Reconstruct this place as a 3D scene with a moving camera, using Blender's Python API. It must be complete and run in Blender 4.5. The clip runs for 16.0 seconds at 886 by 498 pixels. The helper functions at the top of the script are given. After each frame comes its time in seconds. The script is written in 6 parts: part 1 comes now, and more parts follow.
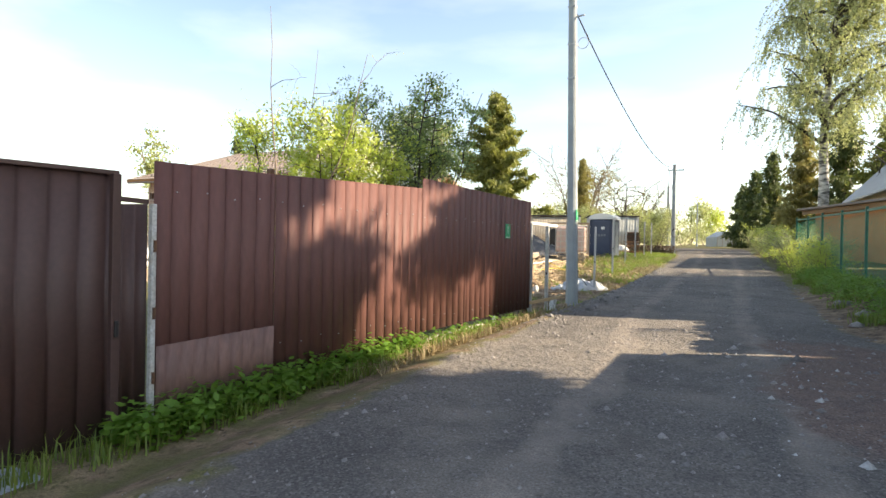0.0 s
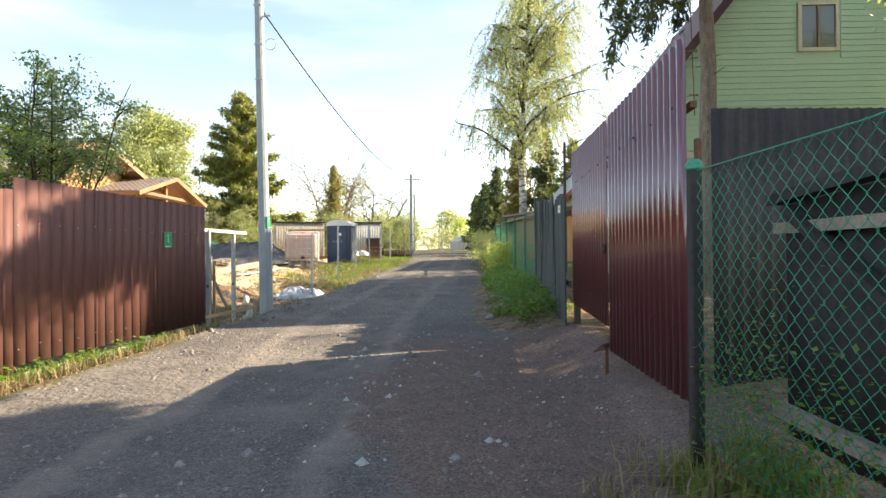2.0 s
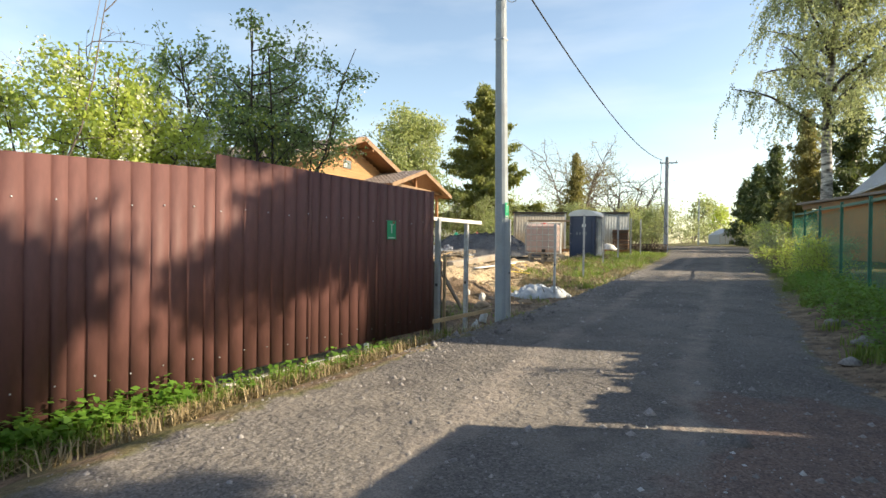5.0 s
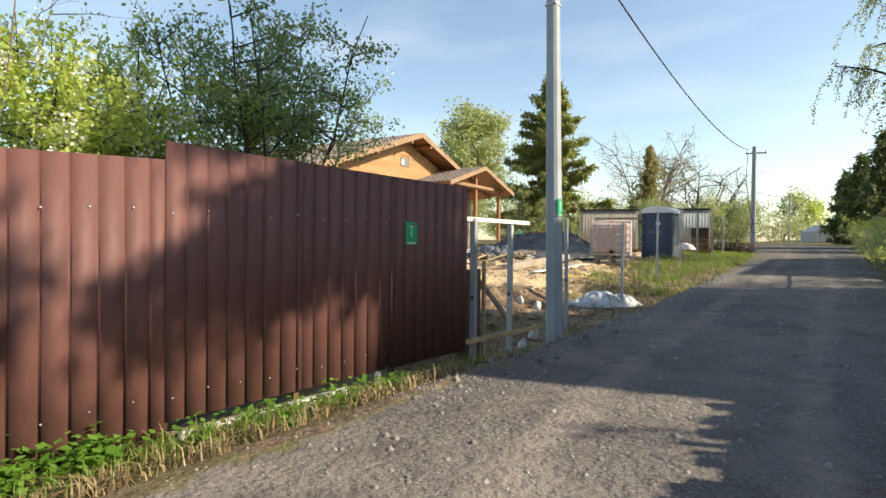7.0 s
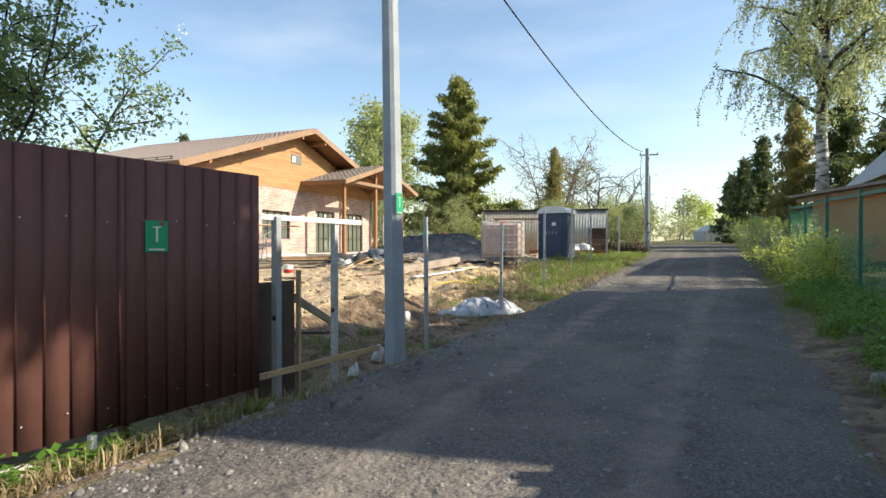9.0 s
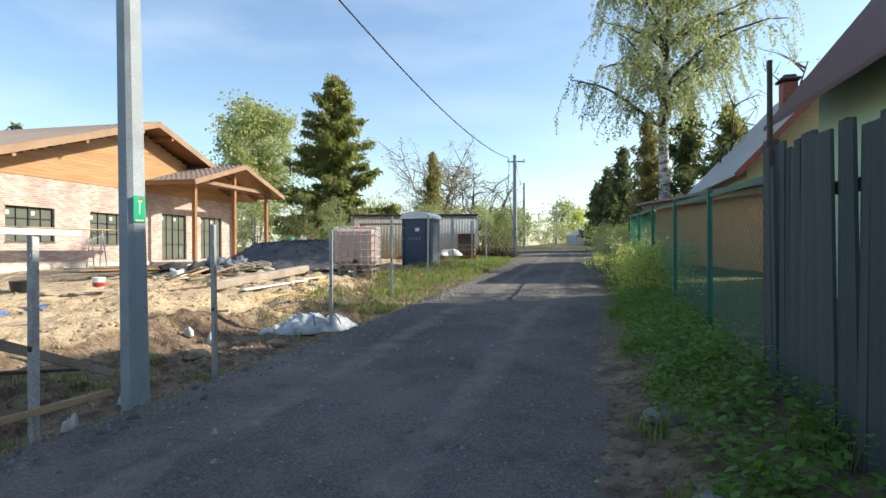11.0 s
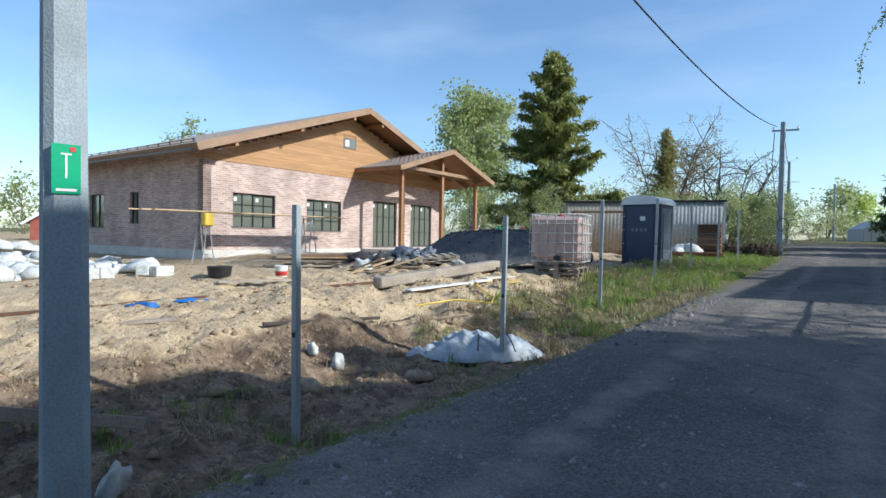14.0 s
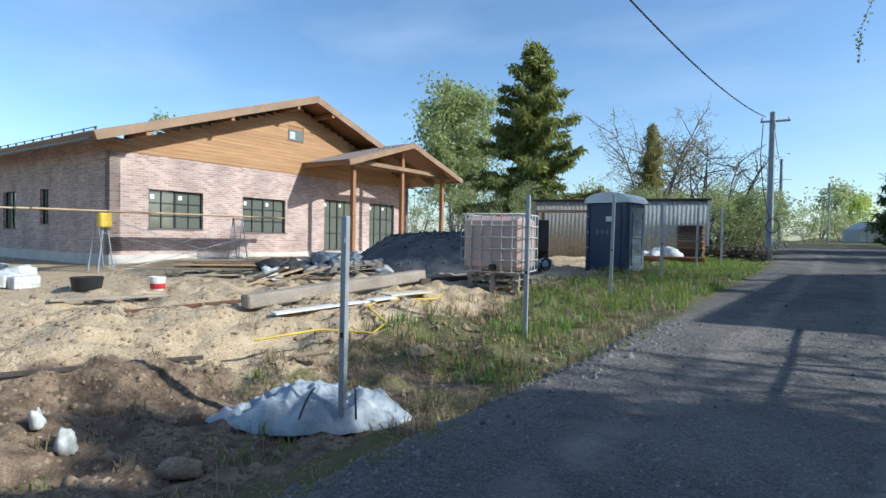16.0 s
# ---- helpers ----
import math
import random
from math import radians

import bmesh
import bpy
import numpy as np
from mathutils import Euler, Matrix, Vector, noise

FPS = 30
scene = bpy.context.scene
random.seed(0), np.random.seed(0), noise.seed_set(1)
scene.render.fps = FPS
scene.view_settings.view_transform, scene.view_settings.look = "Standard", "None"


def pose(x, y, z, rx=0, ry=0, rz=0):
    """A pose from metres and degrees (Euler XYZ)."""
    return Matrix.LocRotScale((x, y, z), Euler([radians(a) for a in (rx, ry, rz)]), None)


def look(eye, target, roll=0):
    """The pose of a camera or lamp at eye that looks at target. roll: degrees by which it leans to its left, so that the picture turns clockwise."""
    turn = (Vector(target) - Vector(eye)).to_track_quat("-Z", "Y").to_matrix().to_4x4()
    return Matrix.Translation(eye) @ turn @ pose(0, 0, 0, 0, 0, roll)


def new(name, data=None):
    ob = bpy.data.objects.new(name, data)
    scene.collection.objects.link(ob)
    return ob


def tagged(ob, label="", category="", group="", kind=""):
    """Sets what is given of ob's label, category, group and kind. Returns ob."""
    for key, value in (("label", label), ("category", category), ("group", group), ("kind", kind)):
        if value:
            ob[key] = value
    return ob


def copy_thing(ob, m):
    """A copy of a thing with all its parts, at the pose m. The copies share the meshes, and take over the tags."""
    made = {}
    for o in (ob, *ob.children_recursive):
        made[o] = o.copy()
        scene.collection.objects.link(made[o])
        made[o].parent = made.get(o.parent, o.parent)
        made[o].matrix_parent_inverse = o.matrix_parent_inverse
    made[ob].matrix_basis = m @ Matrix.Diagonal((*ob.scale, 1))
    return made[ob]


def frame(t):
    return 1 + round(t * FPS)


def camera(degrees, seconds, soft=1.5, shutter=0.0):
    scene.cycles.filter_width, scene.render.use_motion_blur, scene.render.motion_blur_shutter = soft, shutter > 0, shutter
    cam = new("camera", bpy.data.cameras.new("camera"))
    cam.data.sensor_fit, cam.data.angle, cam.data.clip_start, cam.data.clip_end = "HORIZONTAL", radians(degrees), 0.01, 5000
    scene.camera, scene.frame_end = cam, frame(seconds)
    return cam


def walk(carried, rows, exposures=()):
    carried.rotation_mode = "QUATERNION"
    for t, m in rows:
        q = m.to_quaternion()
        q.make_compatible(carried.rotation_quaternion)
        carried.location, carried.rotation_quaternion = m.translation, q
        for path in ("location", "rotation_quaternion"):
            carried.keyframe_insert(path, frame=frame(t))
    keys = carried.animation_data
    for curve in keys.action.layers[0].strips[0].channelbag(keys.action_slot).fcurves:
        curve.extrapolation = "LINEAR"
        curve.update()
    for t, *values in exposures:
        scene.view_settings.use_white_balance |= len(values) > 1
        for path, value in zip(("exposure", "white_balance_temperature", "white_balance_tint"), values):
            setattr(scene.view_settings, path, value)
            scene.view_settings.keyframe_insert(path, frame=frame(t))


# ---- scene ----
cam = camera(78.5, 16.0)
PATH = [
    (0, (-0.012, 0.03, 1.471), (-0.893, 1.825, 1.459), 1.1),
    (0.5, (0.522, 0.205, 1.387), (0.012, 2.139, 1.399), -0.7),
    (1, (0.862, 0.43, 1.408), (0.6, 2.412, 1.423), -0.6),
    (1.5, (1.19, 0.692, 1.48), (1.087, 2.69, 1.488), -0.6),
    (2, (1.578, 0.739, 1.493), (1.505, 2.737, 1.51), -0.5),
    (2.5, (1.687, 0.884, 1.494), (1.61, 2.882, 1.506), -0.3),
    (3, (1.444, 1.151, 1.477), (1.358, 3.149, 1.48), 0.2),
    (3.5, (1.204, 1.484, 1.469), (0.993, 3.473, 1.464), 0.5),
    (4, (1.061, 2.066, 1.53), (0.389, 3.95, 1.521), 0.0),
    (4.2, (0.973, 2.337, 1.543), (0.187, 4.176, 1.526), 0.4),
    (6.3, (0.657, 4.082, 1.664), (-0.335, 5.819, 1.647), 0.6),
    (6.5, (0.625, 4.237, 1.682), (-0.413, 5.946, 1.663), 0.4),
    (7, (0.477, 4.683, 1.672), (-0.642, 6.34, 1.646), 0.6),
    (7.5, (0.454, 5.032, 1.668), (-0.665, 6.689, 1.644), 0.5),
    (8, (0.562, 5.466, 1.715), (-0.555, 7.126, 1.698), 0.3),
    (8.5, (0.59, 6.137, 1.698), (-0.472, 7.832, 1.678), 0.1),
    (9, (0.808, 6.677, 1.701), (-0.059, 8.479, 1.684), -0.0),
    (9.5, (1.227, 7.146, 1.78), (0.48, 9.001, 1.771), 0.1),
    (10, (1.602, 7.664, 1.828), (1.053, 9.588, 1.822), -0.3),
    (10.2, (1.726, 7.769, 1.821), (1.243, 9.71, 1.818), -0.3),
    (12.3, (1.421, 9.162, 1.851), (0.728, 11.037, 1.816), 1.3),
    (12.5, (1.349, 9.393, 1.891), (0.481, 11.194, 1.851), 1.2),
    (13, (1.024, 10.202, 1.896), (-0.109, 11.85, 1.849), 1.0),
    (13.5, (0.851, 10.969, 1.916), (-0.313, 12.596, 1.869), 0.9),
    (14, (0.72, 11.774, 1.903), (-0.499, 13.359, 1.854), 1.0),
    (14.5, (0.66, 12.673, 1.953), (-0.541, 14.271, 1.907), 0.8),
    (15, (0.609, 13.438, 1.973), (-0.59, 15.038, 1.927), 0.8),
    (15.5, (0.621, 14.235, 2.015), (-0.577, 15.835, 1.97), 0.9),
    (16, (0.594, 14.994, 2.034), (-0.613, 16.587, 1.985), 1.0),
]
walk(cam, [(t, look(eye, target, roll)) for t, eye, target, roll in PATH],
     exposures=[(0, 1.45, 7900, 10), (2.5, 1.62, 8000, 10), (3.5, 1.3, 7900, 8), (4.2, 1.15, 7700, 8), (6.5, 0.85, 7300, 8), (9, 0.85, 6800, 7), (10.2, 0.82, 6500, 6), (12.5, 0.7, 6150, 6), (13.0, 0.53, 5750, 5), (16, 0.3, 5350, 4)])

# ---- sky and sun ----
SUN_TO = Vector((0.946, 0.323, 0.617)).normalized()
world = bpy.data.worlds.new("sky")
scene.world = world
world.use_nodes = True
_n = world.node_tree.nodes
_sky = _n.new("ShaderNodeTexSky")
_sky.sky_type, _sky.sun_disc = "NISHITA", False
_sky.sun_elevation = math.asin(SUN_TO.z)
_sky.sun_rotation = math.atan2(SUN_TO.x, SUN_TO.y)
_sky.air_density, _sky.dust_density, _sky.ozone_density = 1.0, 0.7, 1.2
_bg = _n["Background"]
_bg.inputs[1].default_value = 0.138
# thin wisps of high cloud
_tc, _mp, _wn, _mr, _mx = (_n.new(k) for k in ("ShaderNodeTexCoord", "ShaderNodeMapping", "ShaderNodeTexNoise", "ShaderNodeMapRange", "ShaderNodeMix"))
_mp.inputs["Scale"].default_value = (1.4, 2.6, 7.0)
_wn.inputs["Scale"].default_value, _wn.inputs["Detail"].default_value = 1.6, 7
for k, x in zip((1, 2, 3, 4), (0.45, 0.8, 0.0, 0.24)):
    _mr.inputs[k].default_value = x
_mx.data_type = "RGBA"
_mx.inputs[7].default_value = (5.2, 5.5, 5.9, 1)
_wl = world.node_tree.links.new
_wl(_tc.outputs["Generated"], _mp.inputs[0]), _wl(_mp.outputs[0], _wn.inputs[0]), _wl(_wn.outputs[0], _mr.inputs[0])
_wl(_mr.outputs[0], _mx.inputs[0]), _wl(_sky.outputs[0], _mx.inputs[6]), _wl(_mx.outputs[2], _bg.inputs[0])
_sun = bpy.data.lights.new("sun", "SUN")
_sun.energy, _sun.angle, _sun.color = 5.0, radians(0.55), (1.0, 0.9, 0.76)
sun = new("sun", _sun)
sun.matrix_world = look(SUN_TO * 60, (0, 0, 0))

# ---- materials ----
def mat(name, base, second=None, scale=4.0, rough=0.8, metal=0.0, bump=0.0, bscale=60.0, contrast=0.5, stretch=(1, 1, 1), fine=0.25, random_amount=0.0, spec=0.5):
    """A surface with large stains between base and second, fine grain and relief."""
    m = bpy.data.materials.new(name)
    m.use_nodes = True
    nt = m.node_tree
    b = nt.nodes["Principled BSDF"]
    b.inputs["Roughness"].default_value, b.inputs["Metallic"].default_value = rough, metal
    b.inputs["Specular IOR Level"].default_value = spec
    second = second or tuple(c * 0.7 for c in base)
    tc = nt.nodes.new("ShaderNodeTexCoord")
    mp = nt.nodes.new("ShaderNodeMapping")
    mp.inputs["Scale"].default_value = stretch
    nt.links.new(tc.outputs["Object"], mp.inputs[0])
    big = nt.nodes.new("ShaderNodeTexNoise")
    big.inputs["Scale"].default_value, big.inputs["Detail"].default_value = scale, 6
    nt.links.new(mp.outputs[0], big.inputs[0])
    ramp = nt.nodes.new("ShaderNodeMapRange")
    ramp.inputs[1].default_value, ramp.inputs[2].default_value = 0.5 - contrast * 0.4, 0.5 + contrast * 0.4
    nt.links.new(big.outputs[0], ramp.inputs[0])
    mix = nt.nodes.new("ShaderNodeMix")
    mix.data_type = "RGBA"
    mix.inputs[6].default_value, mix.inputs[7].default_value = (*base, 1), (*second, 1)
    nt.links.new(ramp.outputs[0], mix.inputs[0])
    small = nt.nodes.new("ShaderNodeTexNoise")
    small.inputs["Scale"].default_value, small.inputs["Detail"].default_value = bscale, 4
    nt.links.new(mp.outputs[0], small.inputs[0])
    hsv = nt.nodes.new("ShaderNodeHueSaturation")
    val = nt.nodes.new("ShaderNodeMapRange")
    val.inputs[1].default_value, val.inputs[2].default_value = 0.3, 0.7
    val.inputs[3].default_value, val.inputs[4].default_value = 1 - fine, 1 + fine
    nt.links.new(small.outputs[0], val.inputs[0])
    nt.links.new(mix.outputs[2], hsv.inputs["Color"])
    out = val.outputs[0]
    if random_amount:
        info = nt.nodes.new("ShaderNodeObjectInfo")
        geo = nt.nodes.new("ShaderNodeNewGeometry")
        add = nt.nodes.new("ShaderNodeMath")
        nt.links.new(info.outputs["Random"], add.inputs[0])
        nt.links.new(geo.outputs["Random Per Island"], add.inputs[1])
        rr = nt.nodes.new("ShaderNodeMapRange")
        rr.inputs[2].default_value = 2.0
        rr.inputs[3].default_value, rr.inputs[4].default_value = 1 - random_amount, 1 + random_amount
        nt.links.new(add.outputs[0], rr.inputs[0])
        mul = nt.nodes.new("ShaderNodeMath")
        mul.operation = "MULTIPLY"
        nt.links.new(out, mul.inputs[0]), nt.links.new(rr.outputs[0], mul.inputs[1])
        out = mul.outputs[0]
    nt.links.new(out, hsv.inputs["Value"])
    nt.links.new(hsv.outputs[0], b.inputs["Base Color"])
    if bump:
        bp = nt.nodes.new("ShaderNodeBump")
        bp.inputs["Strength"].default_value, bp.inputs["Distance"].default_value = bump, 0.02
        nt.links.new(small.outputs[0], bp.inputs["Height"])
        nt.links.new(bp.outputs[0], b.inputs["Normal"])
    return m


def leaf_mat(name, base, second, through_colour, amount=0.45):
    """Thin foliage: each leaf has its own tone, and light passes through it."""
    m = bpy.data.materials.new(name)
    m.use_nodes = True
    nt = m.node_tree
    b = nt.nodes["Principled BSDF"]
    b.inputs["Roughness"].default_value = 0.55
    geo = nt.nodes.new("ShaderNodeNewGeometry")
    mix = nt.nodes.new("ShaderNodeMix")
    mix.data_type = "RGBA"
    mix.inputs[6].default_value, mix.inputs[7].default_value = (*base, 1), (*second, 1)
    nt.links.new(geo.outputs["Random Per Island"], mix.inputs[0])
    nt.links.new(mix.outputs[2], b.inputs["Base Color"])
    tr = nt.nodes.new("ShaderNodeBsdfTranslucent")
    tr.inputs[0].default_value = (*through_colour, 1)
    sh = nt.nodes.new("ShaderNodeMixShader")
    sh.inputs[0].default_value = amount
    nt.links.new(b.outputs[0], sh.inputs[1]), nt.links.new(tr.outputs[0], sh.inputs[2])
    nt.links.new(sh.outputs[0], nt.nodes["Material Output"].inputs[0])
    return m


def ground_mat(name):
    """Grey gravel, tan soil and grassy earth, mixed by the weights that the sheet carries."""
    m = bpy.data.materials.new(name)
    m.use_nodes = True
    nt = m.node_tree
    N, L = nt.nodes.new, nt.links.new
    b = nt.nodes["Principled BSDF"]
    b.inputs["Roughness"].default_value, b.inputs["Specular IOR Level"].default_value = 0.9, 0.25
    tc = N("ShaderNodeTexCoord")

    def noise_at(scale, detail=5):
        n = N("ShaderNodeTexNoise")
        n.inputs["Scale"].default_value, n.inputs["Detail"].default_value = scale, detail
        L(tc.outputs["Object"], n.inputs[0])
        return n.outputs[0]

    def ramp(v, lo, hi, a=0.0, c=1.0):
        r = N("ShaderNodeMapRange")
        for k, x in zip((1, 2, 3, 4), (lo, hi, a, c)):
            r.inputs[k].default_value = x
        L(v, r.inputs[0])
        return r.outputs[0]

    def blend(f, a, c):
        x = N("ShaderNodeMix")
        x.data_type = "RGBA"
        L(f, x.inputs[0])
        for k, v in ((6, a), (7, c)):
            if isinstance(v, tuple):
                x.inputs[k].default_value = (*v, 1)
            else:
                L(v, x.inputs[k])
        return x.outputs[2]

    def weight(attr):
        a = N("ShaderNodeAttribute")
        a.attribute_name = attr
        add = N("ShaderNodeMath")
        L(a.outputs["Fac"], add.inputs[0])
        sub = N("ShaderNodeMath")
        sub.operation = "MULTIPLY_ADD"
        L(noise_at(2.5, 8), sub.inputs[0])
        sub.inputs[1].default_value, sub.inputs[2].default_value = 1.1, -0.55
        L(sub.outputs[0], add.inputs[1])
        return ramp(add.outputs[0], 0.4, 0.6)

    big, mid, fine = noise_at(0.5), noise_at(5), noise_at(70, 3)
    vor = N("ShaderNodeTexVoronoi")
    vor.inputs["Scale"].default_value = 62
    L(tc.outputs["Object"], vor.inputs[0])
    bw = N("ShaderNodeRGBToBW")
    L(vor.outputs["Color"], bw.inputs[0])
    grey = blend(ramp(big, 0.35, 0.65), (0.115, 0.105, 0.098), (0.185, 0.167, 0.148))
    grey = blend(ramp(bw.outputs[0], 0.6, 0.95, 0, 0.4), grey, (0.33, 0.31, 0.29))
    grey = blend(ramp(bw.outputs[0], 0.42, 0.1, 0, 0.6), grey, (0.06, 0.055, 0.052))
    grey = blend(ramp(noise_at(0.9, 7), 0.5, 0.68, 0, 0.55), grey, (0.255, 0.225, 0.19))
    grey = blend(ramp(noise_at(1.7, 7), 0.55, 0.7, 0, 0.6), grey, (0.085, 0.076, 0.07))
    grey = blend(weight("w_track"), grey, blend(ramp(mid, 0.35, 0.65), (0.27, 0.235, 0.2), (0.19, 0.168, 0.15)))
    red = blend(ramp(mid, 0.35, 0.65), (0.195, 0.135, 0.11), (0.15, 0.11, 0.095))
    red = blend(ramp(bw.outputs[0], 0.6, 0.95, 0, 0.5), red, (0.31, 0.25, 0.22))
    red = blend(ramp(bw.outputs[0], 0.42, 0.1, 0, 0.6), red, (0.07, 0.055, 0.048))
    sand = blend(ramp(mid, 0.35, 0.7), (0.55, 0.43, 0.28), (0.4, 0.295, 0.18))
    sand = blend(ramp(fine, 0.55, 0.75, 0, 0.6), sand, (0.62, 0.52, 0.37))
    soil = blend(ramp(mid, 0.4, 0.62), (0.24, 0.17, 0.115), (0.12, 0.084, 0.056))
    grass = blend(ramp(mid, 0.35, 0.65), (0.12, 0.125, 0.042), (0.17, 0.145, 0.075))
    soil = blend(ramp(noise_at(2.2, 8), 0.52, 0.62, 0, 0.5), soil, (0.36, 0.27, 0.175))
    soil = blend(ramp(noise_at(14, 6), 0.56, 0.64, 0, 0.8), soil, (0.075, 0.053, 0.036))
    col = blend(weight("w_sand"), soil, sand)
    col = blend(weight("w_grass"), col, grass)
    col = blend(weight("w_road"), col, blend(weight("w_red"), grey, red))
    hsv = N("ShaderNodeHueSaturation")
    L(ramp(fine, 0.3, 0.7, 0.72, 1.28), hsv.inputs["Value"])
    L(col, hsv.inputs["Color"])
    L(hsv.outputs[0], b.inputs["Base Color"])
    bp = N("ShaderNodeBump")
    bp.inputs["Strength"].default_value, bp.inputs["Distance"].default_value = 1.0, 0.036
    mx = N("ShaderNodeMath")
    L(bw.outputs[0], mx.inputs[0]), L(mid, mx.inputs[1])
    mx2 = N("ShaderNodeMath")
    L(mx.outputs[0], mx2.inputs[0]), L(noise_at(16, 8), mx2.inputs[1])
    L(mx2.outputs[0], bp.inputs["Height"])
    L(bp.outputs[0], b.inputs["Normal"])
    return m


def brick_mat(name):
    m = bpy.data.materials.new(name)
    m.use_nodes = True
    nt = m.node_tree
    N, L = nt.nodes.new, nt.links.new
    b = nt.nodes["Principled BSDF"]
    b.inputs["Roughness"].default_value = 0.85
    tc, sep, com, add = N("ShaderNodeTexCoord"), N("ShaderNodeSeparateXYZ"), N("ShaderNodeCombineXYZ"), N("ShaderNodeMath")
    L(tc.outputs["Object"], sep.inputs[0])
    L(sep.outputs[0], add.inputs[0]), L(sep.outputs[1], add.inputs[1])
    L(add.outputs[0], com.inputs[0]), L(sep.outputs[2], com.inputs[1])
    br = N("ShaderNodeTexBrick")
    br.inputs["Scale"].default_value = 1.0
    br.inputs["Brick Width"].default_value, br.inputs["Row Height"].default_value, br.inputs["Mortar Size"].default_value = 0.27, 0.085, 0.011
    br.inputs["Color1"].default_value, br.inputs["Color2"].default_value = (0.33, 0.2, 0.165, 1), (0.5, 0.37, 0.32, 1)
    br.inputs["Mortar"].default_value, br.inputs["Bias"].default_value = (0.5, 0.45, 0.4, 1), 0.0
    L(com.outputs[0], br.inputs[0])
    n = N("ShaderNodeTexNoise")
    n.inputs["Scale"].default_value, n.inputs["Detail"].default_value = 0.9, 8
    L(tc.outputs["Object"], n.inputs[0])
    r = N("ShaderNodeMapRange")
    for k, x in zip((1, 2, 3, 4), (0.3, 0.7, 0.8, 1.2)):
        r.inputs[k].default_value = x
    L(n.outputs[0], r.inputs[0])
    h = N("ShaderNodeHueSaturation")
    L(br.outputs[0], h.inputs["Color"]), L(r.outputs[0], h.inputs["Value"])
    L(h.outputs[0], b.inputs["Base Color"])
    bp = N("ShaderNodeBump")
    bp.invert = True
    bp.inputs["Strength"].default_value, bp.inputs["Distance"].default_value = 0.7, 0.01
    L(br.outputs["Fac"], bp.inputs["Height"]), L(bp.outputs[0], b.inputs["Normal"])
    return m


def glass_mat(name, tint=(0.05, 0.06, 0.065)):
    m = bpy.data.materials.new(name)
    m.use_nodes = True
    b = m.node_tree.nodes["Principled BSDF"]
    b.inputs["Base Color"].default_value = (*tint, 1)
    b.inputs["Roughness"].default_value, b.inputs["Specular IOR Level"].default_value = 0.04, 0.9
    return m


M_GROUND = ground_mat("gravel and soil")
M_BRICK = brick_mat("pink-brown clinker brick")
M_GLASS = glass_mat("dark window glass", (0.13, 0.14, 0.115))
M_FENCE = mat("brown painted sheet steel", (0.145, 0.066, 0.058), (0.115, 0.052, 0.046), 1.6, 0.62, 0.0, 0.05, 25, stretch=(1, 1, 0.35), fine=0.08, spec=0.3)
M_FENCE_OLD = mat("weathered brown sheet steel", (0.15, 0.085, 0.075), (0.2, 0.11, 0.09), 2.5, 0.6, 0.0, 0.1, 25, stretch=(1, 1, 0.3), fine=0.2)
M_GATE_DARK = mat("dark chocolate sheet steel", (0.075, 0.04, 0.037), (0.06, 0.032, 0.03), 1.5, 0.6, 0.0, 0.05, 25, fine=0.1)
M_GATE_RED = mat("wine-red glossy sheet steel", (0.15, 0.028, 0.032), (0.12, 0.022, 0.027), 1.2, 0.3, 0.0, 0.06, 12, fine=0.1)
M_RUST = mat("rusty steel", (0.16, 0.075, 0.04), (0.09, 0.05, 0.035), 9, 0.8, 0.1, 0.3, 80)
M_STEEL = mat("galvanised grey steel", (0.42, 0.44, 0.46), (0.34, 0.36, 0.38), 5, 0.45, 0.35, 0.05, 40, fine=0.12)
M_PALE_POST = mat("pale grey painted post", (0.5, 0.52, 0.53), (0.38, 0.36, 0.33), 8, 0.6, 0.0, 0.1, 40)
M_CONCRETE = mat("grey concrete", (0.34, 0.385, 0.42), (0.275, 0.305, 0.33), 3, 0.85, 0, 0.35, 70, fine=0.14)
M_CONCRETE_PALE = mat("pale concrete plinth", (0.6, 0.575, 0.53), (0.48, 0.45, 0.41), 1.5, 0.9, 0, 0.2, 50)
M_WOOD_RAW = mat("raw pale lumber", (0.5, 0.36, 0.2), (0.38, 0.27, 0.16), 3, 0.75, 0, 0.2, 30, stretch=(6, 1, 6), fine=0.18, random_amount=0.22)
M_WOOD_GREY = mat("weathered grey lumber", (0.36, 0.31, 0.25), (0.24, 0.2, 0.16), 3, 0.85, 0, 0.25, 40, fine=0.2, random_amount=0.25)
M_WOOD_DARK = mat("dark old timber", (0.07, 0.052, 0.04), (0.1, 0.075, 0.055), 4, 0.85, 0, 0.3, 40, fine=0.2, random_amount=0.2)
M_WOOD_BROWN = mat("brown stained timber", (0.33, 0.165, 0.072), (0.25, 0.12, 0.052), 2, 0.6, 0, 0.15, 40, stretch=(3, 1, 5), fine=0.14, random_amount=0.12)
M_WOOD_SIDING = mat("honey-brown siding", (0.4, 0.225, 0.095), (0.3, 0.16, 0.066), 1.5, 0.6, 0, 0.15, 30, stretch=(1, 0.5, 5), fine=0.15, random_amount=0.2)
M_WOOD_FASCIA = mat("light brown fascia board", (0.31, 0.195, 0.11), (0.22, 0.135, 0.075), 2, 0.6, 0, 0.1, 30, fine=0.12)
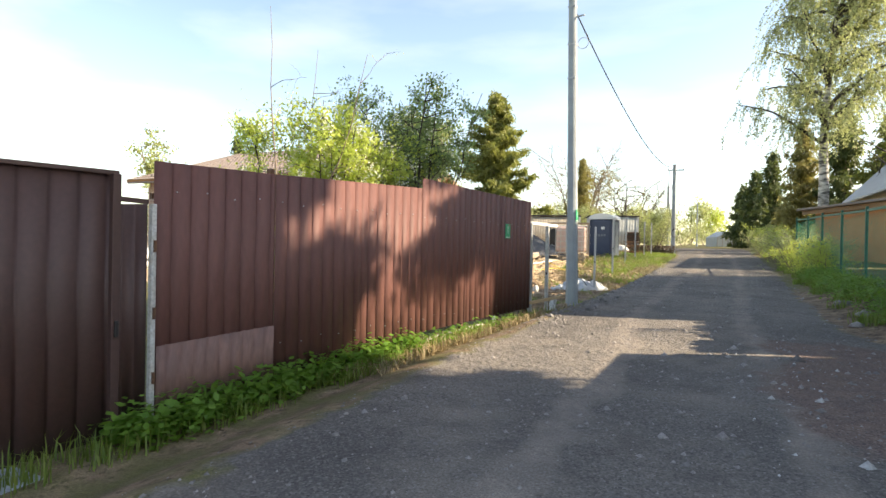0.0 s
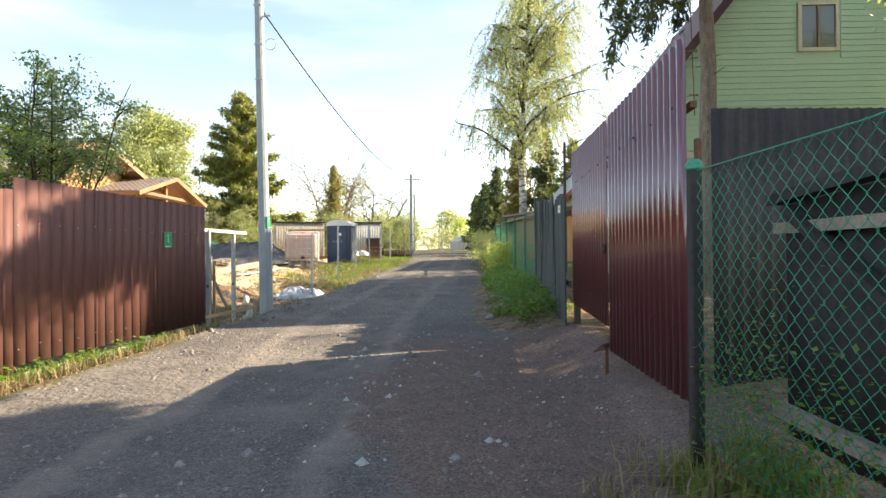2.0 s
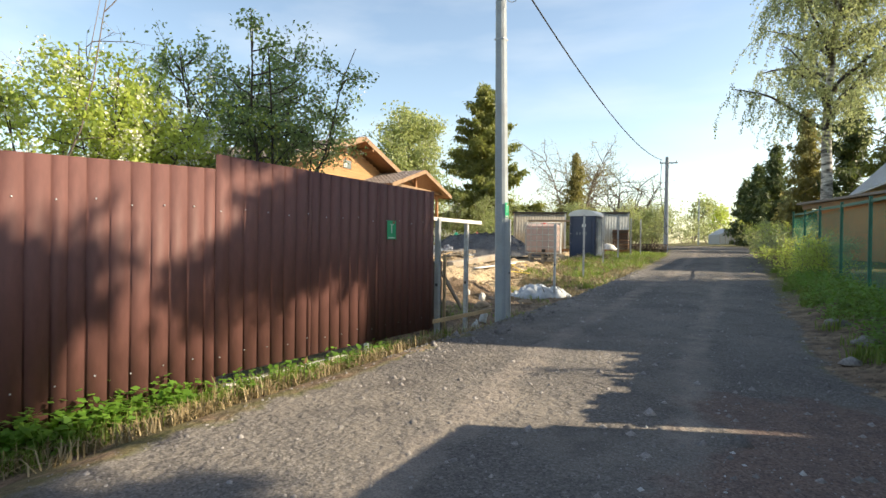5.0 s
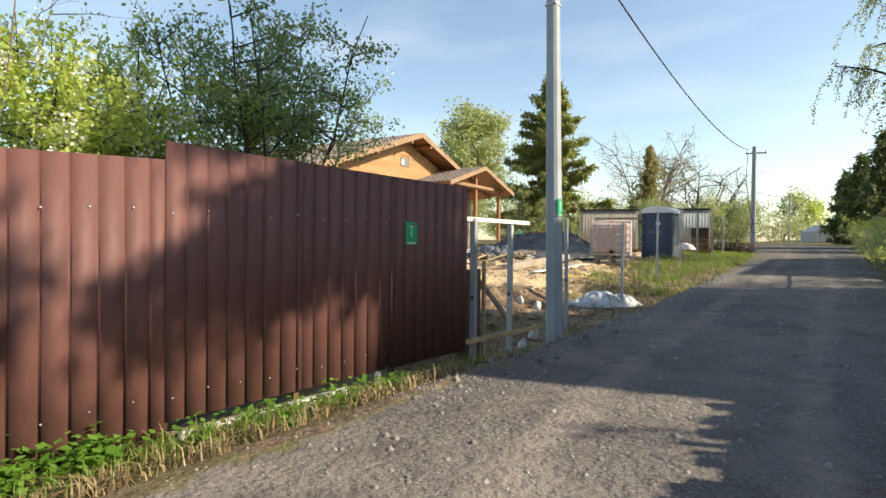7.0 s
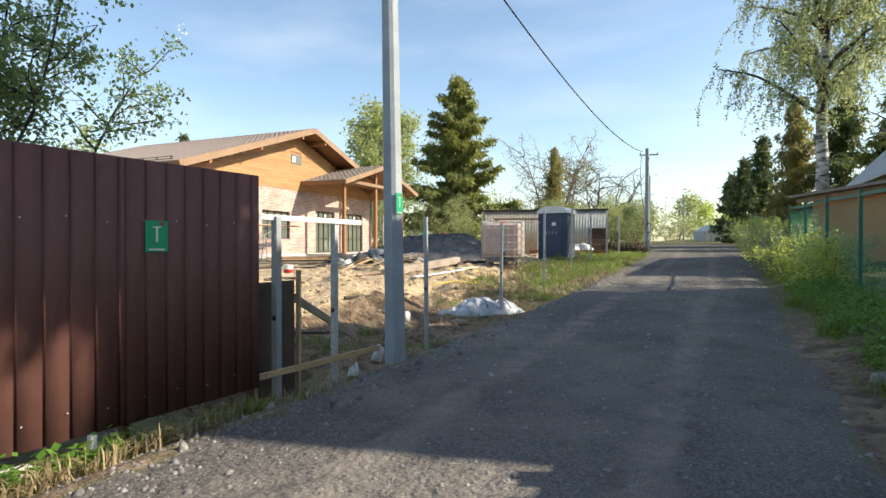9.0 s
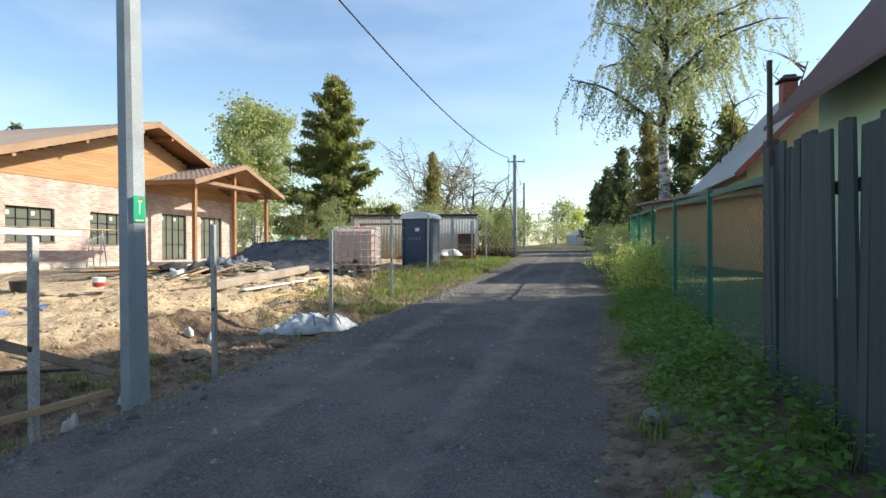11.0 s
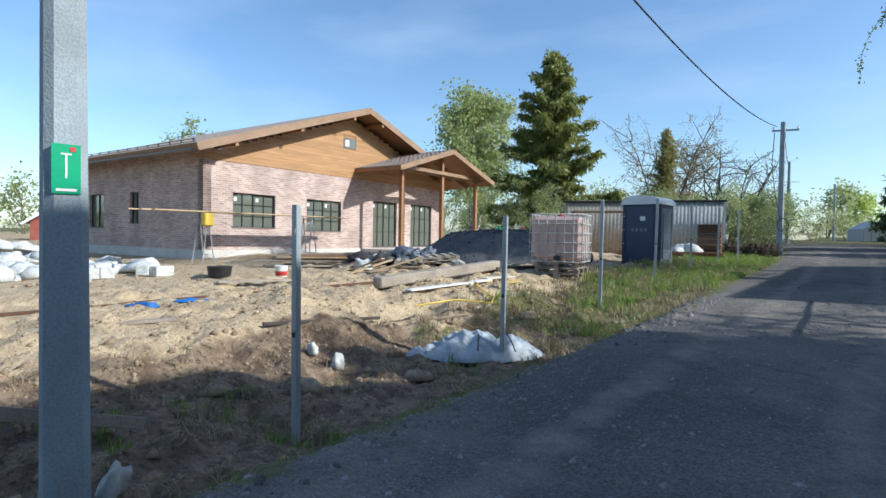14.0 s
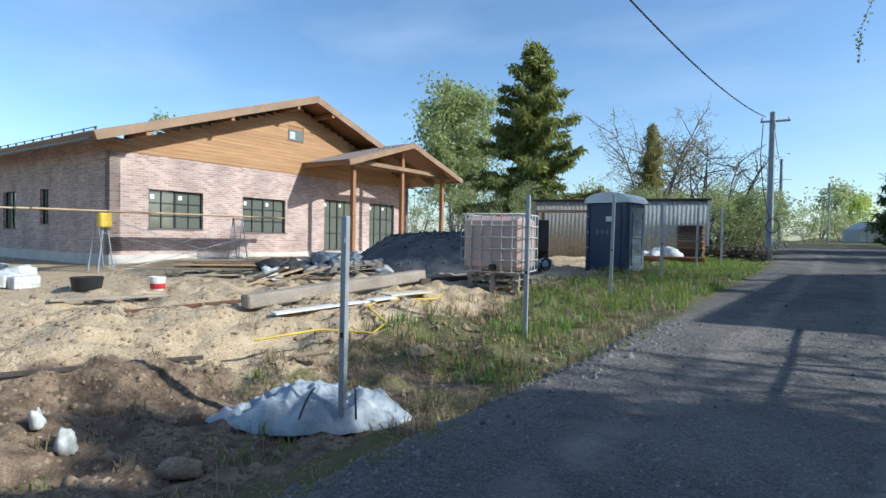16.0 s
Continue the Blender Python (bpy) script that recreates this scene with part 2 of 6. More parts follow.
M_PLANK_GREEN = mat("faded blue-green fence board", (0.045, 0.062, 0.064), (0.085, 0.092, 0.088), 3, 0.85, 0, 0.35, 45, stretch=(5, 5, 0.5), fine=0.25, random_amount=0.3)
M_TILE = mat("brown metal roof tile", (0.2, 0.165, 0.15), (0.16, 0.13, 0.118), 1.5, 0.5, 0.0, 0.05, 30, fine=0.1)
M_GREEN_SIDING = mat("pale green vinyl siding", (0.43, 0.58, 0.385), (0.4, 0.54, 0.36), 1, 0.55, 0, 0.04, 30, fine=0.06)
M_YELLOW_SIDING = mat("cream yellow siding", (0.58, 0.47, 0.27), (0.5, 0.4, 0.23), 1, 0.6, 0, 0.05, 30, fine=0.08)
M_ORANGE = mat("ochre orange plaster", (0.55, 0.27, 0.12), (0.46, 0.22, 0.1), 2, 0.85, 0, 0.15, 40)
M_ROOF_GREY = mat("grey sheet roof", (0.36, 0.36, 0.37), (0.3, 0.3, 0.31), 1, 0.5, 0.0, 0.1, 20)
M_ROOF_RED = mat("dark red roof", (0.11, 0.04, 0.037), (0.09, 0.034, 0.03), 1, 0.6, 0, 0.1, 20)
M_RED_TRIM = mat("brick-red trim paint", (0.35, 0.1, 0.07), None, 3, 0.6)
M_CREAM = mat("cream window paint", (0.66, 0.58, 0.44), (0.56, 0.47, 0.34), 4, 0.6)
M_WHITE = mat("white paint", (0.78, 0.78, 0.76), (0.68, 0.67, 0.64), 3, 0.5, fine=0.08)
M_BLACK = mat("black rubber", (0.02, 0.02, 0.022), None, 8, 0.5)
M_TAR = mat("dark grey corrugated sheet", (0.03, 0.027, 0.027), (0.046, 0.041, 0.039), 3, 0.75, 0, 0.1, 30)
M_NET = mat("green plastic wire", (0.012, 0.27, 0.17), (0.012, 0.2, 0.13), 5, 0.45)
M_NET_DARK = mat("dark green painted post", (0.02, 0.13, 0.085), (0.018, 0.1, 0.07), 5, 0.5)
for _k, _v in (("Coat Weight", 1.0), ("Coat Roughness", 0.14), ("Coat IOR", 1.7)):
    M_GATE_RED.node_tree.nodes["Principled BSDF"].inputs[_k].default_value = _v
M_TOILET = mat("navy plastic", (0.025, 0.04, 0.085), (0.035, 0.05, 0.095), 3, 0.45, 0, 0.03, 30, fine=0.1)
M_TOILET_SIDE = mat("grey-blue plastic", (0.14, 0.17, 0.2), (0.11, 0.135, 0.16), 3, 0.5)
M_IBC = mat("milky plastic tank", (0.55, 0.4, 0.36), (0.46, 0.34, 0.31), 1.5, 0.35, fine=0.06)
M_CABIN = mat("beige corrugated steel", (0.46, 0.41, 0.33), (0.38, 0.335, 0.27), 2, 0.55, 0.0, 0.05, 20, stretch=(1, 1, 0.3))
M_CABIN_B = mat("grey-green corrugated steel", (0.44, 0.46, 0.44), (0.36, 0.37, 0.35), 2, 0.55, 0.0, 0.05, 20, stretch=(1, 1, 0.3))
M_TARP = mat("pale blue-white sheeting", (0.42, 0.46, 0.5), (0.3, 0.33, 0.36), 4, 0.5, 0, 0.3, 22, fine=0.1)
M_BAG = mat("white rubble sack", (0.6, 0.6, 0.58), (0.38, 0.38, 0.36), 5, 0.7, 0, 0.5, 16, fine=0.2, random_amount=0.15)
M_PLASTIC_DARK = mat("dark plastic wrap", (0.1, 0.11, 0.13), (0.2, 0.21, 0.23), 4, 0.35, 0, 0.5, 12, fine=0.3, random_amount=0.4)
M_GRAVEL = mat("grey crushed stone", (0.11, 0.112, 0.118), (0.055, 0.056, 0.06), 2, 0.9, 0, 1.0, 26, fine=0.4)
M_STONE = mat("road pebble", (0.27, 0.25, 0.235), (0.14, 0.13, 0.125), 6, 0.85, 0, 0.3, 60, fine=0.3, random_amount=0.7)
M_CLOD = mat("clod of tan soil", (0.4, 0.3, 0.195), (0.2, 0.145, 0.095), 5, 0.95, 0, 0.6, 30, fine=0.25, random_amount=0.2)
M_YELLOW = mat("yellow plastic", (0.75, 0.52, 0.06), None, 3, 0.5)
M_BLUE = mat("blue plastic", (0.03, 0.16, 0.5), None, 3, 0.45)
M_RED = mat("red plastic", (0.6, 0.05, 0.04), None, 3, 0.45)
M_SIGN = mat("green enamel sign", (0.02, 0.36, 0.17), (0.018, 0.31, 0.15), 4, 0.35, fine=0.05)
M_BARK = mat("grey-brown bark", (0.26, 0.205, 0.165), (0.14, 0.11, 0.088), 5, 0.95, 0, 0.8, 28, stretch=(3, 3, 0.8), fine=0.35)
M_BARK_DARK = mat("dark thin bark", (0.05, 0.04, 0.034), (0.085, 0.07, 0.06), 6, 0.9, 0, 0.4, 40)
M_BIRCH = mat("white birch bark", (0.62, 0.59, 0.54), (0.06, 0.055, 0.05), 2.2, 0.8, 0, 0.3, 30, contrast=0.3, stretch=(1, 1, 3.2))
M_TWIG = mat("bare grey twigs", (0.24, 0.19, 0.15), (0.16, 0.125, 0.1), 6, 0.9)
L_BIRD = leaf_mat("fresh bird-cherry leaf", (0.24, 0.32, 0.06), (0.42, 0.47, 0.12), (0.66, 0.76, 0.16))
L_BLUE = leaf_mat("dark bush leaf", (0.08, 0.135, 0.06), (0.17, 0.23, 0.1), (0.34, 0.46, 0.15))
L_FLOWER = leaf_mat("white blossom", (0.75, 0.76, 0.66), (0.85, 0.85, 0.78), (0.7, 0.7, 0.58), 0.3)
L_SPRUCE = leaf_mat("spruce needles", (0.04, 0.068, 0.026), (0.12, 0.15, 0.05), (0.14, 0.18, 0.045), 0.3)
# lighter copy of the needles: the sun on them is put into the colour
L_SPRUCE_SUN = leaf_mat("sunlit yellow-green spruce sprays", (0.09, 0.115, 0.03), (0.28, 0.28, 0.07), (0.28, 0.31, 0.07), 0.4)
L_BIRCH = leaf_mat("young birch leaf", (0.27, 0.31, 0.13), (0.4, 0.43, 0.22), (0.5, 0.55, 0.24))
L_PALE = leaf_mat("pale spring leaf", (0.24, 0.28, 0.11), (0.34, 0.37, 0.16), (0.42, 0.48, 0.18))
L_BUD = leaf_mat("yellow buds", (0.24, 0.22, 0.07), (0.3, 0.25, 0.1), (0.32, 0.3, 0.1))
L_GRASS = leaf_mat("grass blade", (0.09, 0.16, 0.025), (0.22, 0.27, 0.06), (0.3, 0.4, 0.07), 0.35)
L_STRAW = leaf_mat("dry straw", (0.36, 0.28, 0.15), (0.25, 0.19, 0.1), (0.3, 0.24, 0.12), 0.2)
L_WEED = leaf_mat("broad weed leaf", (0.075, 0.17, 0.02), (0.15, 0.28, 0.04), (0.26, 0.46, 0.06), 0.4)


# ---- mesh helpers ----
def link_mesh(name, me, material, parent=None, label=""):
    ob = new(name, me)
    for m in material if isinstance(material, (list, tuple)) else [material]:
        me.materials.append(m)
    if parent:
        ob.parent = parent
    if label:
        tagged(ob, label)
    return ob


def part(name, bm, material, parent=None, label="", smooth=False):
    me = bpy.data.meshes.new(name)
    bm.to_mesh(me)
    bm.free()
    if smooth:
        me.shade_smooth()
    return link_mesh(name, me, material, parent, label)


def raw(name, verts, faces, material, parent=None, label="", smooth=False):
    """A mesh from arrays of corners and of faces, all of one size."""
    me = bpy.data.meshes.new(name)
    v, f = np.asarray(verts, dtype=np.float32), np.asarray(faces, dtype=np.int32)
    k = f.shape[1]
    me.vertices.add(len(v)), me.vertices.foreach_set("co", v.ravel())
    me.loops.add(f.size), me.loops.foreach_set("vertex_index", f.ravel())
    me.polygons.add(len(f)), me.polygons.foreach_set("loop_start", np.arange(0, f.size, k, dtype=np.int32))
    me.update(calc_edges=True)
    if smooth:
        me.shade_smooth()
    return link_mesh(name, me, material, parent, label)


def thing(name, m, label, category, group="", kind=""):
    e = new(name)
    e.matrix_world = m
    return tagged(e, label, category, group, kind)


def box(size, centre=(0, 0, 0), bevel=0.0, m=None, bm=None):
    bm = bm or bmesh.new()
    mm = (m or Matrix()) @ Matrix.Translation(centre) @ Matrix.Diagonal((*size, 1))
    got = bmesh.ops.create_cube(bm, size=1.0, matrix=mm)
    if bevel:
        edges = list({e for v in got["verts"] for e in v.link_edges})
        bmesh.ops.bevel(bm, geom=edges, offset=bevel, segments=1, affect="EDGES")
    return bm


def beam(a, b, w, h, bevel=0.0, bm=None, up=(0, 0, 1)):
    """A timber from a to b, w wide and h high."""
    a, b = Vector(a), Vector(b)
    d = (b - a)
    y = d.normalized()
    x = y.cross(Vector(up)).normalized()
    z = x.cross(y)
    m = Matrix((x, y, z)).transposed().to_4x4()
    m.translation = (a + b) / 2
    return box((w, d.length, h), bevel=bevel, m=m, bm=bm)


def tube_arrays(pts, radii, sides=6):
    """Corners and quads of a tube along pts."""
    pts = np.asarray(pts, float)
    n = len(pts)
    t = np.gradient(pts, axis=0)
    t /= np.linalg.norm(t, axis=1)[:, None] + 1e-9
    ref = np.array([0.13, 0.31, 0.94]) if abs(t[0][2]) < 0.9 else np.array([1.0, 0.1, 0.05])
    u = np.cross(t, ref)
    u /= np.linalg.norm(u, axis=1)[:, None] + 1e-9
    w = np.cross(t, u)
    a = np.linspace(0, 2 * math.pi, sides, endpoint=False)
    r = np.broadcast_to(np.asarray(radii, float), (n,))
    v = pts[:, None] + r[:, None, None] * (np.cos(a)[None, :, None] * u[:, None] + np.sin(a)[None, :, None] * w[:, None])
    i, j = np.meshgrid(np.arange(n - 1), np.arange(sides), indexing="ij")
    k = (j + 1) % sides
    f = np.stack([i * sides + j, i * sides + k, (i + 1) * sides + k, (i + 1) * sides + j], -1).reshape(-1, 4)
    return v.reshape(-1, 3), f


def joined(pieces):
    vs, fs, o = [], [], 0
    for v, f in pieces:
        vs.append(v), fs.append(f + o)
        o += len(v)
    return np.concatenate(vs), np.concatenate(fs)


def tube(name, pts, radii, material, parent=None, sides=8, label=""):
    v, f = tube_arrays(pts, radii, sides)
    return raw(name, v, f, material, parent, label, smooth=sides > 5)


def sheet_profile(length, pitch=0.2, depth=0.02, flat=0.55, slope=0.15):
    """Plan points of trapezoid sheet steel along its length."""
    pts, s = [], 0.0
    while s < length:
        pts += [(s, 0), (s + pitch * flat, 0), (s + pitch * (flat + slope), depth), (s + pitch * (1 - slope), depth)]
        s += pitch
    pts = [p for p in pts if p[0] < length]
    return pts + [(length, pts[-1][1])]


def sheet(name, a, b, low, high, material, parent=None, pitch=0.2, depth=0.02, out=1, label="", thick=0.004, flat=0.55, slope=0.15):
    """Corrugated sheet from plan point a to b; low and high are heights at each end."""
    a, b = Vector(a), Vector(b)
    d = b - a
    n = Vector((d.y, -d.x)).normalized() * out
    L_ = d.length
    v, f = [], []
    prof = sheet_profile(L_, pitch, depth, flat, slope)
    for s, h in prof:
        k = s / L_
        for off in (h, h - thick):
            p = a + d * k + n * off
            v += [(p.x, p.y, low[0] + (low[1] - low[0]) * k), (p.x, p.y, high[0] + (high[1] - high[0]) * k)]
    for i in range(len(prof) - 1):
        o = i * 4
        f += [(o, o + 4, o + 5, o + 1), (o + 2, o + 3, o + 7, o + 6), (o + 1, o + 5, o + 7, o + 3), (o, o + 2, o + 6, o + 4)]
    o = (len(prof) - 1) * 4
    f += [(0, 1, 3, 2), (o, o + 2, o + 3, o + 1)]
    return raw(name, v, f, material, parent, label)


def lump(name, size, material, seed=0, detail=3, rough=0.25, parent=None, label="", freq=1.5, flat=True):
    """A rounded uneven heap or stone that sits on its base."""
    bm = bmesh.new()
    bmesh.ops.create_icosphere(bm, subdivisions=detail, radius=1.0)
    for v in bm.verts:
        n = noise.fractal(v.co * freq + Vector((seed * 3.1, 0, 0)), 0.8, 2.0, 4)
        v.co *= 1 + rough * n
        if flat:
            v.co.z = max(v.co.z, -0.12)
        v.co = Vector((v.co.x * size[0], v.co.y * size[1], v.co.z * size[2]))
    return part(name, bm, material, parent, label, smooth=True)

# ---- ground ----
LEFT_Y, LEFT_Z = (-30, 0, 3, 7, 11, 15, 18.7, 22.5, 27, 32, 42, 60, 95), (-0.3, -0.2, -0.13, 0.03, 0.05, -0.08, 0.0, 0.43, 0.85, 0.97, 1.2, 1.6, 2.2)
SITE_Y, SITE_Z = (-30, 0, 8, 12, 16, 20, 25, 32, 45, 60, 95), (-0.3, -0.2, 0.1, 0.25, 0.48, 0.6, 0.95, 0.95, 1.2, 1.6, 2.2)
EDGE_Y, EDGE_L, EDGE_R = (-30, 2, 6, 10, 16, 22, 36, 48, 60), (-3.4, -2.75, -2.65, -2.4, -2.0, -1.75, -1.7, -2.4, -5), (2.1, 2.3, 2.5, 1.8, 1.85, 2.2, 2.6, 2.8, 3.2)


def smooth01(x):
    x = min(1.0, max(0.0, x))
    return x * x * (3 - 2 * x)


def road_z(y):
    return 0.03 * y if y < 48 else 1.44 + 0.016 * (min(y, 140) - 48)


def n3(x, y, f, seed=0.0):
    return noise.noise(Vector((x * f, y * f, seed)))


def height(x, y):
    el, er = np.interp(y, EDGE_Y, EDGE_L), np.interp(y, EDGE_Y, EDGE_R)
    r = road_z(y)
    z = r + 0.012 * n3(x, y, 0.7) + 0.006 * n3(x, y, 3.0, 4)
    if x < el:
        lz, sz = np.interp(y, LEFT_Y, LEFT_Z), np.interp(y, SITE_Y, SITE_Z)
        a = smooth01((el - x) / (0.9 if y < 10.5 else 0.62))
        b = smooth01((-4.6 - x) / 2.6)
        rough = (0.13 * n3(x, y, 0.9, 1) + 0.16 * n3(x, y, 2.3, 2) + 0.1 * noise.turbulence(Vector((x * 1.9, y * 1.9, 3.0)), 5, True) + 0.03 * n3(x, y, 9.0, 3)) * (1 + 0.5 * n3(x, y, 5.0, 7)) * smooth01((y - 11.2) / 1.5) * smooth01((45 - y) / 6) * smooth01((-3.0 - x) / 0.8)
        rough *= 0.35 + 0.65 * smooth01((x + 16) / 6)
        mound = 0.28 * math.exp(-((x + 5.4) / 1.1) ** 2 - ((y - 21.6) / 1.6) ** 2) + 0.22 * math.exp(-((x + 7.2) / 1.6) ** 2 - ((y - 18.5) / 1.8) ** 2)
        pit = -0.95 * math.exp(-((x + 4.35) / 0.62) ** 2 - ((y - 11.7) / 0.95) ** 2)
        z = z * (1 - a) + a * (lz * (1 - b) + sz * b) + a * (rough + mound + pit)
    elif x > er:
        a = smooth01((x - er) / 1.1)
        z += a * (0.24 + 0.05 * n3(x, y, 1.2, 5) + 0.03 * n3(x, y, 4.0, 6))
    return z


def build_ground():
    """One sheet, fine near the walk and coarse to the horizon; the road's faces become an object of their own."""
    def axis(lo, hi, fine_lo, fine_hi, step):
        a = list(np.arange(fine_lo, fine_hi + 1e-6, step))
        k, s = fine_lo, step
        while k > lo:
            s *= 1.35
            k -= s
            a.insert(0, k)
        k, s = fine_hi, step
        while k < hi:
            s *= 1.35
            k += s
            a.append(k)
        return a
    xs, ys = axis(-900, 900, -13, 4, 0.09), axis(-400, 1500, 0, 32, 0.095)
    nx, ny = len(xs), len(ys)
    v = np.zeros((ny, nx, 3), np.float32)
    w = {k: np.zeros((ny, nx), np.float32) for k in ("w_road", "w_grass", "w_sand", "w_red", "w_track")}
    for j, y in enumerate(ys):
        el, er = np.interp(y, EDGE_Y, EDGE_L), np.interp(y, EDGE_Y, EDGE_R)
        for i, x in enumerate(xs):
            v[j, i] = (x, y, height(x, y))
            inside = min(x - el, er + smooth01((9.4 - y) / 1.4) * smooth01((y - 3.2) / 1.2) * 1.1 - x)
            if y > 60:
                inside = min(inside, 0.5 - (y - 60) * 0.1)
            w["w_road"][j, i] = min(1, max(0, 0.5 + inside * 1.6))
            # red crushed gravel in front of the wine-red gate
            w["w_red"][j, i] = smooth01((x + 0.3 + 1.3 * n3(x, y, 0.5, 9) + 0.4 * n3(x, y, 1.7, 9)) / 2.6) * smooth01((9.3 - y) / 1.2) * smooth01((y - 1.0) / 2)
            mx_ = 0.5 * (el + er) + 0.12 * n3(0, y, 0.2, 12)
            w["w_track"][j, i] = 0.62 * max(math.exp(-((x - mx_ + 0.85) / 0.33) ** 2), math.exp(-((x - mx_ - 0.8) / 0.3) ** 2))
            g = 0.75
            if x > er:
                g = 0.22 + 0.5 * smooth01((y - 13) / 7)
            elif -5 < x < el and y > 19:
                g = 0.5 + 0.35 * smooth01((y - 20) / 4)
            elif 10.8 < y < 42 and x <= -3.2:
                g = 0.05 if y < 26 else 0.25
            elif -4.4 < x < el and y < 11:
                g = 0.5
            w["w_grass"][j, i] = g
            w["w_sand"][j, i] = smooth01((-5.5 + 1.4 * smooth01((y - 16) / 4) - x + 0.9 * n3(x, y, 0.6, 8)) / 1.6) if 10 < y < 60 else 0.0
    vs = v.reshape(-1, 3)
    J, I = np.meshgrid(np.arange(ny - 1), np.arange(nx - 1), indexing="ij")
    q = np.stack([J * nx + I, J * nx + I + 1, (J + 1) * nx + I + 1, (J + 1) * nx + I], -1).reshape(-1, 4)
    wr = w["w_road"].ravel()
    on_road = wr[q].mean(1) > 0.5
    for name, keep, label, cat in (("road", on_road, "grey gravel village road with worn wheel tracks and stones", "road"), ("ground", ~on_road, "uneven verge, tan dug soil and rough grass", "ground")):
        f = q[keep]
        used, inv = np.unique(f, return_inverse=True)
        ob = raw(name, vs[used], inv.reshape(-1, 4), M_GROUND, smooth=True)
        for k, arr in w.items():
            at = ob.data.attributes.new(k, "FLOAT", "POINT")
            at.data.foreach_set("value", np.ascontiguousarray(arr.ravel()[used]))
        tagged(ob, label, cat, kind="structure")


build_ground()

# ---- left-hand sheet fence ----
def fence_x(y):
    return -3.80 + (y - 7.08) * 0.1205


def fence_pt(y, out=0.0):
    return (fence_x(y) + out, y)


fence = thing("sheet_fence", pose(0, 0, 0), "brown corrugated sheet-steel fence beside the gravel road", "fence")
_runs = [(3.10, 4.38, -0.16, -0.09, 2.15, 2.19), (4.38, 5.72, -0.08, 0.0, 2.19, 2.25), (5.70, 7.06, 0.0, 0.06, 2.25, 2.31),
         (7.04, 8.32, 0.19, 0.2, 2.46, 2.44), (8.30, 9.60, 0.2, 0.21, 2.44, 2.42), (9.58, 10.9, 0.21, 0.22, 2.42, 2.41)]
for k, (y0, y1, l0, l1, h0, h1) in enumerate(_runs):
    sheet("panel", fence_pt(y0, 0.006 * (k % 2)), fence_pt(y1, 0.006 * (k % 2)), (l0, l1), (h0, h1), M_FENCE, fence, pitch=0.178, depth=-0.014, out=1, flat=0.86, slope=0.03)
sheet("patch_panel", fence_pt(3.12, 0.03), fence_pt(4.36, 0.03), (-0.14, -0.07), (0.56, 0.6), M_FENCE_OLD, fence, pitch=0.13, depth=-0.014, label="weathered lower patch panel")
for y in (4.38, 5.7, 7.05, 8.3, 9.6, 10.86):
    part("post", box((0.06, 0.06, 2.3), (fence_x(y) - 0.07, y, 1.1), 0.004), M_RUST, fence)
for z in (0.45, 1.85):
    part("rail", beam((fence_x(3.1) - 0.045, 3.1, z), (fence_x(10.88) - 0.045, 10.88, z + 0.1), 0.03, 0.05), M_RUST, fence)
part("plinth", beam((fence_x(7.2) + 0.0, 7.15, 0.02), (fence_x(8.9) + 0.02, 8.9, 0.06), 0.09, 0.12, 0.012), M_CONCRETE_PALE, fence, "pale concrete plinth beam")
part("foot_post", box((0.06, 0.05, 0.22), (fence_x(9.3) + 0.03, 9.3, 0.1), 0.006), M_WHITE, fence, "short white post end")
for i in range(26):
    y = 3.3 + i * 0.292
    for z in (0.4, 1.9):
        part("screw", box((0.008, 0.012, 0.012), (fence_x(y) + 0.009, y, z + 0.02 * math.sin(i * 2.3))), M_STEEL, fence)

# sheet gate beside it, with the narrow closed filler and the pale hinge post
gate_l = thing("sliding_gate", pose(0, 0, 0), "dark chocolate sheet-steel yard gate with a capped top", "gate")
sheet("panel", (fence_x(-4) - 0.02, -4), (fence_x(2.8) - 0.02, 2.8), (-0.28, -0.17), (1.9, 2.0), M_GATE_DARK, gate_l, pitch=0.2, depth=-0.013, out=1, flat=0.84, slope=0.03)
part("top_cap", beam((fence_x(-4) - 0.02, -4, 1.91), (fence_x(2.82) - 0.02, 2.82, 2.01), 0.06, 0.035, 0.005), M_GATE_DARK, gate_l)
part("end_trim", box((0.05, 0.07, 2.17), (fence_x(2.8) + 0.0, 2.79, 0.915), 0.004), M_GATE_DARK, gate_l)
part("latch", box((0.02, 0.03, 0.13), (fence_x(2.8) + 0.035, 2.79, 0.75), 0.004), M_BLACK, gate_l)
filler = thing("filler_panel", pose(0, 0, 0), "narrow dark sheet-steel panel between gate and fence", "fence panel")
sheet("panel", (fence_x(2.8) - 0.06, 2.8), (fence_x(3.08) - 0.06, 3.08), (-0.18, -0.16), (1.76, 1.78), M_GATE_DARK, filler, pitch=0.1, depth=0.015)
part("top_bar", beam((fence_x(2.6) - 0.1, 2.6, 1.82), (fence_x(3.1) - 0.08, 3.1, 1.8), 0.04, 0.04), M_GATE_DARK, filler)
hp = thing("hinge_post", pose(fence_x(3.08) + 0.015, 3.085, -0.2), "pale grey steel post with rusty hinges", "post")
part("post", box((0.05, 0.045, 1.98), (0, 0, 0.99), 0.006), M_PALE_POST, hp)
for z in (0.5, 1.05, 1.62):
    v, f = tube_arrays([(0.035, 0, z - 0.05), (0.035, 0, z + 0.05)], 0.014, 8)
    raw("hinge", v, f, M_RUST, hp)
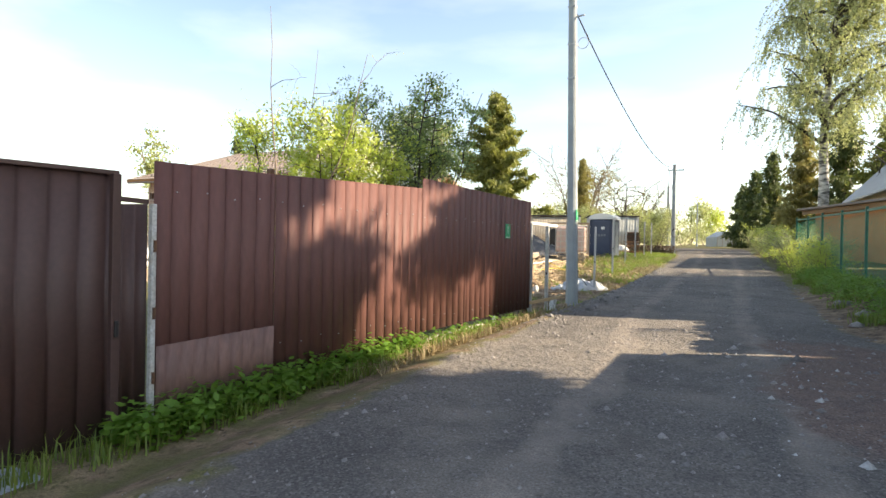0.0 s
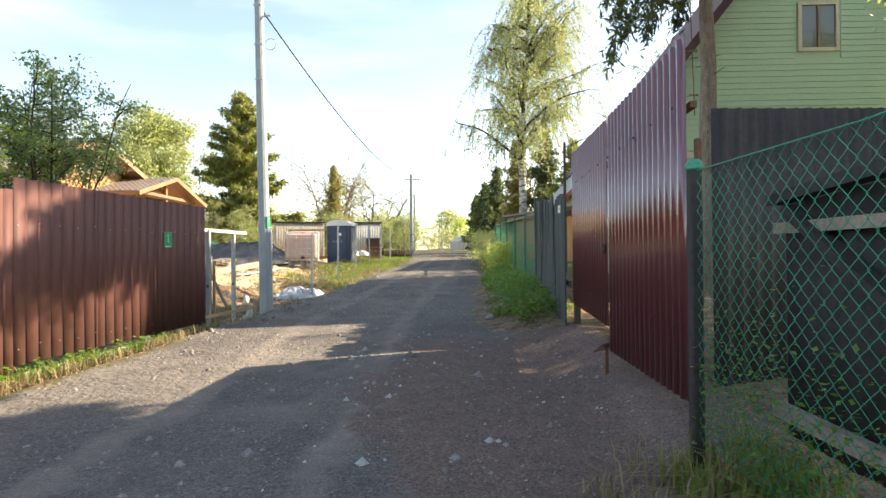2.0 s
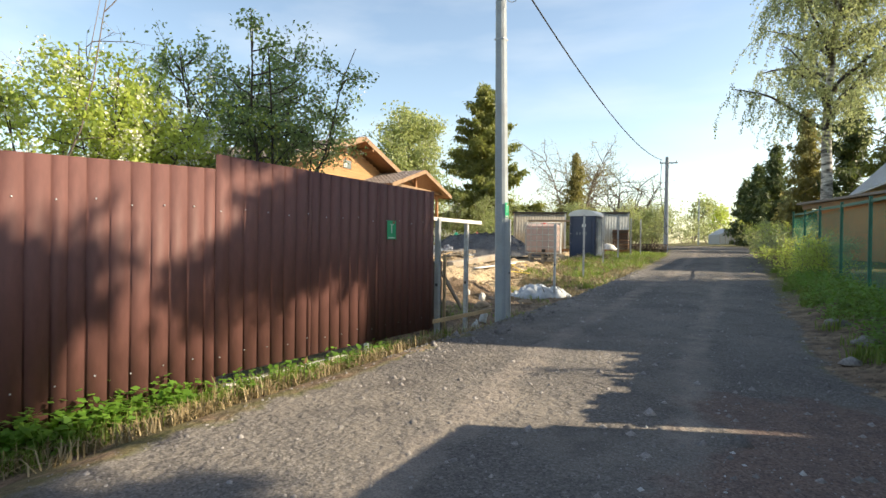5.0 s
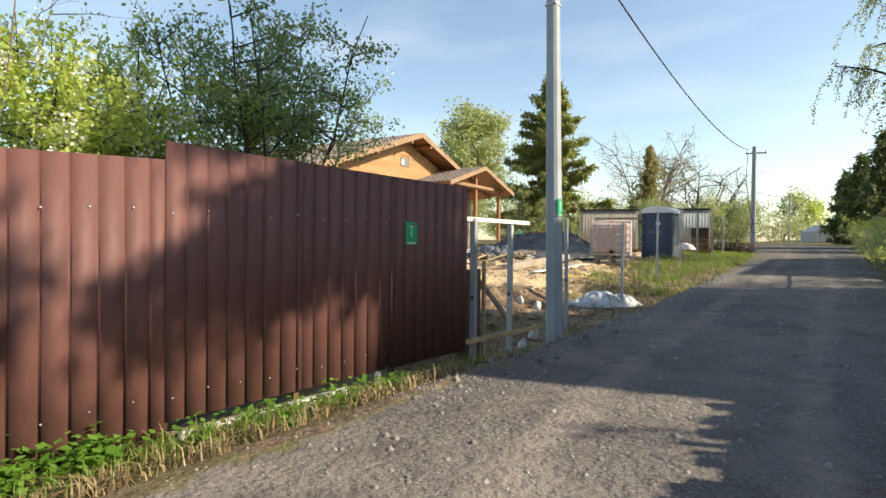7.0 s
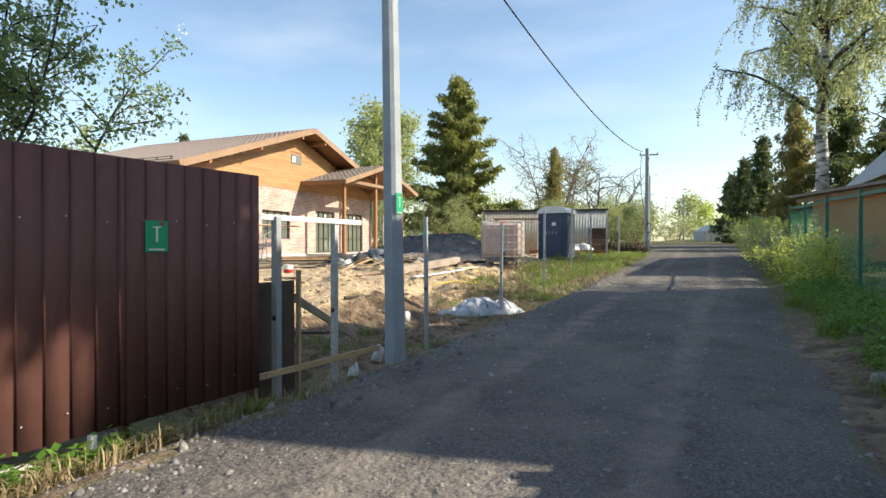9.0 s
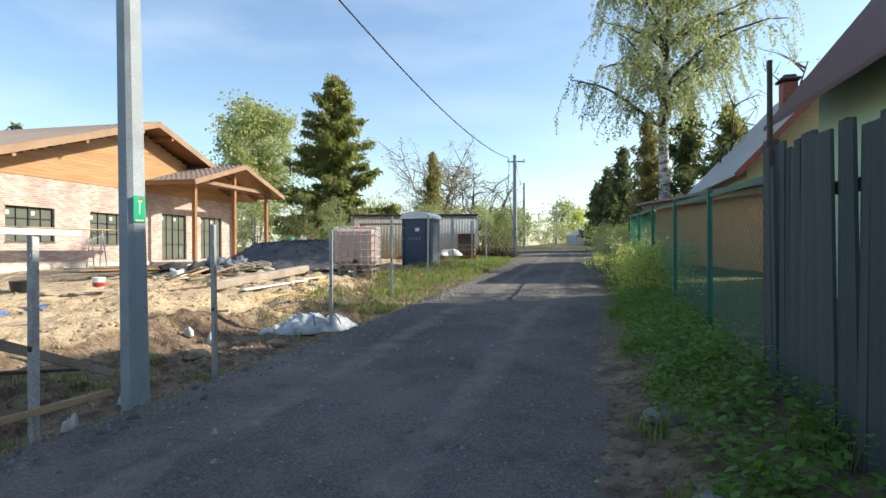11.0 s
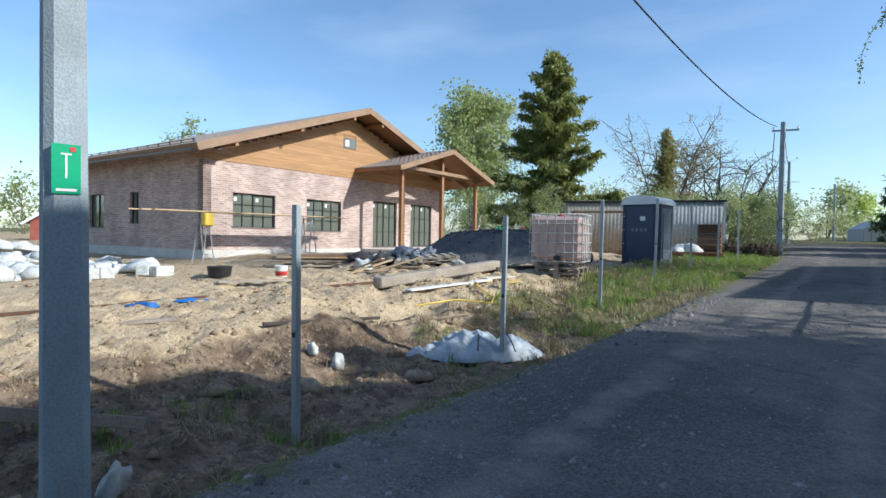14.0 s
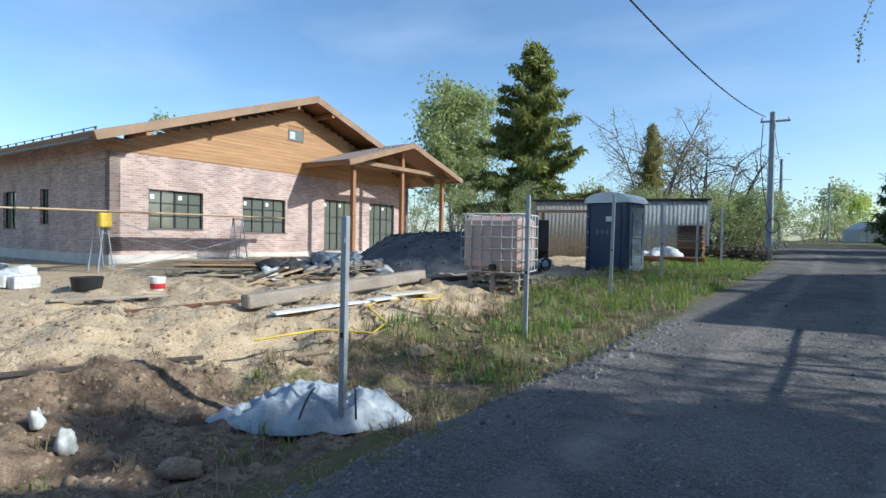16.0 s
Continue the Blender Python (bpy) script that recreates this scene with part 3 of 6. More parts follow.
part("threshold", box((0.5, 1.6, 0.1), (fence_x(2) + 0.18, 1.9, -0.2), 0.02), M_CONCRETE, gate_l, "worn concrete threshold")


def plate_sign(m, w, h):
    s = thing("notice_sign", m, "small green enamel notice with white drawing", "sign")
    part("plate", box((0.004, w, h), bevel=0.0015), M_SIGN, s)
    for zz, ww, hh in ((0.3, 0.36, 0.02), (-0.42, 0.7, 0.035)):
        part("bar", box((0.003, w * ww, h * hh * 1.6), (0.0035, 0, h * zz)), M_WHITE, s, "white printed bar")
    part("figure", box((0.003, w * 0.07, h * 0.5), (0.0035, 0.0, 0.02)), M_WHITE, s, "white printed upright")
    part("stamp", box((0.003, w * 0.2, h * 0.09), (0.0035, w * 0.22, h * 0.4)), M_RED, s, "small red stamp")
    return s


plate_sign(pose(fence_x(9.83) + 0.013, 9.83, 1.77, 0, 0, -6.9), 0.2, 0.27)

# ---- wine-red gate, two leaves ----
rg = thing("sheet_gate", pose(0, 0, 0), "tall wine-red corrugated steel gate, closed", "gate")
GA, GB, GC = (2.955, 4.12), (3.03, 6.22), (3.1, 8.3)
for a, b, low, high in ((GA, (3.029, 6.2), (0.57, 0.52), (2.83, 2.83)), ((3.031, 6.24), GC, (0.75, 0.8), (2.83, 2.85))):
    leaf = sheet("gate_leaf", a, b, low, high, M_GATE_RED, rg, pitch=0.125, depth=0.018, out=-1)
    for z in (1.0, 2.4):
        part("rail", beam((a[0] + 0.05, a[1], z), (b[0] + 0.05, b[1], z), 0.04, 0.04), M_RUST, leaf)
part("bent_corner", beam((3.0, 6.1, 0.6), (2.96, 6.28, 0.5), 0.01, 0.16, up=(1, 0, 0.3)), M_GATE_RED, rg, "bent lower corner of sheet")
part("drop_bolt", box((0.03, 0.03, 0.35), (2.99, 6.16, 0.42), 0.004), M_RUST, rg)
part("lock_box", box((0.035, 0.06, 0.1), (3.0, 6.3, 1.53), 0.006), M_RUST, rg)
for i in range(9):
    for z in (1.02, 2.42):
        y = 4.3 + i * 0.45
        part("bolt_head", box((0.008, 0.018, 0.018), (2.955 + (y - 4.12) * 0.035 - 0.022, y, z)), M_BLACK, rg)
part("gate_post", box((0.035, 0.035, 1.95), (3.0, 4.06, 1.2), 0.004), M_RUST, rg)
part("gate_post", box((0.08, 0.08, 2.1), (3.16, 8.34, 1.45), 0.006), M_WOOD_DARK, rg)

# ---- chain-link fence beside the gate ----
clf = thing("chain_link_fence", pose(0, 0, 0), "green plastic-coated chain-link fence on dark posts", "fence")
for y in (3.95, 1.3, -1.4):
    part("post", box((0.07, 0.07, 1.75), (2.93, y, 1.1), 0.01), M_TAR, clf)
    part("post_cap", box((0.09, 0.09, 0.08), (2.93, y, 1.99), 0.025), M_NET, clf, "green cap tied with wire")


def chain_link(name, a, b, low, high, cell, r, parent, material):
    """Interlocked zigzag wires from plan point a to b."""
    a, b = np.array(a, float), np.array(b, float)
    L_ = np.linalg.norm(b - a)
    d = (b - a) / L_
    nrm = np.array([-d[1], d[0]])
    pieces = []
    nw = int(L_ / cell)
    rng = np.random.default_rng(7)
    for i in range(nw):
        n = int((high - low) / (cell * 0.95))
        s = np.arange(n + 1)
        u = i * cell + ((s + i) % 2) * cell * 1.02 + rng.normal(0, cell * 0.03, n + 1)
        z = low + s * cell * 0.95
        o = ((s + i) % 2 - 0.5) * r * 2
        pts = np.stack([a[0] + d[0] * u + nrm[0] * o, a[1] + d[1] * u + nrm[1] * o, z], -1)
        pieces.append(tube_arrays(pts, r, 3))
    v, f = joined(pieces)
    return raw(name, v, f, material, parent)


tagged(chain_link("wire_mesh", (2.93, 3.95), (2.93, -1.4), 0.4, 1.98, 0.045, 0.0026, clf, M_NET), kind="stuff")
tube("top_wire", [(2.93, 3.95, 1.96), (2.93, 2.6, 1.93), (2.93, 1.3, 1.96), (2.93, -1.4, 1.95)], 0.004, M_NET, clf, 5)

# dark steel shed wall with braces, right behind the mesh
dg = thing("dark_shed", pose(0, 0, 0), "dark brown sheet-steel shed side with a diagonal brace", "shed")
sheet("wall_sheet", (3.42, 3.9), (3.42, -2.0), (0.45, 0.45), (1.75, 2.15), M_TAR, dg, pitch=0.3, depth=0.02, out=1)
part("brace", beam((3.35, 3.75, 1.72), (3.35, 1.9, 0.55), 0.05, 0.09, up=(1, 0, 0)), M_TAR, dg, "diagonal dark brace")
part("top_rail", beam((3.36, 3.9, 1.78), (3.36, -2.0, 2.2), 0.06, 0.1, up=(1, 0, 0)), M_TAR, dg)
part("mid_rail", beam((3.37, 3.9, 1.62), (3.37, -2.0, 1.62), 0.04, 0.06), M_WOOD_GREY, dg)
part("bottom_rail", beam((3.36, 3.9, 0.6), (3.36, -2.0, 0.6), 0.06, 0.08), M_WOOD_GREY, dg, "grey weathered bottom timber")
part("upright", box((0.07, 0.09, 1.4), (3.37, 2.6, 1.1)), M_TAR, dg)
tp = thing("corrugated_screen", pose(0, 0, 0), "dark grey wavy sheet screen behind the shed", "screen")
sheet("sheet", (3.6, 5.2), (6.5, 6.5), (0.4, 0.4), (2.65, 2.95), M_TAR, tp, pitch=0.17, depth=0.03, out=1)

# ---- weathered plank fence and green mesh fence ----
pf = thing("plank_fence", pose(0, 0, 0), "weathered blue-green plank fence with uneven tops", "fence")
_pl = box((0.022, 1.0, 1.0), (0, 0, 0.5), 0.0)
_pm = bpy.data.meshes.new("plank")
_pl.to_mesh(_pm)
_pl.free()
_pm.materials.append(M_PLANK_GREEN)
rng = random.Random(4)
y = 8.43
while y < 13.5:
    wdt = rng.uniform(0.085, 0.13)
    p = new("plank", _pm)
    k = (y - 8.5) / 5
    base = height(3.2, y)
    top = 2.34 + 0.36 * k + rng.uniform(-0.045, 0.045) - (0.12 if rng.random() < 0.1 else 0)
    p.parent = pf
    p.matrix_basis = pose(3.03 + 0.26 * k + rng.uniform(-0.012, 0.012), y + wdt / 2, base - 0.03, rng.uniform(-0.12, 0.12), rng.uniform(-1, 1), rng.uniform(-4, 4)) @ Matrix.Diagonal((1, wdt, top - base, 1))
    y += wdt + rng.uniform(0.0005, 0.003)
for z in (1.05, 2.05):
    part("rail", beam((3.08, 8.4, z), (3.34, 13.5, z + 0.2), 0.04, 0.08), M_WOOD_DARK, pf)
part("end_post", box((0.11, 0.11, 2.35), (3.33, 13.58, 1.6), 0.01), M_WOOD_DARK, pf)
hs = thing("address_plate", pose(3.0, 8.66, 2.13, 0, 0, 4), "white address plate on the plank fence", "sign")
part("plate", box((0.006, 0.3, 0.11), bevel=0.002), M_WHITE, hs)
part("bar", box((0.003, 0.2, 0.03), (-0.004, 0, 0.005)), M_PALE_POST, hs, "grey printed line")

gm = thing("mesh_fence", pose(0, 0, 0), "green plastic mesh fence on posts along the verge", "fence")
_gp = [(3.36, 13.7), (3.33, 16.0), (3.28, 18.4), (3.2, 20.8), (3.15, 23.2), (3.1, 25.6)]
for x, y in _gp:
    g = height(x, y)
    part("post", box((0.06, 0.06, 1.95), (x, y, g + 0.9), 0.006), M_NET_DARK, gm, "dark green post")
for (xa, ya), (xb, yb) in zip(_gp, _gp[1:]):
    g = height(xa, ya)
    tagged(chain_link("mesh_panel", (xa, ya), (xb, yb), g, g + 1.75, 0.055, 0.003, gm, M_NET), kind="stuff")
    part("top_rail", beam((xa, ya, g + 1.78), (xb, yb, height(xb, yb) + 1.78), 0.02, 0.06), M_NET_DARK, gm, "green folded top edge")

# ---- green two-storey house with a steep red roof ----
def gable_house(name, m, w, d, eave, ridge, m_wall, m_roof, m_trim, label, over=0.45, plank=0.15, hole=None, base=0.0, rake=0.2, front=0.45):
    """Local x across the gable, y along the ridge, gable front at y = 0. Siding boards on the front gable."""
    h = thing(name, m, label, "house")
    bm = bmesh.new()
    pts = [(-w / 2, base), (w / 2, base), (w / 2, eave), (0, ridge), (-w / 2, eave)]
    a = [bm.verts.new((x, 0.05, z)) for x, z in pts]
    b = [bm.verts.new((x, d, z)) for x, z in pts]
    bm.faces.new(a), bm.faces.new(b[::-1])
    for i in range(5):
        bm.faces.new((a[i], b[i], b[(i + 1) % 5], a[(i + 1) % 5]))
    bmesh.ops.recalc_face_normals(bm, faces=bm.faces)
    part("wall", bm, m_wall, h)
    s = (ridge - eave) / (w / 2)
    for sx in (-1, 1):
        rp = [(0, ridge + 0.1), (sx * (w / 2 + over), eave - over * s + 0.1)]
        bm = bmesh.new()
        q = [bm.verts.new((x, yy, z + t)) for t in (0, 0.09) for yy in (-front, d + front) for x, z in rp]
        for f in ((0, 1, 3, 2), (4, 6, 7, 5), (0, 4, 5, 1), (2, 3, 7, 6), (1, 5, 7, 3), (0, 2, 6, 4)):
            bm.faces.new([q[i] for i in f])
        bmesh.ops.recalc_face_normals(bm, faces=bm.faces)
        roof = part("roof", bm, m_roof, h)
        part("barge_board", beam((0, -front - 0.02, ridge + 0.08), (sx * (w / 2 + over), -front - 0.02, eave - over * s + 0.08), 0.03, rake), m_trim, roof)
    if plank:
        z = base
        while z < ridge - 0.1:
            half = w / 2 if z + plank < eave else (ridge - z - plank * 0.6) / s
            spans = [(-half, half)]
            if hole and z + plank > hole[2] and z < hole[3]:
                spans = [(-half, hole[0]), (hole[1], half)]
            for u0, u1 in spans:
                if u1 - u0 > 0.05:
                    part("siding_board", box((u1 - u0, 0.02, plank - 0.004), ((u0 + u1) / 2, 0.033, z + plank / 2), m=Matrix.Translation((0, 0, 0)) @ Matrix.Rotation(0, 4, "X")), m_wall, h)
                    part("siding_lip", box((u1 - u0, 0.012, 0.018), ((u0 + u1) / 2, 0.016, z + 0.012)), m_wall, h)
            z += plank
    return h


def small_window(parent, x, z, w, h, y=0.0, frame=M_CREAM, bars=1):
    wn = part("window", box((w, 0.03, h), (x, y + 0.045, z)), M_GLASS, parent, "dark reflecting glass")
    for sx in (-1, 1):
        part("frame", box((0.09, 0.06, h + 0.18), (x + sx * (w / 2 + 0.045), y + 0.02, z)), frame, wn)
    for sz in (-1, 1):
        part("frame", box((w, 0.06, 0.09), (x, y + 0.02, z + sz * (h / 2 + 0.045))), frame, wn)
    for i in range(bars):
        part("mullion", box((0.06, 0.04, h), (x + (i + 1) * w / (bars + 1) - w / 2, y + 0.018, z)), M_WOOD_FASCIA, wn)
    return wn


gh = gable_house("house", pose(10.6, 14.7, 0.65), 8.5, 6.0, 4.65, 10.0, M_GREEN_SIDING, M_ROOF_RED, M_ROOF_RED, "two-storey pale green sided house with a steep dark red roof", hole=(-0.55, 0.55, 5.85, 7.2), over=0.9, front=0.35)
small_window(gh, 0.0, 6.5, 0.84, 1.08)
small_window(gh, -3.2, 2.2, 0.7, 0.9)
part("string_course", box((8.6, 0.06, 0.18), (0, 0.0, 3.3)), M_CREAM, gh)

yh = gable_house("house", pose(11.05, 29.0, 0.95), 7.6, 9.0, 3.7, 7.75, M_YELLOW_SIDING, M_ROOF_GREY, M_RED_TRIM, "cream sided house with a grey roof and red barge boards", hole=(-0.4, 0.5, 4.1, 5.2))
small_window(yh, 0.05, 4.65, 0.7, 0.9, frame=M_WHITE)
ch = part("chimney", box((0.55, 0.55, 1.6), (-1.2, 4.0, 6.7), 0.02), M_RED_TRIM, yh, "red brick chimney")
part("chimney_cap", box((0.75, 0.75, 0.12), (-1.2, 4.0, 7.62), 0.03), M_TAR, ch)
part("cowl", box((0.5, 0.5, 0.14), (-1.2, 4.0, 7.75), 0.05), M_TAR, ch)

shd = thing("shed", pose(0, 0, 0), "ochre orange shed with a low brown roof behind the mesh fence", "shed")
_sa, _sb = Vector((4.4, 32.8, 0)), Vector((7.2, 25.0, 0))
_dir = (_sb - _sa).normalized()
_nrm = Vector((_dir.y, -_dir.x, 0))
_nrm = _nrm if _nrm.x > 0 else -_nrm
bm = bmesh.new()
_q = [bm.verts.new(p + Vector((0, 0, z))) for z in (0.7, 3.55) for p in (_sa + _nrm * 0.4, _sb + _nrm * 0.4, _sb + _nrm * 3.5, _sa + _nrm * 3.5)]
for f in ((0, 1, 2, 3), (4, 5, 6, 7), (0, 1, 5, 4), (1, 2, 6, 5), (2, 3, 7, 6), (3, 0, 4, 7)):
    bm.faces.new([_q[i] for i in f])
bmesh.ops.recalc_face_normals(bm, faces=bm.faces)
part("wall", bm, M_ORANGE, shd)
for k, (zz, hh, mm) in enumerate(((3.66, 0.1, M_TILE), (3.5, 0.2, M_WOOD_FASCIA))):
    c0, c1 = _sa + _nrm * (1.8 if k == 0 else 0.0) - _dir * 0.4, _sb + _nrm * (1.8 if k == 0 else 0.0)
    part("roof" if k == 0 else "fascia", beam((c0.x, c0.y, zz), (c1.x, c1.y, zz), 4.2 if k == 0 else 0.04, hh), mm, shd)

# ---- brick house under construction ----
HM = pose(-19.75, 22.9, 0.62, 0, 0, 3.0)
bh = thing("brick_house", HM, "new single-storey pink-brown brick house with wooden gable", "house")
W, D, WH, RISE = 16.6, 11.6, 4.15, 7.35
# local: x = 0 is the front wall, front faces +x, y along the front


def wall_with_holes(name, length, low, high, holes, thick, material, m, parent):
    """Upright wall from y = 0 to length with rectangular openings through it."""
    ys = sorted({0.0, length, *[h[0] for h in holes], *[h[1] for h in holes]})
    zs = sorted({low, high, *[h[2] for h in holes], *[h[3] for h in holes]})
    bm = bmesh.new()
    grid = {(a, c): bm.verts.new(m @ Vector((0, a, c))) for a in ys for c in zs}
    for a, b in zip(ys, ys[1:]):
        for c, d in zip(zs, zs[1:]):
            cy, cz = (a + b) / 2, (c + d) / 2
            if not any(h[0] < cy < h[1] and h[2] < cz < h[3] for h in holes):
                bm.faces.new((grid[a, c], grid[b, c], grid[b, d], grid[a, d]))
    got = bmesh.ops.extrude_face_region(bm, geom=bm.faces[:])
    back = (m.to_3x3() @ Vector((-thick, 0, 0)))
    bmesh.ops.translate(bm, vec=back, verts=[v for v in got["geom"] if isinstance(v, bmesh.types.BMVert)])
    bmesh.ops.recalc_face_normals(bm, faces=bm.faces[:])
    return part(name, bm, material, parent)


HOLES = [(1.32, 3.45, 1.5, 2.92), (5.25, 7.5, 1.42, 2.9), (9.9, 11.9, 0.62, 3.1), (13.2, 15.3, 0.62, 3.1)]
wall_with_holes("front_wall", W, 0.55, WH, HOLES, 0.35, M_BRICK, Matrix(), bh)
SIDE = pose(0, 0, 0, 0, 0, 90)
HS = [(5.0, 5.8, 1.6, 3.0), (8.3, 9.8, 1.4, 3.0)]
wall_with_holes("side_wall", D, 0.55, 4.62, HS, 0.35, M_BRICK, SIDE @ Matrix.Diagonal((-1, 1, 1, 1)), bh)
part("back_wall", box((0.3, W, WH - 0.55), (-D, W / 2, (WH + 0.55) / 2)), M_BRICK, bh)
part("side_wall", box((D, 0.3, 4.07), (-D / 2, W - 0.15, 2.585)), M_BRICK, bh)
part("plinth", box((D + 0.1, W + 0.1, 1.0), (-D / 2, W / 2, 0.05)), M_CONCRETE_PALE, bh, "pale concrete plinth")
part("floor_slab", box((D - 0.8, W - 0.8, 0.1), (-D / 2, W / 2, 0.6)), M_CONCRETE, bh)
part("attic_floor", box((D - 0.4, W - 0.4, 0.12), (-D / 2, W / 2, WH - 0.1)), M_WOOD_GREY, bh)


def big_window(parent, y0, y1, z0, z1, m=Matrix(), cols=2, rows=3):
    wn = part("window", box((0.03, y1 - y0, z1 - z0), (-0.17, (y0 + y1) / 2, (z0 + z1) / 2), m=m), M_GLASS, parent, "dark glass with stickers")
    def bar(a, b, c, d, w=0.05):
        part("frame_bar", box((0.06, b - a, d - c), (-0.14, (a + b) / 2, (c + d) / 2), m=m), M_BLACK, wn)
    for k in range(cols + 1):
        yy = y0 + (y1 - y0) * k / cols
        bar(yy - 0.035, yy + 0.035, z0, z1)
    for z in (z0, z1):
        bar(y0, y1, z - 0.03, z + 0.03)
    for r_ in range(1, rows):
        z = z0 + (z1 - z0) * r_ / rows
        bar(y0, y1, z - 0.012, z + 0.012)
    for k in range(cols):
        yy = y0 + (y1 - y0) * (k + 0.5) / cols
        bar(yy - 0.012, yy + 0.012, z0, z1)
        part("sticker", box((0.004, 0.14, 0.16), (-0.15, y0 + (y1 - y0) * (k + 0.2) / cols, z1 - 0.25), m=m), M_WHITE, wn)
    part("sill", box((0.12, y1 - y0 + 0.1, 0.04), (-0.02, (y0 + y1) / 2, z0 - 0.02), m=m), M_TILE, wn)


for a in HOLES:
    big_window(bh, *a)
for a in HS:
    big_window(bh, *a, m=SIDE @ Matrix.Diagonal((-1, 1, 1, 1)), cols=1)
# gable boards, clipped by the roof slope
EV, RG, OV = 4.35, 7.45, 1.15
SL = (RG - EV) / (W / 2 + 0.9)
bm = bmesh.new()
_g = [bm.verts.new((x, y_, z)) for x in (-0.02, -0.3) for y_, z in ((0, WH), (W, WH), (W / 2, WH + SL * W / 2 + 0.25))]
for f in ((0, 1, 2), (5, 4, 3), (0, 3, 4, 1), (1, 4, 5, 2), (2, 5, 3, 0)):
    bm.faces.new([_g[i] for i in f])
part("gable_backing", bm, M_WOOD_BROWN, bh)
z = WH + 0.02
while z < RG - 0.35:
    half = (WH + SL * W / 2 + 0.2 - z) / SL
    u0, u1 = W / 2 - half, W / 2 + half
    cuts = [u0, u0 + (u1 - u0) * (0.3 + 0.35 * ((z * 37) % 1)), u1]
    spans = list(zip(cuts, cuts[1:]))
    for a, b in spans:
        pieces = [(a, b)]
        if 5.55 < z < 6.2:
            pieces = [(max(a, p), min(b, q)) for p, q in ((a, 7.6), (8.5, b))]
        for p, q in pieces:
            if q - p > 0.05:
                part("siding_board", box((0.025, q - p - 0.006, 0.138), (0.0, (p + q) / 2, z + 0.07)), M_WOOD_SIDING, bh)
    z += 0.145
part("attic_window", box((0.04, 0.86, 0.5), (-0.005, 8.05, 5.92)), M_GLASS, bh, "small attic window with torn film")
part("window_film", box((0.01, 0.3, 0.34), (0.025, 7.85, 5.9)), M_BAG, bh, "torn white film")


def roof_plane(name, p0, p1, q1, q0, thick, material, parent, ribs=0, rib_m=None):
    """A roof slab with corners p0, p1 (ridge) and q1, q0 (eave)."""
    bm = bmesh.new()
    P = [Vector(p) for p in (p0, p1, q1, q0)]
    n = (P[1] - P[0]).cross(P[3] - P[0]).normalized()
    n = n if n.z > 0 else -n
    a = [bm.verts.new(p) for p in P]
    b = [bm.verts.new(p + n * thick) for p in P]
    bm.faces.new(a), bm.faces.new(b)
    for i in range(4):
        bm.faces.new((a[i], a[(i + 1) % 4], b[(i + 1) % 4], b[i]))
    bmesh.ops.recalc_face_normals(bm, faces=bm.faces)
    slab = part(name, bm, M_WOOD_BROWN, parent, "boarded brown underside")
    # overlapping courses of tile sheet on top
    bm = bmesh.new()
    k = max(3, int((P[3] - P[0]).length / 0.38))
    for i in range(k):
        e0, e1 = i / k, (i + 1) / k
        c = [P[0].lerp(P[3], e0) + n * (thick + 0.012), P[1].lerp(P[2], e0) + n * (thick + 0.012), P[1].lerp(P[2], e1) + n * (thick + 0.045), P[0].lerp(P[3], e1) + n * (thick + 0.045)]
        vs = [bm.verts.new(p) for p in c] + [bm.verts.new(c[2] - n * 0.035), bm.verts.new(c[3] - n * 0.035)]
        bm.faces.new(vs[:4]), bm.faces.new((vs[3], vs[2], vs[4], vs[5]))
    rd = (P[1] - P[0])
    for i in range(int(rd.length / 0.3)):
        f_ = (i + 0.5) * 0.3 / rd.length
        beam(P[0] + rd * f_ + n * (thick + 0.03), P[3] + (P[2] - P[3]) * f_ + n * (thick + 0.05), 0.06, 0.03, up=n, bm=bm)
    part("tile_layer", bm, M_TILE, slab)
    return slab


cy = W / 2
ze = RG - SL * (cy + 0.95)
for sy in (-1, 1):
    yo = cy + sy * (cy + 0.95)
    roof_plane("roof", (OV, cy, RG), (-D - 0.8, cy, RG), (-D - 0.8, yo, ze), (OV, yo, ze), 0.16, M_TILE, bh)
    part("fascia", beam((OV + 0.02, cy, RG + 0.06), (OV + 0.02, yo, ze + 0.06), 0.045, 0.3), M_WOOD_FASCIA, bh, "light brown barge board")
    for k in (0.12, 0.5, 0.88):
        yy, zz = cy + sy * k * (cy + 0.3), RG - SL * k * (cy + 0.3) - 0.14
        part("purlin", box((OV + 0.4, 0.16, 0.22), (OV / 2 - 0.22, yy, zz), 0.01), M_WOOD_BROWN, bh)
part("gutter", beam((OV - 0.2, -0.98, ze - 0.02), (-D - 0.7, -0.98, ze - 0.02), 0.13, 0.1, 0.03), M_TILE, bh, "brown gutter")
for i in range(14):
    part("snow_guard", box((0.04, 0.05, 0.16), (OV - 0.9 - i * 0.85, -0.55, ze + 0.42)), M_BLACK, bh)
for z in (0.38, 0.48):
    tube("snow_rail", [(OV - 0.8, -0.55, ze + z), (-D - 0.5, -0.55, ze + z)], 0.014, M_BLACK, bh, 5)

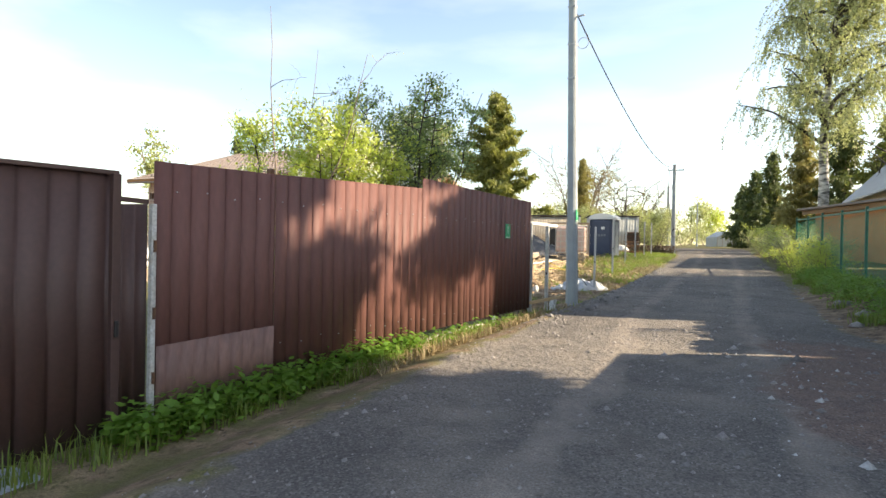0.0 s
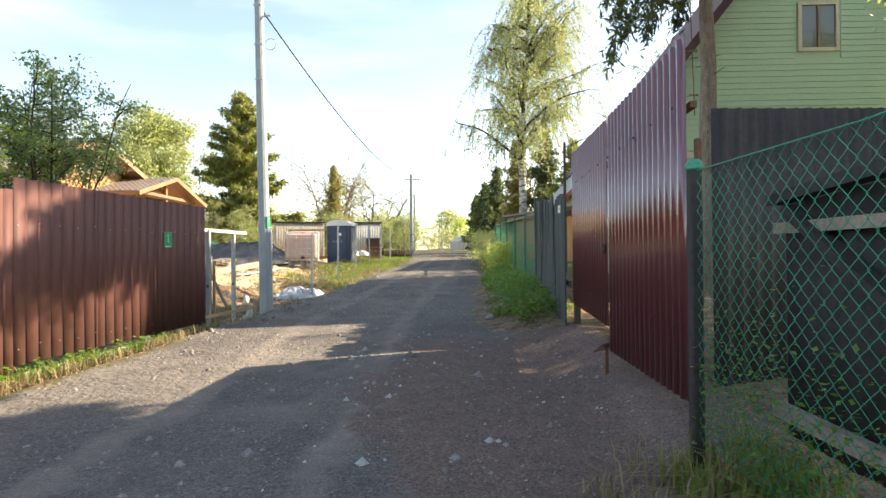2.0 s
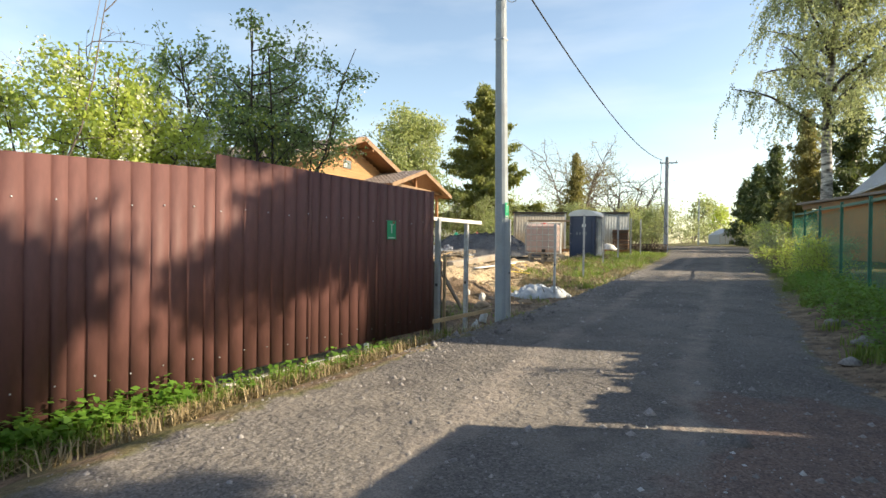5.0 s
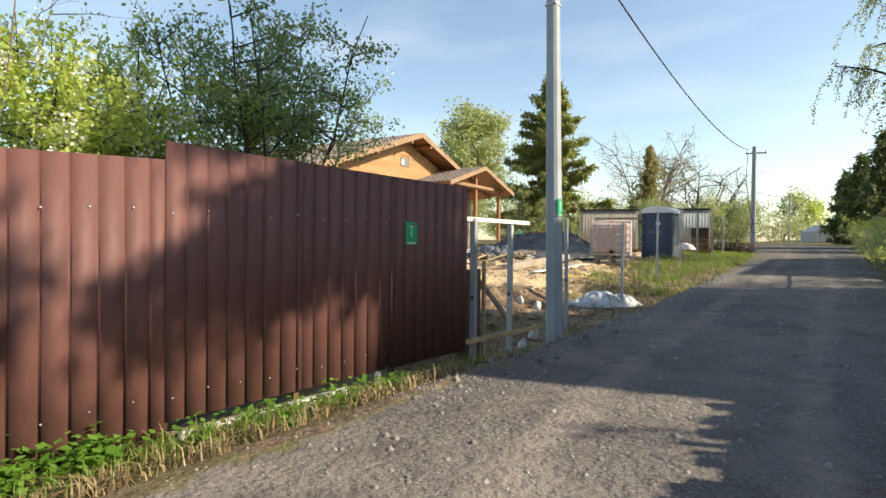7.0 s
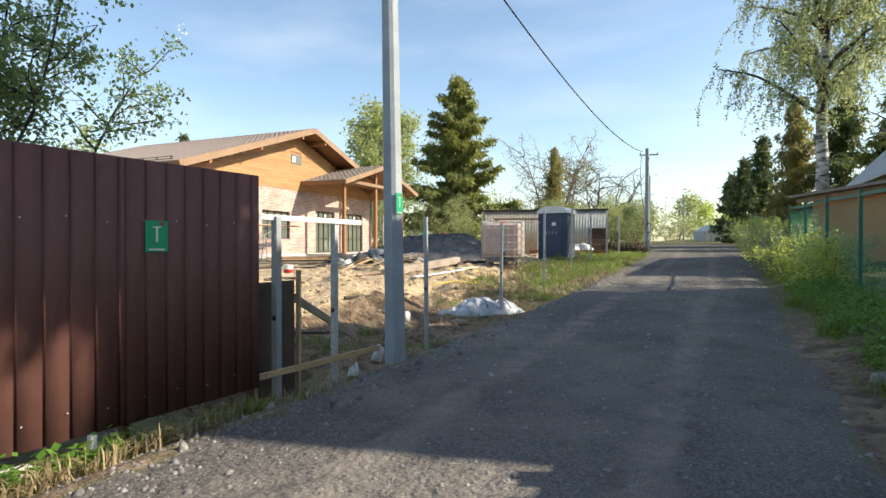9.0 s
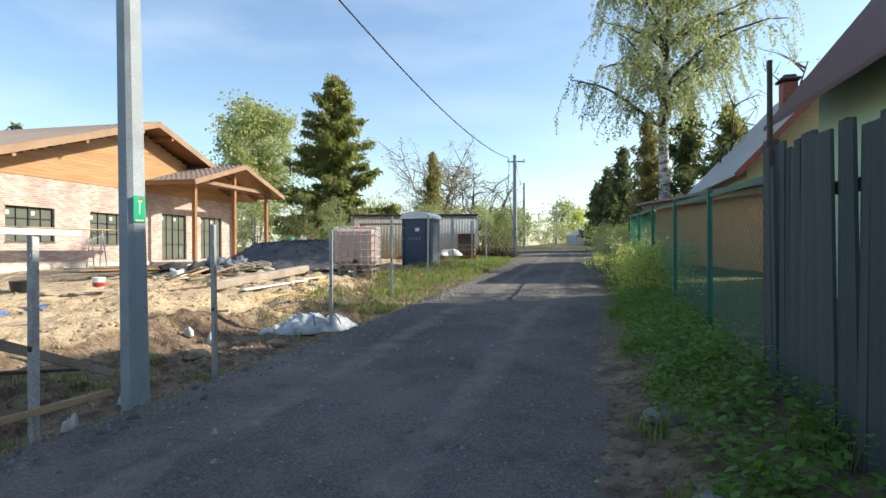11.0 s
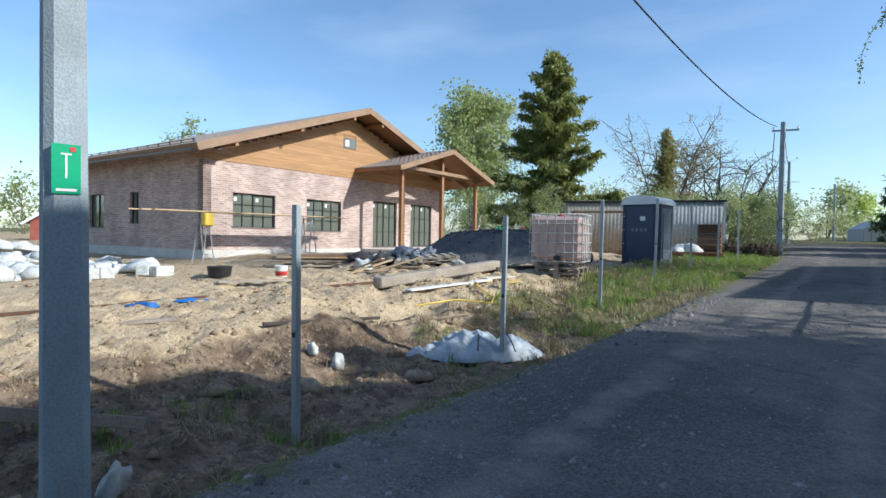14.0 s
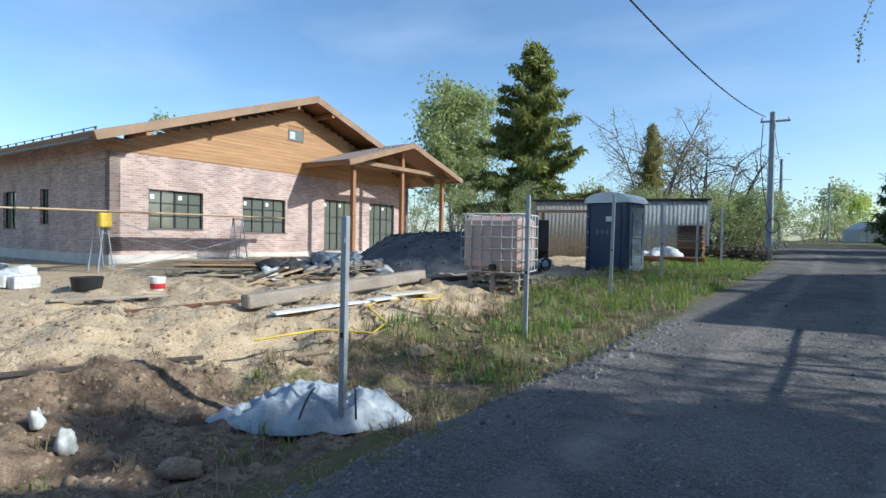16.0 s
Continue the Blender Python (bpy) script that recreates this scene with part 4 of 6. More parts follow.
# porch in front of the glass doors
PR, PE, PY0, PY1, PX = 5.95, 4.55, 8.5, 17.8, 3.0
pcy = (PY0 + PY1) / 2
for sy, yo in ((-1, PY0), (1, PY1)):
    roof_plane("porch_roof", (PX, pcy, PR), (-0.3, pcy, PR), (-0.3, yo, PE), (PX, yo, PE), 0.12, M_TILE, bh)
    part("porch_fascia", beam((PX + 0.025, pcy, PR + 0.03), (PX + 0.025, yo, PE + 0.03), 0.045, 0.26), M_WOOD_FASCIA, bh, "light brown barge board")
    part("eave_board", beam((PX, yo, PE + 0.02), (-0.2, yo, PE + 0.02), 0.04, 0.16), M_WOOD_BROWN, bh)
for yy, top in ((9.6, 4.7), (16.9, 4.72)):
    part("porch_post", box((0.2, 0.2, top - 0.3), (2.2, yy, (top + 0.3) / 2), 0.012), M_WOOD_BROWN, bh, "brown timber porch post")
part("porch_post", box((0.2, 0.2, 5.3), (2.25, pcy, 3.0), 0.012), M_WOOD_BROWN, bh, "tall brown timber porch post")
part("tie_beam", beam((2.25, 9.4, 4.72), (2.25, 17.1, 4.72), 0.15, 0.22, 0.01), M_WOOD_BROWN, bh)
part("collar_beam", beam((2.45, 9.2, 4.78), (2.45, 17.3, 4.78), 0.1, 0.2, 0.01), M_WOOD_FASCIA, bh)
for yy in (9.6, 13.15, 16.9):
    part("side_beam", beam((2.2, yy, 4.9 if yy != 13.15 else 5.6), (-0.1, yy, 4.9 if yy != 13.15 else 5.6), 0.14, 0.2, 0.01), M_WOOD_BROWN, bh)
part("porch_slab", box((2.9, 8.2, 0.5), (1.4, 13.2, 0.28), 0.02), M_CONCRETE_PALE, bh, "pale concrete porch step")

# ---- utility poles and cable ----
def utility_pole(m, h, w0, w1, label):
    p = thing("utility_pole", m, label, "pole")
    bm = bmesh.new()
    rings = []
    for k in range(13):
        t = k / 12
        w = w0 + (w1 - w0) * t
        c = w * 0.2
        ring = [(w / 2 - c, w / 2), (w / 2, w / 2 - c), (w / 2, -w / 2 + c), (w / 2 - c, -w / 2), (-w / 2 + c, -w / 2), (-w / 2, -w / 2 + c), (-w / 2, w / 2 - c), (-w / 2 + c, w / 2)]
        rings.append([bm.verts.new((x, y_, h * t)) for x, y_ in ring])
    for a, b in zip(rings, rings[1:]):
        for i in range(8):
            bm.faces.new((a[i], a[(i + 1) % 8], b[(i + 1) % 8], b[i]))
    bm.faces.new(rings[-1])
    part("shaft", bm, M_CONCRETE, p)
    return p


pole = utility_pole(pose(-2.9, 12.92, 0.1, 0, -1.1, -8), 8.9, 0.235, 0.15, "grey concrete utility pole with cable bands beside the road")
for z in (5.4, 6.2, 7.1):
    w = 0.235 - 0.085 * z / 8.9 + 0.012
    part("steel_band", box((w, w, 0.03), (0, 0, z)), M_STEEL, pole)
a_ = np.linspace(0, 2 * math.pi, 25)
tube("cable_coil", np.stack([0.25 + 0.13 * np.cos(a_), 0.02 + 0 * a_, 6.2 + 0.13 * np.sin(a_)], -1), 0.008, M_STEEL, pole, 5, "thin looped cable end")
part("hook", box((0.22, 0.03, 0.03), (0.18, 0, 6.85)), M_STEEL, pole)
plate_sign(pose(-2.825, 12.9, 2.24, 0, 0, -8), 0.14, 0.28)
pole2 = utility_pole(pose(-2.35, 42.2, 1.1, 0, 0, 10), 6.5, 0.3, 0.2, "slim concrete utility pole with cross arm and cable coil")
part("cross_arm", box((1.1, 0.08, 0.08), (0.1, 0, 6.1)), M_STEEL, pole2)
for x in (-0.4, 0.1, 0.6):
    part("insulator", box((0.06, 0.06, 0.14), (x, 0, 6.21), 0.015), M_WHITE, pole2)
tube("cable_coil", np.stack([0.1 + 0.24 * np.cos(a_), -0.22 + 0 * a_, 1.6 + 0.3 * np.sin(a_)], -1), 0.02, M_BLACK, pole2, 5, "black cable coil")
tube("drop_cable", [(-0.35, -0.1, 6.0), (-0.42, -0.1, 4.5), (-0.25, -0.15, 3.0), (0, -0.18, 1.8)], 0.018, M_BLACK, pole2, 5)
utility_pole(pose(-4.4, 68.0, 1.4, 0, 0, 5), 7.5, 0.3, 0.2, "far concrete utility pole beyond the bend")
utility_pole(pose(-1.6, 84.0, 1.7, 0, 0, 5), 6.5, 0.26, 0.16, "far thin utility pole beyond the bend")


def cable(a, b, sag, r, label):
    t = np.linspace(0, 1, 30)
    p = np.outer(1 - t, a) + np.outer(t, b)
    p[:, 2] -= sag * 4 * t * (1 - t)
    c = tube("overhead_cable", p, r, M_BLACK, None, 6)
    tagged(c, label, "cable")


cable((-2.98, 12.95, 7.12), (-2.6, 42.1, 7.4), 0.82, 0.018, "black twisted overhead cable between utility poles")
cable((-2.3, 42.2, 7.2), (-4.3, 68, 8.4), 0.7, 0.015, "black overhead cable to the far pole")
cable((5.0, 9.0, 6.5), (6.9, 13.3, 4.6), 0.05, 0.008, "thin black service cable to the green house")
sp_ = utility_pole(pose(5.1, 19.5, 0.7), 4.6, 0.11, 0.08, "thin weathered wooden service pole")
for ch_ in sp_.children:
    ch_.data.materials[0] = M_WOOD_DARK

# ---- building site ----
def square_post(x, y, top, w=0.06, material=M_STEEL, rz=0, lean=0.0, label="galvanised square steel fence post standing in the soil"):
    p = thing("fence_post", pose(x, y, height(x, y) - 0.08, 0, lean, rz), label, "post", "fence posts along the site")
    h = top - height(x, y) + 0.08
    part("tube", box((w, w, h), (0, 0, h / 2), 0.004), material, p)
    part("cap", box((w * 0.96, w * 0.96, 0.012), (0, 0, h + 0.006), 0.003), M_PALE_POST, p)
    part("bracket", box((w * 0.5, 0.012, 0.05), (0.004, -w / 2 - 0.006, h * 0.48)), M_BLACK, p)
    part("bracket", box((w * 0.5, 0.012, 0.05), (0.004, -w / 2 - 0.006, h * 0.9)), M_STEEL, p)
    return p


for k, (x, y, top) in enumerate(((-3.52, 15.02, 2.16), (-3.48, 18.73, 2.2), (-3.48, 22.54, 2.68), (-3.5, 26.3, 2.95), (-3.5, 30.1, 3.05), (-3.45, 33.9, 3.1), (-3.4, 37.7, 3.25))):
    square_post(x, y, top, 0.065, rz=8 + 3 * k, lean=(-0.5, 0.4, 0.2, 0.8, -0.6, 0.3, 0)[k])
square_post(-3.32, 12.15, 1.97, 0.07, M_PALE_POST, label="pale steel post by the pole with a board across it")
square_post(-3.45, 11.28, 2.0, 0.08, M_STEEL, label="steel post at the end of the brown fence")


def plank_thing(name, a, b, w, h, material, label, roll=(0, 0, 1)):
    t = tagged(part(name, beam(a, b, w, h, min(w, h) * 0.12, up=roll), material), label, "plank")
    return t


plank_thing("guide_board", (-3.52, 10.95, 2.0), (-3.2, 12.55, 1.98), 0.03, 0.06, M_WHITE, "narrow white board fixed across two posts")
plank_thing("guide_board", (-3.42, 10.9, 0.3), (-3.05, 12.75, 0.34), 0.025, 0.07, M_WOOD_RAW, "narrow raw board low across two posts")
plank_thing("guide_board", (-3.6, 11.75, 1.06), (-4.25, 13.95, 0.2), 0.03, 0.1, M_WOOD_GREY, "weathered grey board sloping down into the dug soil")
fw = thing("formwork", pose(-3.62, 11.42, -0.35), "dark formwork board between raw timber stakes", "formwork")
part("board", box((0.03, 0.66, 1.55), (0, 0.0, 0.85), 0.004), M_WOOD_DARK, fw)
for yy in (-0.34, 0.36):
    part("stake", box((0.05, 0.045, 1.75), (0.05, yy, 0.87), 0.005), M_WOOD_RAW, fw, "raw pale timber stake")


def pallet(name, m, group, material=M_WOOD_GREY):
    p = thing(name, m, "weathered wooden pallet with open deck boards", "pallet", group)
    for i in range(5):
        part("deck_board", box((0.12, 1.0, 0.022), (-0.5 + i * 0.25, 0, 0.133), 0.003), material, p)
    for yy in (-0.45, 0, 0.45):
        part("bearer", box((1.2, 0.09, 0.02), (0, yy, 0.112)), material, p)
        for xx in (-0.55, 0, 0.55):
            part("block", box((0.12, 0.09, 0.085), (xx, yy, 0.058), 0.004), material, p)
        part("bottom_board", box((1.2, 0.09, 0.018), (0, yy, 0.009)), material, p)
    return p


gz = height(-5.8, 25.6) + 0.02
IB = (-5.85, 25.65)
p0 = pallet("pallet", pose(IB[0], IB[1], gz, 0, 0, 12), "pallets under the tank")
for k, (dx, dy, rz) in enumerate(((0.03, 0.02, 9), (-0.04, 0.05, 14))):
    copy_thing(p0, pose(IB[0] + dx, IB[1] + dy, gz + 0.145 * (k + 1), 0, 0, rz))
ibc = thing("water_tank", pose(IB[0], IB[1], gz + 0.437, 0, 0, 12), "milky plastic water tank in a steel cage on pallets", "tank")
TW, TD, TH = 1.42, 1.2, 1.28
part("tank", box((TW - 0.08, TD - 0.08, TH - 0.1), (0, 0, TH / 2), 0.09), M_IBC, ibc, smooth=False)
for i in range(7):
    for sy in (-1, 1):
        x = -TW / 2 + i * TW / 6
        tube("cage_bar", [(x, sy * TD / 2, 0), (x, sy * TD / 2, TH)], 0.016, M_PALE_POST, ibc, 5)
for i in range(6):
    for sx in (-1, 1):
        y = -TD / 2 + i * TD / 5
        tube("cage_bar", [(sx * TW / 2, y, 0), (sx * TW / 2, y, TH)], 0.016, M_PALE_POST, ibc, 5)
for k in range(6):
    z = 0.02 + k * (TH - 0.02) / 5
    tube("cage_ring", [(-TW / 2, -TD / 2, z), (TW / 2, -TD / 2, z), (TW / 2, TD / 2, z), (-TW / 2, TD / 2, z), (-TW / 2, -TD / 2, z)], 0.017, M_PALE_POST, ibc, 5)
part("valve", box((0.16, 0.1, 0.12), (0.05, -TD / 2 - 0.02, 0.12), 0.02), M_BLACK, ibc)
v_, f_ = tube_arrays([(0, 0, TH - 0.05), (0, 0, TH + 0.03)], 0.1, 12)
raw("lid", v_, f_, M_RED, ibc)

# gravel heap
gh_ = lump("stone_mound", (4.0, 3.0, 1.55), M_GRAVEL, 2, 5, 0.12, freq=1.2)
gh_.matrix_world = pose(-10.0, 28.6, 0.75)
tagged(gh_, "grey crushed-stone heap on the site", "gravel heap")
for v in gh_.data.vertices:
    r = math.hypot(v.co.x / 4.0, v.co.y / 3.0)
    v.co.z = max(0, min(1.42 + 0.05 * v.co.x, 2.3 * (1 - r))) + 0.05 * n3(v.co.x, v.co.y, 6, 3) - 0.1

# portable toilet
wc = thing("portable_toilet", pose(-5.4, 31.9, height(-5.4, 31.9) - 0.05, 0, 0, -6) @ Matrix.Diagonal((1.2, 1.2, 1.08, 1)), "navy plastic portable toilet with a white domed roof", "toilet cabin")
part("skid", box((1.16, 1.16, 0.1), (0, 0, 0.05), 0.02), M_BLACK, wc)
body = part("body", box((1.1, 1.1, 2.0), (0, 0, 1.1), 0.05), M_TOILET, wc)
for x in (-0.5, 0.5):
    part("corner_rib", box((0.09, 0.05, 1.95), (x, -0.555, 1.1), 0.015), M_TOILET, body)
part("back_panel", box((0.82, 0.025, 1.75), (0, -0.56, 1.1), 0.01), M_TOILET, body)
part("emblem", box((0.16, 0.006, 0.14), (0.08, -0.576, 1.62), m=None), M_WHITE, body, "pale emblem shape")
for i in range(4):
    part("letter_bar", box((0.07, 0.006, 0.12), (-0.22 + i * 0.13, -0.576, 1.25)), M_TOILET_SIDE, body, "faint printed bar")
for i in range(3):
    part("vent_hole", box((0.03, 0.01, 0.03), (-0.49, -0.585, 0.8 + 0.45 * i)), M_WHITE, body)
part("door", box((0.03, 0.86, 1.8), (0.565, 0, 1.05), 0.012), M_TOILET_SIDE, wc, "grey-blue ribbed side")
for z in (0.55, 1.1, 1.6):
    part("door_rib", box((0.02, 0.7, 0.05), (0.582, 0, z), 0.008), M_TOILET_SIDE, wc)
for yy in (-0.3, 0.3):
    part("door_rib", box((0.02, 0.05, 1.5), (0.582, yy, 1.05), 0.008), M_TOILET, wc)
bm = bmesh.new()
rr = []
for i in range(13):
    a = math.pi * i / 12
    rr.append([bm.verts.new((-0.6 * math.cos(a), yy, 2.08 + 0.3 * math.sin(a) ** 0.8)) for yy in (-0.6, 0.6)])
for a, b in zip(rr, rr[1:]):
    bm.faces.new((a[0], b[0], b[1], a[1]))
for k in (0, 1):
    bm.faces.new([r_[k] for r_ in rr])
bm.faces.new((rr[0][0], rr[0][1], rr[-1][1], rr[-1][0]))
bmesh.ops.recalc_face_normals(bm, faces=bm.faces)
part("roof", bm, M_WHITE, wc, "white domed roof")


def cabin(m, w, d, h, material, label):
    c = thing("site_cabin", m, label, "cabin", "site cabins")
    sheet("front_sheet", (-w / 2, -d / 2), (w / 2, -d / 2), (0.12, 0.12), (h, h), material, c, pitch=0.18, depth=0.025)
    sheet("side_sheet", (w / 2, -d / 2), (w / 2, d / 2), (0.12, 0.12), (h, h), material, c, pitch=0.18, depth=0.025)
    sheet("back_sheet", (w / 2, d / 2), (-w / 2, d / 2), (0.12, 0.12), (h, h), material, c, pitch=0.18, depth=0.025)
    sheet("side_sheet", (-w / 2, d / 2), (-w / 2, -d / 2), (0.12, 0.12), (h, h), material, c, pitch=0.18, depth=0.025)
    part("roof", box((w + 0.2, d + 0.2, 0.1), (0, 0, h + 0.05), 0.02), M_TAR, c)
    part("base", box((w, d, 0.12), (0, 0, 0.06)), M_WOOD_DARK, c)
    for sx in (-1, 1):
        part("corner_post", box((0.1, 0.1, h), (sx * w / 2, -d / 2, h / 2)), M_WHITE if sx > 0 else material, c)
    return c


cabin(pose(-10.4, 40.0, 1.0, 0, 0, 18), 3.4, 2.3, 2.75, M_CABIN, "beige corrugated steel site cabin with a flat roof")
cabin(pose(-6.7, 42.6, 1.1, 0, 0, 18), 3.4, 2.3, 2.75, M_CABIN_B, "grey corrugated steel site cabin with a flat roof")
pf_ = thing("plywood_shelter", pose(-8.1, 34.6, 0.9, 0, 0, 16), "grey board lean-to shelter beside the cabins", "shelter")
part("roof_board", box((2.6, 1.4, 0.05), (0, 0, 2.15), 0.005), M_WOOD_GREY, pf_)
for xx in (-1.2, 1.2):
    part("post", box((0.1, 0.1, 2.15), (xx, -0.6, 1.07)), M_WOOD_GREY, pf_)
    part("post", box((0.1, 0.1, 2.15), (xx, 0.6, 1.07)), M_WOOD_GREY, pf_)
part("panel", box((0.5, 0.03, 1.7), (-1.0, -0.55, 0.95)), M_TAR, pf_)

# stacked boards and pallets towards the second pole
gz = height(-4.7, 38.8)
st = thing("board_stack", pose(-4.75, 38.9, gz, 0, 0, 6), "stack of rusty brown formwork boards", "stack")
rng = random.Random(5)
for i in range(22):
    part("board", box((0.95, 1.1, 0.05), (rng.uniform(-0.04, 0.04), rng.uniform(-0.04, 0.04), 0.04 + i * 0.068), 0.006), rng.choice((M_RUST, M_WOOD_DARK, M_WOOD_BROWN)), st)
for k in range(4):
    for j in range(2):
        gx, gy = -4.1 + j * 1.15, 41.0 + j * 0.3
        pallet("pallet", pose(gx, gy, height(gx, gy) + k * 0.15, 0, 0, 15 + 9 * k), "dark pallets by the far pole", M_WOOD_DARK)
lowb = thing("board_stack", pose(-5.9, 36.4, height(-5.9, 36.4), 0, 0, 8), "low stack of long brown boards", "stack")
for i in range(6):
    part("board", box((4.2, 0.16, 0.05), (rng.uniform(-0.1, 0.1), rng.uniform(-0.3, 0.3), 0.03 + (i // 2) * 0.06), 0.004), M_WOOD_BROWN, lowb)

# long timbers on the sand
def laid(name, a, b, w, h, material, label, lift=0.0, tilt=0.0):
    """A board resting on the ground from plan point a to b; tilt raises its far end."""
    za, zb = height(*a) + h / 2 + lift, height(*b) + h / 2 + lift + tilt
    return plank_thing(name, (*a, za), (*b, zb), w, h, material, label)


laid("timber_beam", (-7.65, 20.3), (-7.2, 24.5), 0.3, 0.24, M_WOOD_GREY, "long weathered timber beam lying on the sand", 0.06)
laid("timber_beam", (-7.15, 24.3), (-6.7, 26.0), 0.24, 0.14, M_WOOD_DARK, "short dark timber lying beside the pallets", 0.04)
laid("white_board", (-6.55, 20.1), (-5.95, 22.2), 0.22, 0.03, M_WHITE, "white painted board lying on the sand", 0.06)
laid("white_board", (-6.15, 22.2), (-6.0, 23.2), 0.34, 0.03, M_CREAM, "short pale board lying on the sand", 0.07)
laid("rusty_rail", (-10.6, 14.2), (-8.3, 21.2), 0.1, 0.06, M_RUST, "long rusty brown rail lying on the sand", 0.03)
laid("loose_board", (-11.0, 18.5), (-10.6, 20.4), 0.2, 0.045, M_WOOD_GREY, "grey plank lying in front of the mortar tub", 0.03)
laid("loose_board", (-11.3, 18.9), (-10.9, 20.2), 0.16, 0.045, M_WOOD_DARK, "dark plank lying in front of the mortar tub", 0.02)
laid("loose_board", (-11.4, 19.3), (-11.2, 20.5), 0.14, 0.04, M_WOOD_RAW, "pale plank lying in front of the mortar tub", 0.08)
rng = random.Random(11)
# long boards stacked loosely along the house
for i in range(20):
    x, y = -12.9 + rng.gauss(0, 0.35), 24.1 + rng.gauss(0, 0.5)
    L_, a = rng.uniform(2.6, 4.8), rng.gauss(0.74, 0.07)
    dx, dy = math.cos(a) * L_ / 2, math.sin(a) * L_ / 2
    z = height(x, y) + 0.04 + 0.05 * (i // 4)
    plank_thing("loose_board", (x - dx, y - dy, z), (x + dx, y + dy, z + rng.uniform(-0.02, 0.05)), rng.uniform(0.1, 0.18), 0.045, rng.choice((M_WOOD_RAW, M_WOOD_GREY, M_WOOD_GREY, M_WOOD_BROWN, M_WOOD_DARK)), "long building board in a loose stack on the sand")
# pale offcuts leaning on one another in front of the bundles
for i in range(11):
    x, y = -9.9 + rng.gauss(0, 0.7), 22.7 + rng.gauss(0, 0.5)
    L_, a = rng.uniform(0.9, 1.9), rng.uniform(0.1, 2.6)
    dx, dy = math.cos(a) * L_ / 2, math.sin(a) * L_ / 2
    z = height(x, y) + 0.05
    plank_thing("loose_board", (x - dx, y - dy, z), (x + dx, y + dy, z + rng.choice((0.02, 0.06, 0.4))), rng.uniform(0.09, 0.17), 0.04, rng.choice((M_WOOD_RAW, M_WOOD_RAW, M_WOOD_GREY)), "pale offcut leaning among building waste")
for i in range(16):
    x, y = rng.uniform(-17.0, -13.2), rng.uniform(24.5, 31.5)
    L_, a = rng.uniform(1.2, 3.2), rng.gauss(1.2, 0.4)
    dx, dy = math.cos(a) * L_ / 2, math.sin(a) * L_ / 2
    z = height(x, y) + rng.uniform(0.03, 0.2)
    plank_thing("loose_board", (x - dx, y - dy, z), (x + dx, y + dy, z + rng.uniform(-0.04, 0.1)), rng.uniform(0.09, 0.18), 0.04, rng.choice((M_WOOD_RAW, M_WOOD_GREY, M_WOOD_DARK)), "loose building board on the sand before the house")
for i in range(40):
    u, w_ = rng.uniform(-1.7, 1.5), rng.gauss(0, 0.4)
    x, y = -10.8 + 0.8 * u - 0.6 * w_, 24.8 + 0.6 * u + 0.8 * w_
    b = lump("wrapped_parcel", (rng.uniform(0.18, 0.42), rng.uniform(0.16, 0.34), rng.uniform(0.12, 0.26)), rng.choice((M_PLASTIC_DARK, M_PLASTIC_DARK, M_PLASTIC_DARK, M_TAR, M_TOILET_SIDE, M_BAG, M_BLUE if i % 9 == 0 else M_PLASTIC_DARK)), i, 3, 0.6)
    b.matrix_world = pose(x, y, height(x, y) + 0.05 + 0.4 * max(0, 1 - (u / 1.6) ** 2) * max(0, 1 - abs(w_)) * rng.random(), rng.uniform(-20, 20), rng.uniform(-20, 20), rng.uniform(0, 180))
    tagged(b, "crumpled bundle of dark plastic wrap in a heap", "bundle")
p1 = pallet("pallet", pose(-9.9, 24.2, height(-9.9, 24.2) + 0.05, 3, 6, 40), "pallets among the boards")
copy_thing(p1, pose(-9.0, 24.7, height(-9.0, 24.7) + 0.06, -4, 3, 30))
copy_thing(p1, pose(-9.3, 24.5, height(-9.3, 24.5) + 0.21, 2, -5, 48))

# rubble sacks and blocks beside the house
for i in range(44):
    x, y = rng.gauss(-20.5, 2.2), rng.gauss(17.4, 1.3)
    s = rng.uniform(0.22, 0.5)
    b = lump("rubble_sack", (s * 1.2, s, s * 0.75), M_BAG, i + 40, 2, 0.45)
    b.matrix_world = pose(x, y, height(x, y) + 0.06 + 0.75 * math.exp(-((x + 22) / 1.7) ** 2 - ((y - 17.2) / 1.2) ** 2), rng.uniform(-15, 15), 0, rng.uniform(0, 180))
    tagged(b, "white rubble sack in a heap beside the house", "sack", "rubble sacks")
for i in range(16):
    x, y = rng.uniform(-19, -15.5), rng.uniform(16.8, 20.4)
    c = part("foam_block", box((rng.uniform(0.3, 0.6), 0.35, 0.3), (0, 0, 0.15), 0.02), M_BAG)
    c.matrix_world = pose(x, y, height(x, y) - 0.02, 0, 0, rng.uniform(0, 180))
    tagged(c, "white building block lying on the sand", "block", "white blocks")

